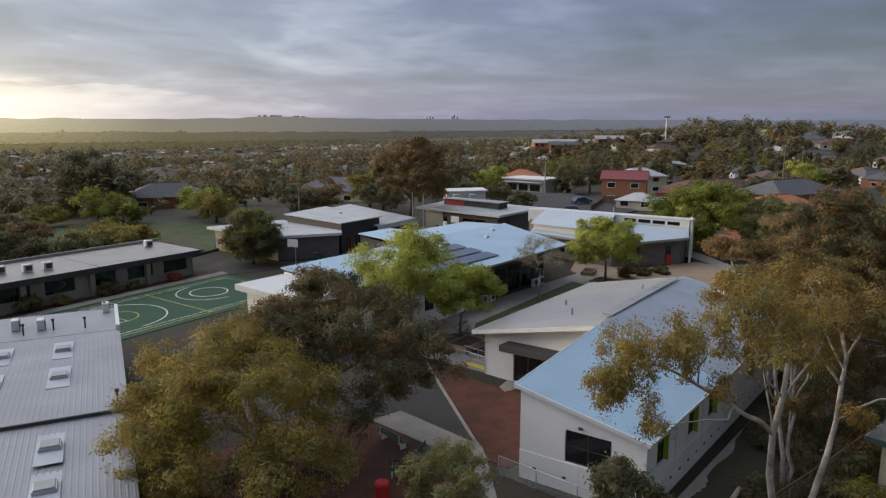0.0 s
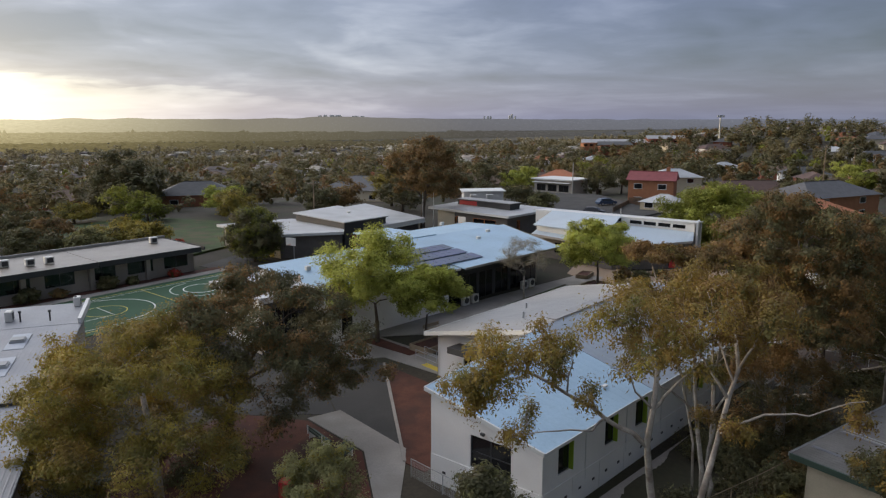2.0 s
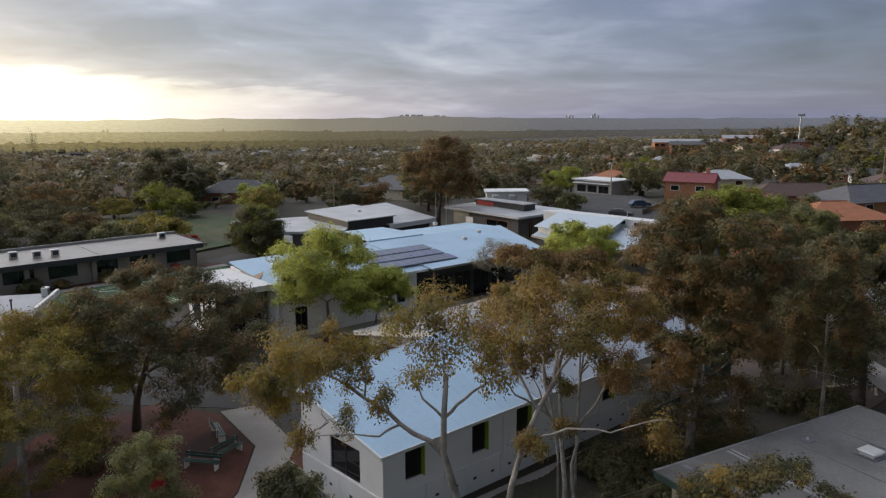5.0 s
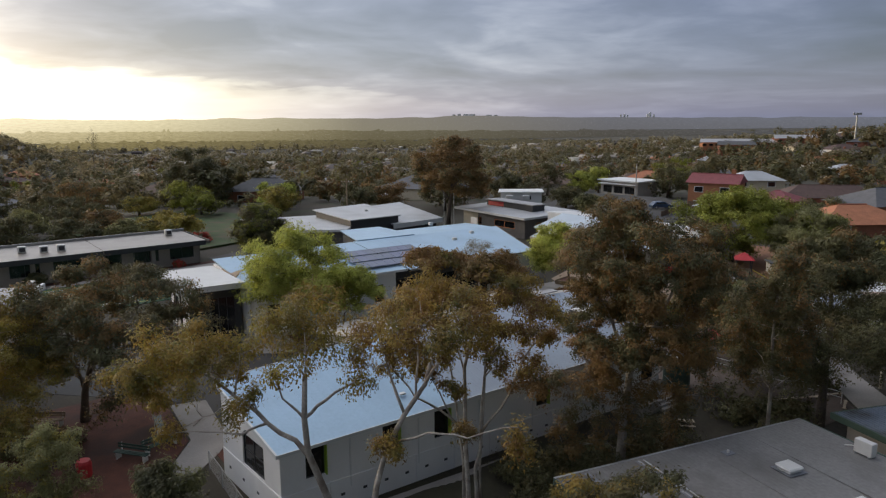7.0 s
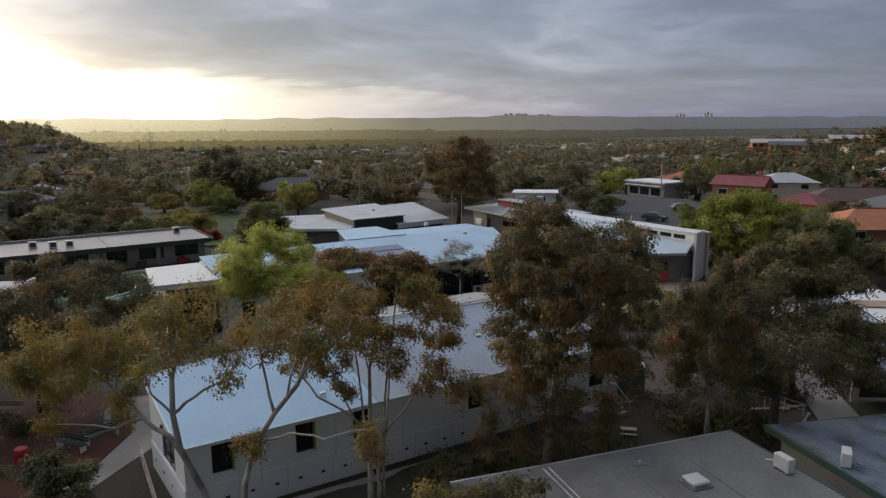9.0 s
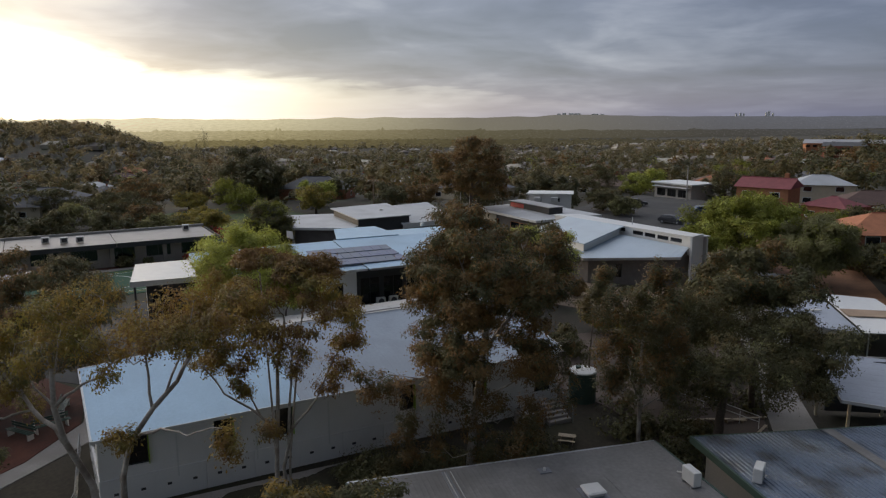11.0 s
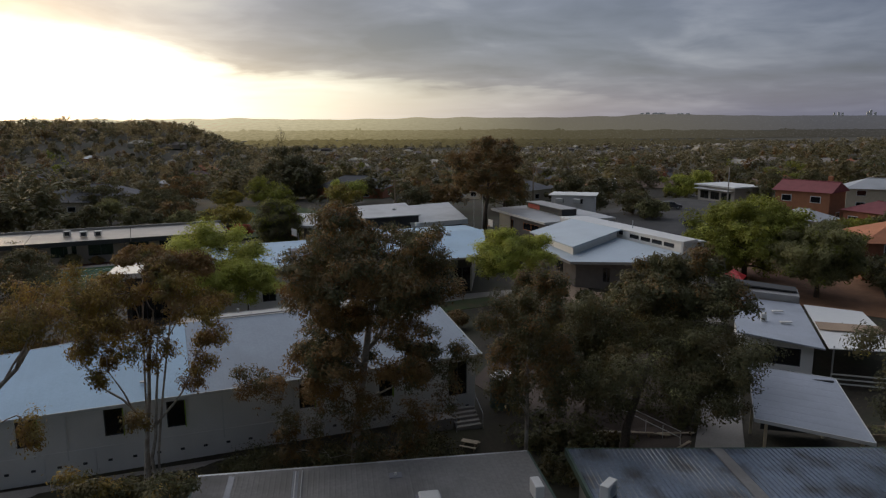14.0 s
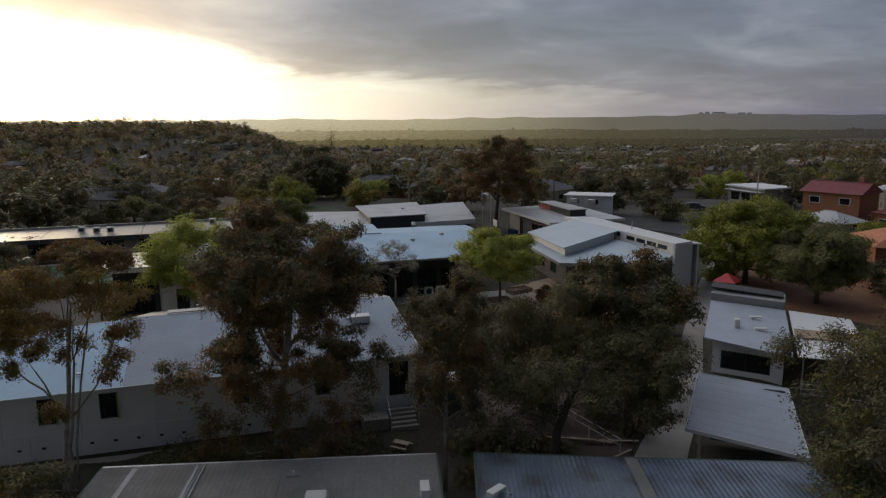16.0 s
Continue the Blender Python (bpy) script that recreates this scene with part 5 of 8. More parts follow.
def court():
    m, n = Vector((0.545, 0.839)), Vector((0.839, -0.545))

    def q(s, t):
        c = m * s + n * t
        return (c.x, c.y)

    sheet("court", [q(24, -68.6), q(24, -55.2), q(53.4, -55.2), q(53.4, -68.6)], "turf", "green synthetic sports court", "sports court", lift=0.06)
    sheet("court_path", [q(20, -70.2), q(20, -68.8), q(54, -68.8), q(54, -70.2)], "concrete", "concrete path along the court", lift=0.05)
    sheet("court_bed", [q(18, -71.7), q(18, -70.25), q(54, -70.25), q(54, -71.7)], "bark", "strip of red bark mulch below a classroom wall", "garden bed", lift=0.045)

    def strip(pts, w, mat, closed=False):
        vs, fs = [], []
        k = len(pts)
        for i in range(k):
            a, b = Vector(pts[i - 1] if (i or closed) else pts[i]), Vector(pts[(i + 1) % k] if (i < k - 1 or closed) else pts[i])
            d = (b - a).normalized()
            nr = Vector((-d.y, d.x)) * w / 2
            for sg in (-1, 1):
                c = Vector(pts[i]) + nr * sg
                vs.append((c.x, c.y, plane(c.x, c.y) + 0.066))
        for i in range(k if closed else k - 1):
            j = (i + 1) % k
            fs.append((2 * i, 2 * i + 1, 2 * j + 1, 2 * j))
        ob = mesh_object("court_line", vs, fs, mat)
        tagged(ob, "painted line on a green court", "marking", "court markings", "structure")

    def arc(s, t, r, a0=0, a1=360, k=40):
        return [q(s + r * math.cos(math.radians(a0 + (a1 - a0) * i / k)), t + r * math.sin(math.radians(a0 + (a1 - a0) * i / k))) for i in range(k + 1)]

    strip([q(26, -67.6), q(52.4, -67.6), q(52.4, -56.2), q(26, -56.2)], 0.1, "yline", True)
    strip([q(42, -67.6), q(42, -56.2)], 0.1, "yline")
    strip(arc(46.8, -63, 2.0), 0.12, "line")
    strip(arc(46.8, -63, 3.4, 90, 270), 0.1, "line")
    strip(arc(35.5, -62, 4.6, -90, 90), 0.12, "line")
    strip(arc(35.5, -62, 2.0), 0.1, "yline")
    strip([q(31, -64), q(35.5, -64), q(35.5, -60), q(31, -60)], 0.1, "line", True)
    strip([q(26.5, -67), q(52, -67), q(52, -56.8), q(26.5, -56.8)], 0.08, "line", True)


court()

# ---- trees ----


def leaf_mesh(name, centers, hearts, spread, per, size, mat, parent, rng, droop=0.4, flat=0.7, aspect=0.5, jitter=0.42, hang=0.0, corners=4):
    """Sprays of small leaves round the given twig ends, turned outward from the hearts of their foliage masses; hang: how far a spray trails down from its twig."""
    c = np.repeat(np.asarray(centers, float), per, axis=0)
    heart = np.repeat(np.asarray(hearts, float), per, axis=0)
    n = len(c)
    off = rng.normal(size=(n, 3)) * spread
    off[:, 2] *= flat
    off[:, 2] -= droop * spread * rng.random(n)
    trail = rng.random(n) * hang
    off[:, 2] -= trail
    p = c + off
    out = p - heart
    out /= np.linalg.norm(out, axis=1)[:, None] + 1e-6
    nrm = out + rng.normal(size=(n, 3)) * jitter + np.array([0, 0, 0.35])
    a = rng.normal(size=(n, 3))
    a[:, 2] -= droop * 1.6
    b = np.cross(nrm, a)
    b /= np.linalg.norm(b, axis=1)[:, None] + 1e-9
    a = np.cross(b, nrm)
    a /= np.linalg.norm(a, axis=1)[:, None] + 1e-9
    ln = size * (0.55 + 0.8 * rng.random(n))[:, None]
    a, b = a * ln * 0.5, b * ln * 0.5 * aspect
    if corners == 4:
        v = np.stack([p - a, p + b - a * 0.1, p + a, p - b - a * 0.1], 1).reshape(-1, 3)
    else:
        v = np.stack([p - a * 0.8 - b, p - a * 0.8 + b, p + a], 1).reshape(-1, 3)
    me = bpy.data.meshes.new(name)
    me.vertices.add(corners * n), me.loops.add(corners * n), me.polygons.add(n)
    me.vertices.foreach_set("co", v.ravel().astype(np.float32))
    me.loops.foreach_set("vertex_index", np.arange(corners * n, dtype=np.int32))
    me.polygons.foreach_set("loop_start", np.arange(0, corners * n, corners, dtype=np.int32))
    me.update(calc_edges=True)
    me.materials.append(MAT[mat])
    ob = new(name, me)
    if parent is not None:
        ob.parent = parent
        ob.matrix_parent_inverse = parent.matrix_basis.inverted()
    return ob


def bend(a, b, sag, rng, n=5, wob=0.06):
    a, b = Vector(a), Vector(b)
    ln = (b - a).length
    out = []
    for i in range(n + 1):
        t = i / n
        p = a.lerp(b, t) + Vector((0, 0, sag * ln * math.sin(math.pi * t)))
        if 0 < i < n:
            p += Vector(rng.normal(size=3)) * wob * ln
        out.append(p)
    return out


def tree(name, label, base, fork, clumps, mats, trunk_r, seed, bark="trunk", twigs=14, per=70, size=0.32, spread=0.42, droop=0.4, second=0.3, extra=(), group="", flat=0.7, twig_every=3):
    """base: foot of the trunk; fork: list of points up the trunk; clumps: (x, y, z, rx, rz) of the foliage masses."""
    rng = np.random.default_rng(seed)
    t = thing(name, base, label, "tree", group)
    path = [Vector(base) + Vector((0, 0, -0.4)), *[Vector(f) for f in fork]]
    bm = tube(path, [trunk_r * 1.25] + [trunk_r * (1 - 0.5 * (i + 1) / len(fork)) for i in range(len(fork))], 9)
    part("trunk", bm, bark, t, smooth=True)
    limbs = bmesh.new()
    ends = [[] for _ in mats]
    nodes = [(Vector(f), trunk_r * (0.62 - 0.25 * (k + 1) / len(fork))) for k, f in enumerate(fork)]
    for *way, r in extra:
        pts = []
        for a, b in zip(way, way[1:]):
            pts += bend(a, b, 0.04, rng, 3, 0.03)[1 if pts else 0:]
        k = len(pts) - 1
        add_tube(limbs, pts, [r * (1 - 0.7 * i / k) for i in range(k + 1)], 7)
        nodes += [(p, r * (1 - 0.7 * i / k)) for i, p in enumerate(pts) if i > 0]
    order = sorted(clumps, key=lambda c: min((Vector(f) - Vector(c[:3])).length for f in fork))
    for x, y, z, rx, rz in order:
        c = Vector((x, y, z))
        s, rs = min(nodes, key=lambda q: (q[0] - c).length + 1.6 * max(0.0, q[0].z - c.z + 0.2))
        r0 = max(0.014, min(rs * 0.75, 0.012 + 0.022 * (s - c).length + 0.02 * rx))
        pts = bend(s, c - Vector((0, 0, rz * 0.25)), 0.08, rng, 5, 0.07)
        add_tube(limbs, pts, [r0 * (1 - 0.7 * i / 5) + 0.006 for i in range(6)], 5)
        nodes += [(p, r0 * (1 - 0.7 * i / 5) + 0.006) for i, p in enumerate(pts) if i > 1]
        n = max(5, int(twigs * 2.5 * min(1.0, 0.25 + rx)))
        d = rng.normal(size=(n, 3))
        d /= np.linalg.norm(d, axis=1)[:, None]
        d[:, 2] = np.where((d[:, 2] < -0.2) & (rng.random(n) < 0.6), -d[:, 2], d[:, 2])
        rad = (0.5 + 0.5 * rng.random(n) ** 0.5)[:, None] * (1 + 0.22 * np.sin(7 * d[:, :1] + 5 * d[:, 1:2] + x))
        tips = np.array([x, y, z]) + d * rad * np.array([rx, rx, rz])
        own = rng.random()
        for i, tip in enumerate(tips):
            ends[0 if own * 0.6 + rng.random() * 0.4 > second or len(mats) == 1 else 1].append((tip, (x, y, z - rz * 0.5)))
            if i % (3 * twig_every) == 0:
                q = pts[int(rng.integers(2, 6))]
                add_tube(limbs, bend(q, tip, 0.05, rng, 2, 0.08), [r0 * 0.3 + 0.006, r0 * 0.2 + 0.005, 0.006], 3)
    part("limb_work", limbs, bark, t, smooth=True)
    for mname, e in zip(mats, ends):
        if e:
            leaf_mesh("foliage", [i[0] for i in e], [i[1] for i in e], spread * 0.58, max(4, int(per * 0.34)), size, mname, t, rng, droop, flat, 0.40, 0.40, 0.55 * droop * spread, 4 if base[1] < 36 else 3)
    return t


def airy(clumps, seed, k=3, size=0.55, drop=0.5):
    """Breaks foliage masses into small hanging tufts with gaps between them."""
    rng = np.random.default_rng(seed)
    out = []
    for x, y, z, rx, rz in clumps:
        for _ in range(k):
            d = rng.normal(size=3)
            d /= np.linalg.norm(d)
            s = size * (0.65 + 0.6 * rng.random())
            out.append((x + d[0] * rx * 0.85, y + d[1] * rx * 0.85, z + d[2] * rz * 0.7 - drop * rz * rng.random(), rx * s, rz * s * 1.15))
    return out


def crown(center, r, rz, n, seed, cr=0.42, low=-0.5, hollow=0.35):
    """Foliage masses spread over a crown."""
    rng = np.random.default_rng(seed)
    out = []
    n, cr = int(n * 1.6), cr * 0.68
    while len(out) < n:
        d = rng.normal(size=3)
        d /= np.linalg.norm(d)
        if d[2] < low:
            continue
        f = hollow + (1 - hollow) * rng.random() ** 0.5
        f *= 0.9
        k = cr * (0.7 + 0.6 * rng.random())
        out.append((center[0] + d[0] * r * f, center[1] + d[1] * r * f, center[2] + d[2] * rz * f, r * k, rz * k * 0.75))
    return out


G = ground
# pale-trunked gum leaning over the white roof
tree("leaning_gum", "tall spotted gum with pale forked trunk and drooping olive foliage", (14.9, 27.8, G(14.9, 27.8)), [(14.7, 28.1, 0.6), (14.33, 28.1, 2.7), (13.95, 27.3, 5.0), (14.05, 26.95, 6.6), (14.15, 26.95, 8.3)],
     airy([(6.9, 26.9, 7.6, 0.9, 0.8), (7.4, 26.4, 8.6, 1.0, 0.8), (8.2, 26.5, 9.2, 1.1, 0.8), (6.7, 27.3, 6.8, 0.5, 0.7), (7.2, 28.6, 8.3, 0.9, 0.8), (8.0, 27.6, 7.2, 0.8, 0.9), (8.9, 27.4, 8.4, 0.9, 0.8), (9.2, 29.0, 5.6, 0.4, 0.8), (10.2, 27.6, 7.8, 0.7, 0.8), (10.9, 27.6, 9.0, 1.0, 0.8), (12.2, 28.2, 9.8, 1.3, 0.9), (13.4, 29.0, 10.4, 1.4, 0.9), (11.4, 26.9, 7.5, 0.5, 0.6), (14.6, 27.8, 9.7, 1.2, 0.9), (13.1, 26.9, 9.1, 1.0, 0.8), (15.8, 28.3, 8.7, 0.7, 0.7), (8.7, 25.7, 5.9, 0.5, 0.5), (7.8, 25.8, 8.0, 0.9, 0.8), (9.4, 26.2, 9.6, 1.0, 0.8), (6.6, 26.0, 7.9, 0.7, 0.7), (10.2, 26.8, 9.7, 1.0, 0.8), (12.9, 27.8, 10.7, 1.0, 0.7)], 111, 4, 0.62, 0.8),
     ["leaf_gum", "leaf_olive"], 0.19, 11, "gum", twigs=11, per=46, size=0.15, spread=0.24, droop=1.1, second=0.35, flat=1.1,
     extra=[((13.95, 27.3, 4.9), (12.26, 27.2, 6.05), (10.76, 27.3, 6.95), (9.0, 27.4, 7.8), (7.6, 27.2, 7.7), 0.11), ((12.26, 27.2, 6.05), (11.7, 26.3, 5.9), (10.4, 25.9, 6.0), (8.7, 25.7, 5.7), 0.055),
            ((14.05, 26.95, 6.6), (14.76, 27.4, 7.25), (15.6, 28.0, 7.8), (16.2, 28.5, 8.5), 0.075), ((14.05, 26.95, 6.6), (13.3, 26.7, 7.4), (12.7, 26.7, 8.7), 0.06), ((10.76, 27.3, 6.95), (10.9, 27.6, 8.6), 0.045), ((14.12, 26.95, 7.6), (13.6, 28.0, 9.8), 0.05)])
tree("twin_gum", "slender spotted gum with white bark and a high open crown", (16.0, 28.2, G(16.0, 28.2)), [(16.2, 28.1, 1.5), (16.55, 27.9, 3.7), (16.9, 28.1, 5.2), (17.38, 28.9, 6.4), (17.95, 29.75, 7.4), (18.0, 30.8, 8.8)],
     airy([(16.6, 30.5, 10.2, 1.5, 0.9), (18.6, 31.6, 10.6, 1.6, 1.0), (17.4, 32.5, 10.9, 1.4, 0.9), (19.6, 30.6, 9.4, 1.2, 0.8), (15.6, 29.6, 9.2, 1.1, 0.8), (18.2, 29.4, 9.6, 1.1, 0.8), (17.2, 27.4, 5.9, 0.55, 0.45), (16.0, 31.8, 9.6, 1.1, 0.8), (19.6, 32.6, 9.8, 1.2, 0.8), (22.2, 28.0, 6.6, 0.45, 0.8)], 112, 5, 0.58, 0.7),
     ["leaf_gum", "leaf_brown"], 0.15, 12, "gum", twigs=11, per=52, size=0.15, spread=0.26, droop=1.0, second=0.3, flat=1.0,
     extra=[((16.9, 28.1, 5.2), (18.6, 28.2, 6.1), (20.2, 28.0, 6.2), (22.2, 27.8, 7.0), 0.06), ((16.9, 28.1, 5.2), (17.2, 27.6, 5.6), 0.04), ((17.38, 28.9, 6.4), (16.4, 29.6, 8.0), (15.9, 30.0, 9.2), 0.07), ((17.95, 29.75, 7.4), (18.7, 30.0, 8.8), (19.4, 30.5, 9.4), 0.06), ((17.7, 29.3, 6.9), (17.2, 30.9, 8.6), (17.0, 31.8, 10.2), 0.055)])
tree("twin_stem_gum", "twin-stemmed gum with a flat bronze-tipped crown", (18.3, 35.0, G(18.3, 35.0)), [(18.2, 35.2, 0.0), (17.95, 35.6, 2.0), (17.8, 36.0, 4.0), (17.7, 36.2, 5.8), (18.2, 36.3, 8.2)],
     airy(crown((18.6, 35.8, 8.9), 4.6, 2.0, 10, 5, 0.32, -0.1), 113, 3, 0.6) + airy([(16.2, 36.4, 9.6, 1.4, 0.7), (17.4, 35.6, 9.8, 1.3, 0.7), (20.4, 36.8, 9.4, 1.2, 0.7), (14.6, 36.6, 9.0, 1.0, 0.7)], 133, 4, 0.5) + airy([(16.4, 34.0, 7.0, 0.8, 0.7), (21.0, 37.2, 7.2, 0.8, 0.7), (18.0, 33.6, 6.0, 0.6, 0.6), (20.4, 36.8, 5.2, 0.6, 0.7), (18.3, 35.0, 3.4, 0.6, 0.7), (14.6, 34.2, 6.4, 0.7, 0.6), (15.2, 34.6, 7.4, 0.9, 0.7), (17.0, 35.0, 7.2, 0.9, 0.8), (19.5, 35.5, 6.9, 0.9, 0.8), (20.6, 37.0, 6.2, 0.7, 0.7), (16.2, 35.2, 5.8, 0.6, 0.6), (18.9, 34.6, 7.6, 0.9, 0.8), (13.8, 34.8, 7.6, 0.8, 0.6), (21.4, 37.4, 8.0, 0.8, 0.7)], 114, 4, 0.5),
     ["leaf_gum", "leaf_brown"], 0.14, 13, "gum", twigs=11, per=54, size=0.16, spread=0.28, droop=0.8, second=0.45,
     extra=[((18.55, 35.3, -1.9), (18.5, 35.4, 1.0), (18.7, 35.8, 4.2), (19.0, 36.0, 7.6), 0.12), ((17.9, 35.6, 2.2), (17.3, 35.3, 3.5), (15.75, 34.5, 4.7), (14.6, 34.2, 6.2), (13.9, 34.6, 7.4), 0.075), ((17.3, 35.3, 3.5), (16.6, 34.6, 5.6), (16.2, 34.6, 7.4), 0.05), ((18.6, 35.6, 2.6), (19.85, 36.5, 4.5), (20.9, 37.1, 7.0), (21.2, 37.2, 8.4), 0.065), ((17.7, 36.2, 5.6), (16.6, 36.6, 7.6), (15.4, 37.0, 9.2), 0.05), ((18.85, 35.9, 5.8), (19.8, 36.4, 8.0), (20.2, 36.8, 9.4), 0.05)])
for x, y, zt, r, h, sd, bx in ((15.6, 37.75, 11.3, 1.55, 0.55, 151, 17.9), (18.6, 37.7, 11.3, 1.75, 0.95, 152, 18.75)):
    tree("umbrella_gum", "slender bronze-headed gum with a flat umbrella crown", (bx, 35.5, G(bx, 35.5)), [(bx - 0.1, 35.7, 1.2), (bx + 0.3 * (x - bx), 36.2, 4.4), (bx + 0.65 * (x - bx), 36.9, 7.6), (x, y - 0.1, zt - h - 0.6)],
         crown((x, y, zt - h * 0.9), r, h, 26, sd, 0.36, -0.25), ["leaf_brown", "leaf_gum"], 0.07, sd, "gum", twigs=11, per=44, size=0.16, spread=0.24, droop=0.5, second=0.25, group="umbrella-headed gums", twig_every=2)
tree("dark_gum", "tall dense dark gum with bronze new leaves", (24.9, 43.6, G(24.9, 43.6)), [(25.0, 43.8, 1.0), (25.3, 44.2, 4.5), (25.6, 44.5, 7.5), (25.9, 44.9, 10.5)],
     airy(crown((25.7, 44.4, 10.1), 4.7, 3.5, 40, 7, 0.32, -0.6, 0.45), 115, 3, 0.74, 0.4) + airy(crown((25.6, 44.1, 5.9), 4.4, 2.6, 20, 77, 0.32, -0.8, 0.6), 155, 3, 0.7, 0.6) + airy([(21.6, 40.6, 3.4, 1.2, 1.5), (20.8, 40.0, 4.8, 1.1, 1.1), (22.2, 41.2, 1.8, 0.9, 1.3), (28.6, 46.4, 3.4, 1.4, 1.3), (29.4, 47.4, 4.8, 1.2, 1.1), (27.8, 44.6, 2.2, 1.0, 1.1), (23.4, 42.4, 5.2, 1.2, 1.1), (26.4, 43.6, 3.4, 1.0, 1.2), (24.0, 42.6, 3.0, 1.4, 1.3), (25.5, 43.0, 1.4, 1.4, 1.2), (27.2, 44.2, 0.8, 1.4, 1.1), (23.2, 41.6, 1.2, 1.2, 1.2), (25.0, 42.4, 4.4, 1.3, 1.2)], 116, 4, 0.5, 0.9),
     ["leaf_dark", "leaf_brown"], 0.26, 14, "gum", twigs=12, per=58, size=0.19, spread=0.27, droop=0.8, second=0.56, extra=[((25.3, 44.1, 4.4), (24.2, 43.4, 6.6), (22.6, 42.6, 9.4), 0.13), ((25.4, 44.3, 5.4), (27.0, 44.8, 7.6), (28.8, 45.8, 10.0), 0.13), ((25.6, 44.5, 6.6), (25.0, 43.4, 8.8), (24.6, 42.6, 11.0), 0.10), ((25.2, 44.0, 2.2), (21.4, 40.6, 4.6), 0.06), ((25.3, 44.1, 2.6), (28.8, 46.6, 4.2), 0.06)])
tree("shed_gum", "bushy olive-brown gum beside the grey shed", (25.2, 28.0, G(25.2, 28.0)), [(25.4, 28.2, -0.5), (25.8, 28.6, 1.4), (26.2, 29.0, 2.6)],
     airy(crown((26.4, 29.0, 3.0), 3.2, 2.5, 20, 41, 0.32, -0.7), 141, 3, 0.6), ["leaf_dark", "leaf_gum"], 0.13, 42, "gum", twigs=12, per=60, size=0.17, spread=0.25, second=0.4)
tree("slim_gum", "slim pale-trunked gum with a narrow bronze crown", (33.2, 48.4, G(33.2, 48.4)), [(33.2, 48.5, 2.0), (33.1, 48.7, 5.0), (33.2, 49.0, 7.6)],
     airy(crown((33.2, 49.2, 5.8), 2.6, 4.9, 18, 8, 0.40, -0.9), 117, 3, 0.7, 0.6), ["leaf_dark", "leaf_brown"], 0.12, 15, "gum", twigs=12, per=50, size=0.2, spread=0.28, droop=0.6, second=0.4)
tree("thin_gum", "thin dark young gum", (28.3, 56.2, G(28.3, 56.2)), [(28.3, 56.2, 2.0), (28.4, 56.4, 4.2)],
     airy(crown((28.6, 56.8, 5.4), 1.7, 2.8, 9, 9, 0.4), 118, 3, 0.6), ["leaf_dark", "leaf_brown"], 0.08, 16, twigs=11, per=46, size=0.22, spread=0.3)
tree("spreading_tree", "broad spreading dark evergreen tree", (37.0, 53.4, G(37.0, 53.4)), [(37.1, 53.8, 0.2), (37.3, 55.0, 2.0), (37.8, 56.2, 4.2)],
     airy(crown((37.6, 56.4, 4.0), 6.7, 4.7, 46, 10, 0.28, -0.7), 119, 3, 0.75, 0.5), ["leaf_dark", "leaf_grey"], 0.30, 17, twigs=12, per=50, size=0.19, spread=0.36, second=0.12)
tree("domed_gum", "tall dark tree with a domed bronze crown", (38.6, 60.5, G(38.6, 60.5)), [(38.5, 60.5, 3.0), (38.4, 60.4, 6.0)],
     airy(crown((38.4, 60.4, 7.0), 4.2, 3.2, 16, 18, 0.34, -0.6), 120, 3, 0.62), ["leaf_dark", "leaf_brown"], 0.2, 18, twigs=12, per=50, size=0.28, spread=0.4, second=0.3)
tree("edge_tree", "dense olive-green evergreen tree", (54.0, 54.2, G(54.0, 54.2)), [(54.0, 54.1, 1.0), (53.6, 53.9, 4.4)],
     airy(crown((53.4, 53.8, 5.6), 5.2, 4.8, 36, 19, 0.32, -0.85), 151, 2, 0.75, 0.3), ["leaf_dark", "leaf_olive"], 0.26, 19, twigs=14, per=60, size=0.18, spread=0.40, second=0.30)
tree("olive_gum", "large olive-gold gum with airy foliage", (-7.6, 28.6, G(-7.6, 28.6)), [(-7.8, 28.9, 1.0), (-8.4, 29.6, 3.0), (-9.2, 30.4, 5.0)],
     airy(crown((-9.6, 30.8, 4.4), 6.4, 3.9, 38, 20, 0.28, -0.75), 121, 3, 0.74, 0.4) + airy([(-6.6, 28.2, 1.2, 1.4, 1.0), (-9.8, 27.0, 1.0, 1.5, 1.0), (-12.4, 28.4, 1.6, 1.5, 1.0), (-7.8, 26.4, 0.2, 1.2, 0.9), (-5.0, 29.6, 2.2, 1.2, 0.9)], 122, 4, 0.55), ["leaf_olive", "leaf_gum"], 0.24, 20, "gum", twigs=12, per=60, size=0.16, spread=0.32, second=0.4)
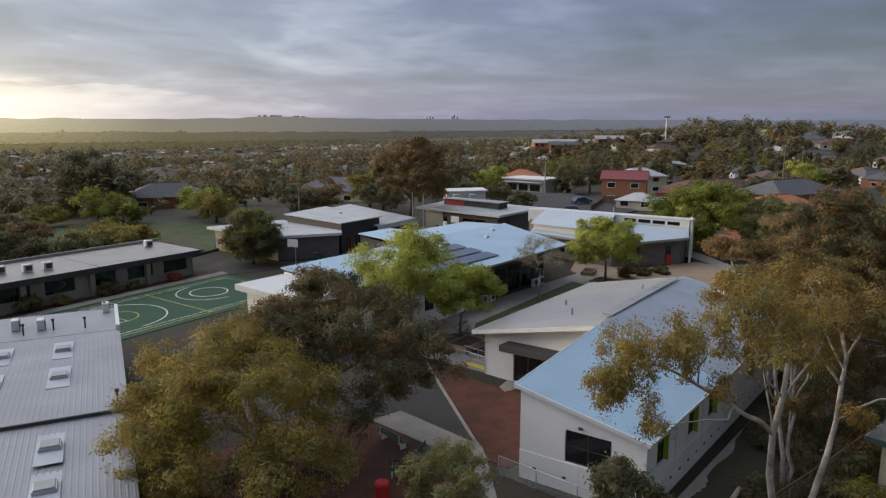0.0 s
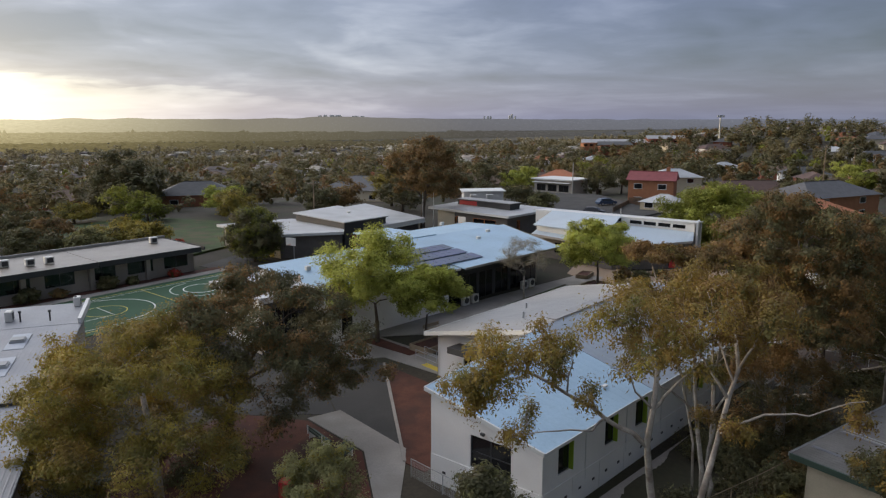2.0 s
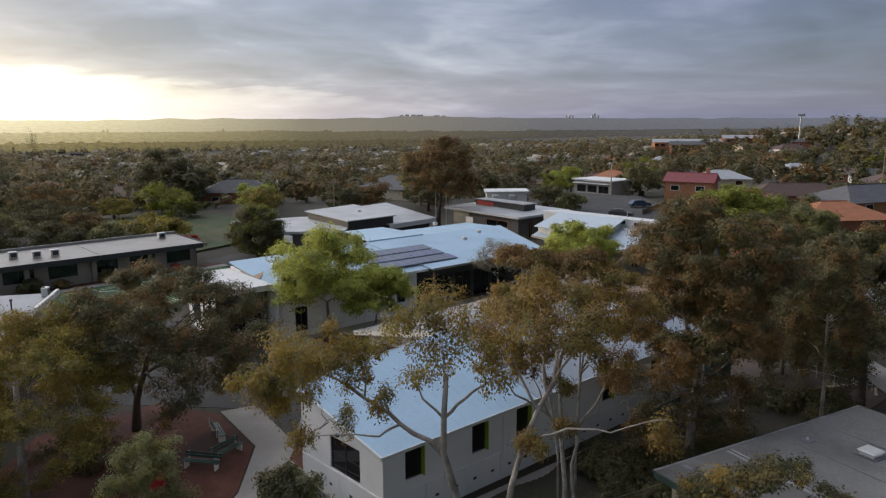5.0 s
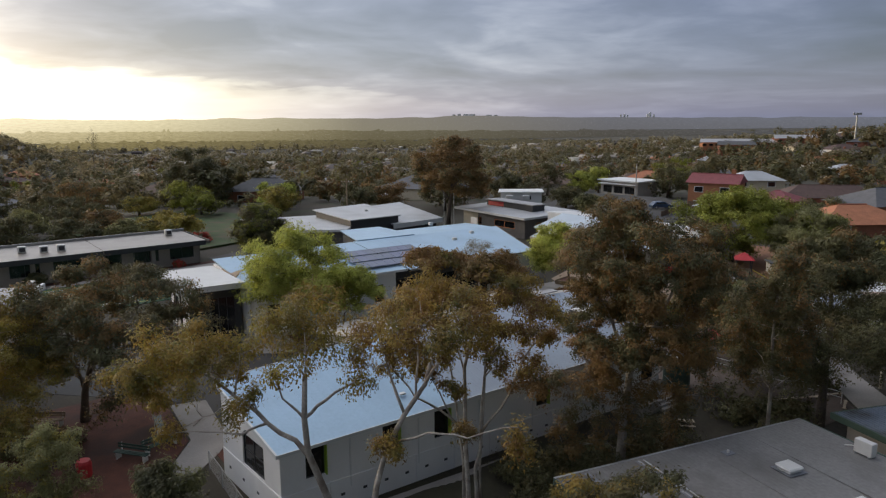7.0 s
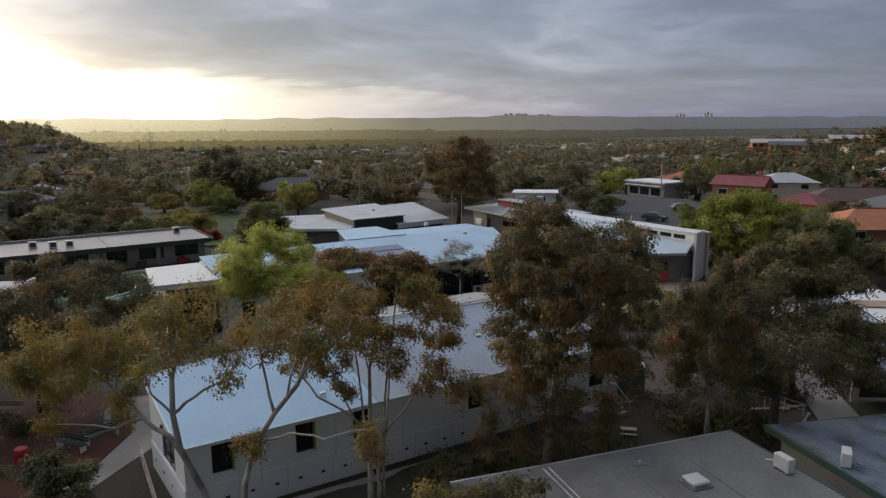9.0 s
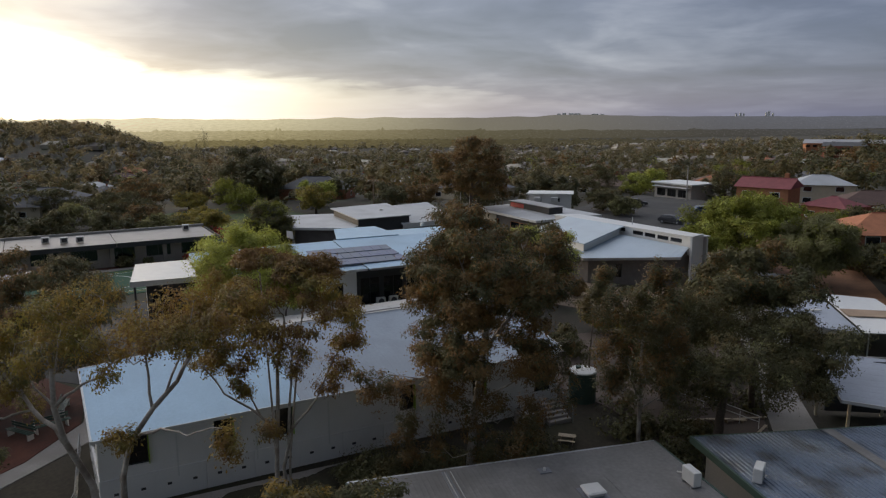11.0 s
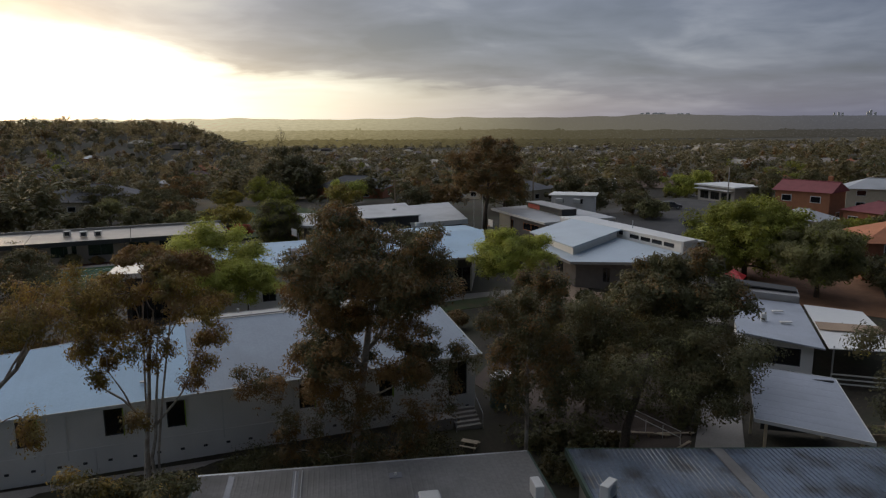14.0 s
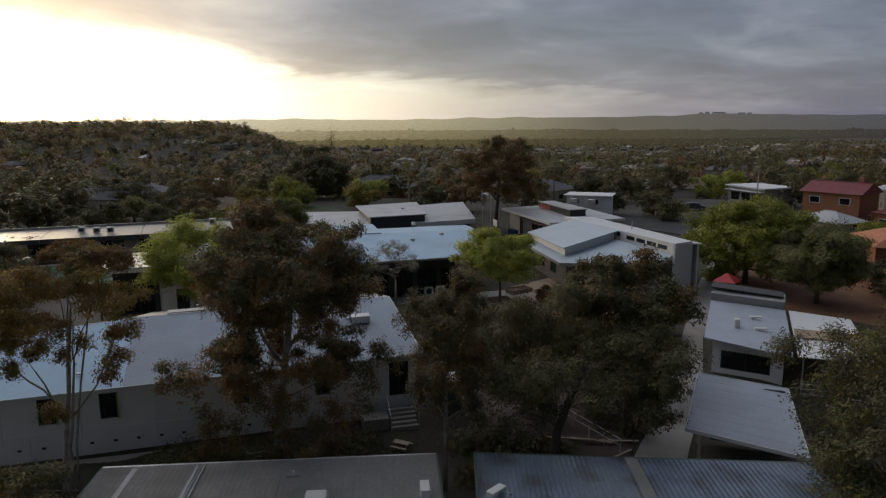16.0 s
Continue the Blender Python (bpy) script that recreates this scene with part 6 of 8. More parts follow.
tree("yard_gum", "spreading dark gum with twisting trunk in a bark bed", (-8.6, 38.2, G(-8.6, 38.2)), [(-8.4, 38.3, 0.6), (-7.8, 38.4, 2.4), (-7.2, 38.6, 4.4)],
     airy(crown((-6.8, 38.6, 5.8), 6.2, 3.4, 32, 21, 0.29, -0.45), 123, 3, 0.7) + airy([(-1.4, 39.6, 4.2, 1.6, 0.8), (-0.2, 40.2, 3.0, 1.3, 0.7), (-2.4, 38.4, 3.0, 1.4, 0.7), (-4.6, 37.4, 2.2, 1.5, 0.9), (-10.8, 39.6, 2.6, 1.5, 0.9), (-3.4, 38.8, 2.4, 1.6, 1.0), (-2.4, 40.2, 1.8, 1.5, 0.9), (-5.4, 36.2, 1.4, 1.6, 1.0), (-4.0, 40.6, 3.6, 1.6, 0.9)], 124, 3, 0.6), ["leaf_dark", "leaf_brown"], 0.26, 21, twigs=12, per=52, size=0.2, spread=0.30, second=0.34,
     extra=[((-8.4, 38.3, 0.7), (-9.8, 38.7, 2.6), (-11.6, 39.4, 4.6), 0.13), ((-8.0, 38.4, 1.8), (-5.8, 38.0, 3.4), (-3.2, 38.8, 4.4), (-1.2, 39.6, 4.4), 0.12), ((-7.6, 38.4, 3.0), (-6.4, 39.6, 5.0), (-4.6, 40.4, 6.4), 0.09), ((-9.8, 38.7, 2.6), (-9.2, 37.2, 4.4), (-9.6, 36.4, 6.0), 0.07)])
tree("path_shrub", "bushy grey-green shrub beside the path", (0.2, 27.0, G(0.2, 27.0)), [(0.2, 27.0, 0.4), (0.2, 27.0, 1.6)],
     airy(crown((0.2, 27.0, 2.4), 2.1, 2.7, 16, 22, 0.40, -0.9), 125, 3, 0.5), ["leaf_grey", "leaf_olive"], 0.1, 22, twigs=12, per=60, size=0.14, spread=0.24, droop=0.8)
tree("wall_shrub", "dense dark rounded shrub by the white wall", (8.3, 26.2, G(8.3, 26.2)), [(8.3, 26.2, -0.6), (8.3, 26.2, 1.4)],
     crown((8.3, 26.2, 2.4), 1.7, 2.0, 18, 23, 0.42, -0.9), ["leaf_dark", "leaf_grey"], 0.1, 23, twigs=16, per=80, size=0.2, spread=0.28)
tree("spring_tree", "broad lime-green tree in fresh spring leaf", (-3.6, 57.4, plane(-3.6, 57.4)), [(-3.6, 57.4, 0.6), (-3.8, 57.6, 2.2)],
     airy(crown((-4.0, 57.8, 4.9), 4.8, 4.1, 40, 24, 0.28, -0.7), 126, 3, 0.9, 0.2), ["leaf_lime", "leaf_green"], 0.2, 24, twigs=13, per=26, size=0.25, spread=0.36, droop=0.2, second=0.18)
tree("small_spring_tree", "small lime-green tree with open branching", (0.6, 57.6, plane(0.6, 57.6)), [(0.6, 57.6, 0.2), (0.7, 57.6, 1.4)],
     crown((0.8, 57.2, 3.4), 3.5, 2.7, 40, 25, 0.30, -0.6), ["leaf_lime", "leaf_green"], 0.13, 25, twigs=15, per=42, size=0.24, spread=0.30, droop=0.2, second=0.3)
tree("budding_tree", "bare grey tree with pale opening buds", (8.8, 72.2, plane(8.8, 72.2)), [(8.8, 72.2, 0.6), (8.8, 72.2, 1.8)],
     crown((8.6, 72.0, 3.7), 3.1, 2.6, 26, 26, 0.25, -0.4), ["leaf_pale"], 0.13, 26, "gum", twigs=24, per=5, size=0.11, spread=0.25, droop=0.0, twig_every=1)
tree("yard_spring_tree", "lime-green spreading tree in spring leaf", (17.0, 79.0, plane(17.0, 79.0)), [(17.0, 79.0, 0.8), (16.9, 79.0, 2.2)],
     crown((16.8, 78.8, 4.1), 4.5, 3.3, 52, 27, 0.30, -0.75), ["leaf_lime", "leaf_green"], 0.16, 27, twigs=15, per=40, size=0.26, spread=0.33, droop=0.2, second=0.25)
tree("round_tree", "dense round dark-green tree", (-26.8, 88.0, plane(-26.8, 88.0)), [(-26.8, 88.0, 0.8), (-26.8, 88.0, 2.0)],
     crown((-26.8, 88.0, 2.9), 3.6, 3.6, 50, 28, 0.36, -0.95, 0.55), ["leaf_dark", "leaf_green"], 0.2, 28, twigs=18, per=50, size=0.26, spread=0.42, droop=0.1, second=0.4)
tree("oak", "large leafy yellow-green tree beside the playground", (35.0, 101.8, plane(35, 101.8)), [(35.0, 101.8, 1.2), (34.8, 102.0, 3.0)],
     airy(crown((34.7, 102.2, 4.6), 7.2, 5.2, 52, 29, 0.27, -0.92), 129, 3, 0.85, 0.2), ["leaf_green", "leaf_lime"], 0.35, 29, twigs=11, per=28, size=0.38, spread=0.42, droop=0.2, second=0.35)
tree("grey_tree", "grey-green round-headed tree on tan bark", (43.0, 97.2, plane(43, 97.2)), [(43.0, 97.2, 1.0), (43.0, 97.2, 2.6)],
     crown((42.8, 97.6, 4.0), 4.6, 3.8, 50, 30, 0.32, -0.92), ["leaf_grey", "leaf_green"], 0.25, 30, twigs=18, per=50, size=0.34, spread=0.46, second=0.25)
tree("tall_bronze_tree", "tall bronze-leaved gum over the school roofs", (-8.9, 117.8, plane(-8.9, 117.8)), [(-8.8, 117.8, 2.5), (-8.4, 117.7, 5.2), (-8.1, 117.6, 8.6)],
     airy(crown((-8.1, 117.5, 9.6), 7.4, 6.2, 36, 31, 0.27, -0.75), 131, 3, 0.7), ["leaf_brown", "leaf_dark"], 0.38, 31, twigs=11, per=34, size=0.36, spread=0.46, second=0.3, extra=[((-8.5, 117.7, 4.4), (-11.0, 116.4, 7.6), (-12.6, 115.6, 9.8), 0.16), ((-8.2, 117.6, 6.4), (-5.6, 118.6, 9.4), (-4.0, 119.4, 11.6), 0.15)])
tree("dark_pine", "tall broad dark conifer", (-76, 139, ground(-76, 139)), [(-76, 139, 3.0), (-76, 139, 8.0)],
     crown((-76, 139, 4.4), 9.0, 8.0, 50, 32, 0.28, -0.9), ["leaf_dark", "leaf_dark"], 0.5, 32, twigs=16, per=30, size=0.6, spread=0.7)
for k, (x, y, r, h, mt) in enumerate(((16.3, 68.6, 0.9, 1.6, "leaf_brown"), (18.6, 70.2, 0.8, 1.2, "leaf_dark"))):
    z = plane(x, y)
    tree("bronze_shrub", "rounded bronze-leaved shrub tree beside the path", (x, y, z), [(x, y, z + 0.8), (x, y, z + 1.6)], crown((x, y, z + h * 0.62), r, h * 0.42, 16, 40 + k, 0.36, -0.8), [mt, "leaf_dark"], 0.05, 40 + k, twigs=10, per=40, size=0.26, spread=0.36, group="shrubs along the path")

# ---- woods and suburbs beyond the school ----


def scatter(n, seed, r0, r1, az0, az1, power=0.5):
    rng = np.random.default_rng(seed)
    out = []
    for _ in range(n):
        r = r0 + (r1 - r0) * rng.random() ** power
        a = math.radians(az0 + (az1 - az0) * rng.random())
        out.append((20 - r * math.sin(a), 30 + r * math.cos(a)))
    return out


def clear_of_school(x, y):
    inside = -60 < x < 50 and y < 100
    west = -38 < x < 14 and y < 142
    east = 0 < x < 50 and y < 122
    south = x >= 50 and y < 88
    inside = inside or west or east or south
    park = -6 < x < 42 and y < 178
    oval = -78 < x < -30 and 88 < y < 128
    return not (inside or park or oval)


HOUSES = []


def woods(name, label, spots, mat, height, leaves, size, seed, jitter=0.25):
    """Many trees far off: each a ragged cloud of leaf sprays on a short stem."""
    rng = np.random.default_rng(seed)
    cs, hs = [], []
    for x, y in spots:
        if not clear_of_school(x, y) or any(abs(x - hx) < 8 and abs(y - hy) < 8 for hx, hy in HOUSES):
            continue
        h = height * (0.55 + 0.8 * rng.random() ** 1.5)
        w = h * (0.42 + 0.26 * rng.random())
        z = ground(x, y)
        lumps = np.clip(rng.normal(size=(6, 3)), -1.4, 1.4) * np.array([w * 0.5, w * 0.5, h * 0.18]) + np.array([x, y, z + h * 0.5])
        pick = lumps[rng.integers(0, 6, leaves)]
        d = rng.normal(size=(leaves, 3))
        d /= np.linalg.norm(d, axis=1)[:, None]
        d[:, 2] = np.where((d[:, 2] < -0.3) & (rng.random(leaves) < 0.6), -d[:, 2], d[:, 2])
        pts = pick + d * (0.6 + 0.45 * rng.random(leaves))[:, None] * np.array([w * 0.36, w * 0.36, h * 0.23])
        cs.append(pts)
        hs.append(pick - np.array([0, 0, h * 0.1]))
    ob = leaf_mesh(name, np.concatenate(cs), np.concatenate(hs), 0.05, 1, size * 1.05, mat, None, rng, 0.2, 1.0, 0.95, jitter, 0.0, 3)
    return tagged(ob, label, "trees", kind="stuff")


def house(x, y, rot, w, d, wall_mat, roof_mat, h=2.8, two=False, seed=0, gable=False):
    z = ground(x, y) - 0.4
    hh = h * (1.9 if two else 1.0) + 0.4
    b = thing("house", (x, y, z), {"tileterra": "brick suburban house with a terracotta tiled roof", "tilered": "red-brick suburban house with a dark red roof", "tilegrey": "suburban house with a grey tiled hip roof", "tilebrown": "suburban house with a brown tiled hip roof", "roofn": "suburban house with a pale steel roof"}[roof_mat], "house", "houses round the school")
    m = Matrix.Translation((x, y, z)) @ Matrix.Rotation(rot, 4, "Z")

    def P(a, c, e):
        v = m @ Vector((a, c, e))
        return (v.x, v.y, v.z)

    part("wall", prism([P(-w / 2, -d / 2, hh), P(w / 2, -d / 2, hh), P(w / 2, d / 2, hh), P(-w / 2, d / 2, hh)], hh), wall_mat, b)
    e, rise = 0.5, d * 0.24
    bm = bmesh.new()
    q = [bm.verts.new(P(sx * (w / 2 + e), sy * (d / 2 + e), hh)) for sx, sy in ((-1, -1), (1, -1), (1, 1), (-1, 1))]
    k = w / 2 + 0.4 if gable else max(0.4, w / 2 - d / 2)
    r0, r1 = bm.verts.new(P(-k, 0, hh + rise)), bm.verts.new(P(k, 0, hh + rise))
    for f in ((q[0], q[1], r1, r0), (q[2], q[3], r0, r1), (q[1], q[2], r1), (q[3], q[0], r0), (q[3], q[2], q[1], q[0])):
        bm.faces.new(f)
    part("roof", bm, roof_mat, b)
    part("ridge_cap", tube([P(-k, 0, hh + rise + 0.02), P(k, 0, hh + rise + 0.02)], [0.1, 0.1], 5), roof_mat, b)
    for s, c in ((-0.28, -1), (0.25, -1)):
        for lev in ((0, 1) if two else (0,)):
            wd = part("window", box(P(s * w, c * (d / 2 + 0.02), 1.7 + lev * h), (1.8, 0.06, 1.2), rot), "trim", b)
            part("pane", box(P(s * w, c * (d / 2 + 0.05), 1.7 + lev * h), (1.6, 0.03, 1.0), rot), "glass", wd)
    for s in (-1, 1):
        wd = part("window", box(P(s * (w / 2 + 0.02), 0.5, 1.7), (0.06, 1.6, 1.2), rot), "trim", b)
        part("pane", box(P(s * (w / 2 + 0.05), 0.5, 1.7), (0.03, 1.4, 1.0), rot), "glass", wd)
    if seed % 3 == 0:
        part("chimney", box(P(k * 0.6, 0.6, hh + rise + 0.2), (0.8, 0.6, 1.5), rot, 0.04), "redbrick", b)
    HOUSES.append((x, y))
    return b


house(36.0, 157.9, -0.29, 9.4, 7, "redbrick", "tilered", h=2.9, seed=3, two=True, gable=True)
house(47, 154, -0.55, 8, 7, "redbrick", "tilered", seed=1)
house(51.2, 114.4, 0.35, 13, 9, "redbrick", "tileterra", h=2.3, two=True, seed=2)
house(63, 138, 0.6, 20, 10, "redbrick", "tilegrey", h=2.4, two=True, seed=1)
house(36.4, 146.0, -0.45, 8, 6, "cream", "roofn", h=1.9, seed=1)
house(-66, 152, 0.4, 17, 11, "redbrick", "tilegrey", seed=1)
house(-30, 165, -0.2, 18, 12, "cream", "tilegrey", seed=3)
house(-112, 112, 0.7, 16, 10, "beige", "tilegrey", seed=1)
house(-98, 96, 0.5, 14, 9, "cream", "tilegrey", seed=2)
house(45.6, 186, 0.2, 12, 8, "cream", "roofn", h=2.4, two=True, seed=2)
house(57, 162, 0.2, 20, 9, "redbrick", "tilebrown", h=3.0, seed=2)
house(-7, 208, 0.1, 20, 11, "beige", "tilebrown", seed=3)


def shop_block():
    b = building("shop_block", "low white shop building with a flat roof and dark windows", [(10.5, 183.4), (19.75, 176.3), (24.0, 182.0), (15.0, 189.0)], ground(16, 182) - 0.3, [3.0] * 4, "beige",
                 {0: [(0.8, 3.6, 0.2, 1.9), (4.2, 7.0, 0.2, 1.9), (7.6, 10.6, 0.2, 1.9)]})
    part("roof", prism([(9.6, 183.2, 3.35), (19.9, 175.2, 3.45), (25.0, 182.2, 3.5), (15.0, 190.0, 3.4)], 0.3), "trim", b)
    part("awning", prism([(9.9, 182.3, 2.45), (18.6, 175.6, 2.5), (19.6, 176.6, 2.6), (10.8, 183.4, 2.6)], 0.1), "trim", b)


shop_block()


def paling_fence(a, b, h):
    """A timber boundary fence: posts, two rails and close-set palings."""
    a, b = Vector(a), Vector(b)
    ln, d = (b - a).length, (b - a).normalized()
    rot = math.atan2(d.y, d.x)
    z = ground(a.x, a.y)
    t = thing("paling_fence", (a.x, a.y, z), "brown weathered timber paling fence beside the car park", "fence")
    bm = bmesh.new()
    n = int(ln / 0.14)
    for i in range(n):
        p = a + d * (i + 0.5) * ln / n
        add_box(bm, (p.x, p.y, z + h / 2 + 0.03 * math.sin(i * 2.4)), (0.125, 0.02, h), rot)
    part("palings", bm, "fencewood", t)
    for i in range(int(ln / 2.4) + 1):
        p = a + d * 2.4 * i
        part("post", box((p.x, p.y, z + h / 2), (0.1, 0.1, h + 0.1), rot), "fencewood", t)
    m = (a + b) / 2
    for e in (0.4, h - 0.35):
        part("rail", box((m.x, m.y + 0.06, z + e), (ln, 0.05, 0.09), rot), "fencewood", t)


paling_fence((30.6, 154.6), (40.4, 153.4), 1.8)
paling_fence((25.6, 140.2), (30.6, 154.6), 1.2)


def shade_sail(x, y):
    z = ground(x, y)
    t = thing("shade_sail", (x, y, z), "white pointed fabric canopy among dark roofs", "canopy")
    part("mast", tube([(x, y, z), (x, y, 3.1)], [0.08, 0.06], 8), "steel", t)
    bm = bmesh.new()
    foot = [bm.verts.new((x + 1.3 * math.cos(a), y + 1.3 * math.sin(a), -0.4)) for a in (0.4, 1.97, 3.54, 5.11)]
    top = bm.verts.new((x, y, 3.0))
    for i in range(4):
        bm.faces.new((foot[i], foot[(i + 1) % 4], top))
    bm.faces.new(foot[::-1])
    part("canopy", bm, "trim", t)


shade_sail(-15.6, 201.4)
HRNG = random.Random(5)
for k in range(150):
    r, a = 190 + 330 * HRNG.random() ** 0.7, math.radians(-36 + 118 * HRNG.random())
    x, y = 20 - r * math.sin(a), 30 + r * math.cos(a)
    if clear_of_school(x, y) and all(abs(x - hx) > 17 or abs(y - hy) > 13 for hx, hy in HOUSES):
        house(x, y, HRNG.choice((0.2, 0.5, -0.3, 1.4)) + HRNG.uniform(-0.15, 0.15), HRNG.uniform(12, 18), HRNG.uniform(8, 11), HRNG.choice(("redbrick", "cream", "beige", "white", "redbrick")),
              HRNG.choice(("tilegrey", "tilebrown", "tileterra", "tilegrey", "tilebrown", "roofn")), seed=k)


def far_roofs():
    """The suburb on the far slopes: small hipped roofs, too many to count."""
    rng = np.random.default_rng(77)
    vs, fs = [], []
    for _ in range(1100):
        r, a = 480 + 1500 * rng.random() ** 0.9, math.radians(-42 + 128 * rng.random())
        x, y = 20 - r * math.sin(a), 30 + r * math.cos(a)
        if r > 1450 or (a > math.radians(44) and rng.random() < 0.55):
            continue
        z, w, d, t = ground(x, y), 6 + 5 * rng.random(), 4 + 3 * rng.random(), 3.14 * rng.random()
        c, s, i = math.cos(t), math.sin(t), len(vs)
        for px, py, pz in ((-w, -d, 0), (w, -d, 0), (w, d, 0), (-w, d, 0), (-w, -d, 3.2), (w, -d, 3.2), (w, d, 3.2), (-w, d, 3.2), (-w * 0.5, 0, 5.6), (w * 0.5, 0, 5.6)):
            vs.append((x + px * c - py * s, y + px * s + py * c, z + pz))
        for f in ((0, 1, 5, 4), (1, 2, 6, 5), (2, 3, 7, 6), (3, 0, 4, 7), (4, 5, 9, 8), (6, 7, 8, 9), (5, 6, 9), (7, 4, 8)):
            fs.append(tuple(i + q for q in f))
    tagged(mesh_object("far_suburb", vs, fs, "suburb"), "distant suburban roofs among trees", "houses", kind="stuff")


far_roofs()
woods("near_woods", "mixed olive and bronze trees between suburban houses", scatter(260, 1, 120, 330, 6, 84, 0.6) + scatter(130, 21, 140, 380, -40, 6, 0.6), "woods", 8.5, 420, 0.85, 51)
woods("bronze_woods", "bronze and brown street trees among houses", scatter(95, 2, 120, 420, 6, 84, 0.6) + scatter(50, 22, 140, 420, -40, 6, 0.6), "leaf_brown", 8.0, 420, 0.85, 52)
woods("dark_woods", "dark evergreen trees among houses", scatter(190, 3, 125, 460, 6, 84, 0.6) + scatter(26, 37, 90, 150, 62, 90, 1.0) + scatter(210, 23, 140, 480, -40, 6, 0.6), "leaf_dark", 9.5, 420, 0.85, 53)
woods("green_woods", "fresh green garden trees", scatter(38, 4, 125, 400, 6, 84, 0.6) + scatter(34, 24, 140, 400, -40, 6, 0.6), "leaf_green", 6.5, 420, 0.8, 54)
woods("garden_hedges", "low garden shrubs and hedges between houses", scatter(620, 31, 118, 360, 4, 86, 0.6) + scatter(150, 35, 84, 150, 58, 92, 1.0) + scatter(260, 32, 140, 380, -40, 4, 0.6), "woods", 3.4, 150, 0.6, 63)
woods("dark_hedges", "low dark hedges and bushes between houses", scatter(420, 33, 118, 360, 4, 86, 0.6) + scatter(110, 36, 84, 150, 58, 92, 1.0) + scatter(260, 34, 140, 380, -40, 4, 0.6), "leaf_dark", 3.2, 150, 0.6, 64)
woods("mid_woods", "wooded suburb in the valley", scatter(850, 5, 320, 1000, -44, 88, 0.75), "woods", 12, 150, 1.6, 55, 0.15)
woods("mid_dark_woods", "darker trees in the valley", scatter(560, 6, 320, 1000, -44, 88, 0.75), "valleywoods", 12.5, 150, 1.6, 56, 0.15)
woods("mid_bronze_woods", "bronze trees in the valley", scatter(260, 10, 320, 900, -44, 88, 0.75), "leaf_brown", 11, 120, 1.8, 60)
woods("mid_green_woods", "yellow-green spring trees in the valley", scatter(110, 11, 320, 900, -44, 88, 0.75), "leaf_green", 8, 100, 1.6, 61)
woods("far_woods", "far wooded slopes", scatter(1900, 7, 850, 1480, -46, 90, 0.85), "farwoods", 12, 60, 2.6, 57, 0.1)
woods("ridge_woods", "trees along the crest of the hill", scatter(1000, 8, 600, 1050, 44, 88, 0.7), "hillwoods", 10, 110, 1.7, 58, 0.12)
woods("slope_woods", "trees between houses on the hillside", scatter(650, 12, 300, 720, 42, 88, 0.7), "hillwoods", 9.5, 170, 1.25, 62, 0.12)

# ---- garden and street trees round the school ----


def garden_tree(x, y, r, h, mats, seed, label, base=None, name="garden_tree"):
    z = ground(x, y) if base is None else base
    return tree(name, label, (x, y, z), [(x, y, z + h * 0.22), (x + 0.2, y, z + h * 0.42)], crown((x, y, z + h * 0.54), r, h * 0.46, 18 if r > 2.7 else 9, seed, 0.38 if r > 2.7 else 0.5, -0.85), mats, 0.05 * r + 0.05, seed,
                twigs=13, per=18 if y > 60 else 40, size=0.5 if y > 60 else 0.26, spread=0.5 if r > 2.7 else 0.3, second=0.3, droop=0.3, group="trees round the school grounds", twig_every=9 if y > 60 else 3)


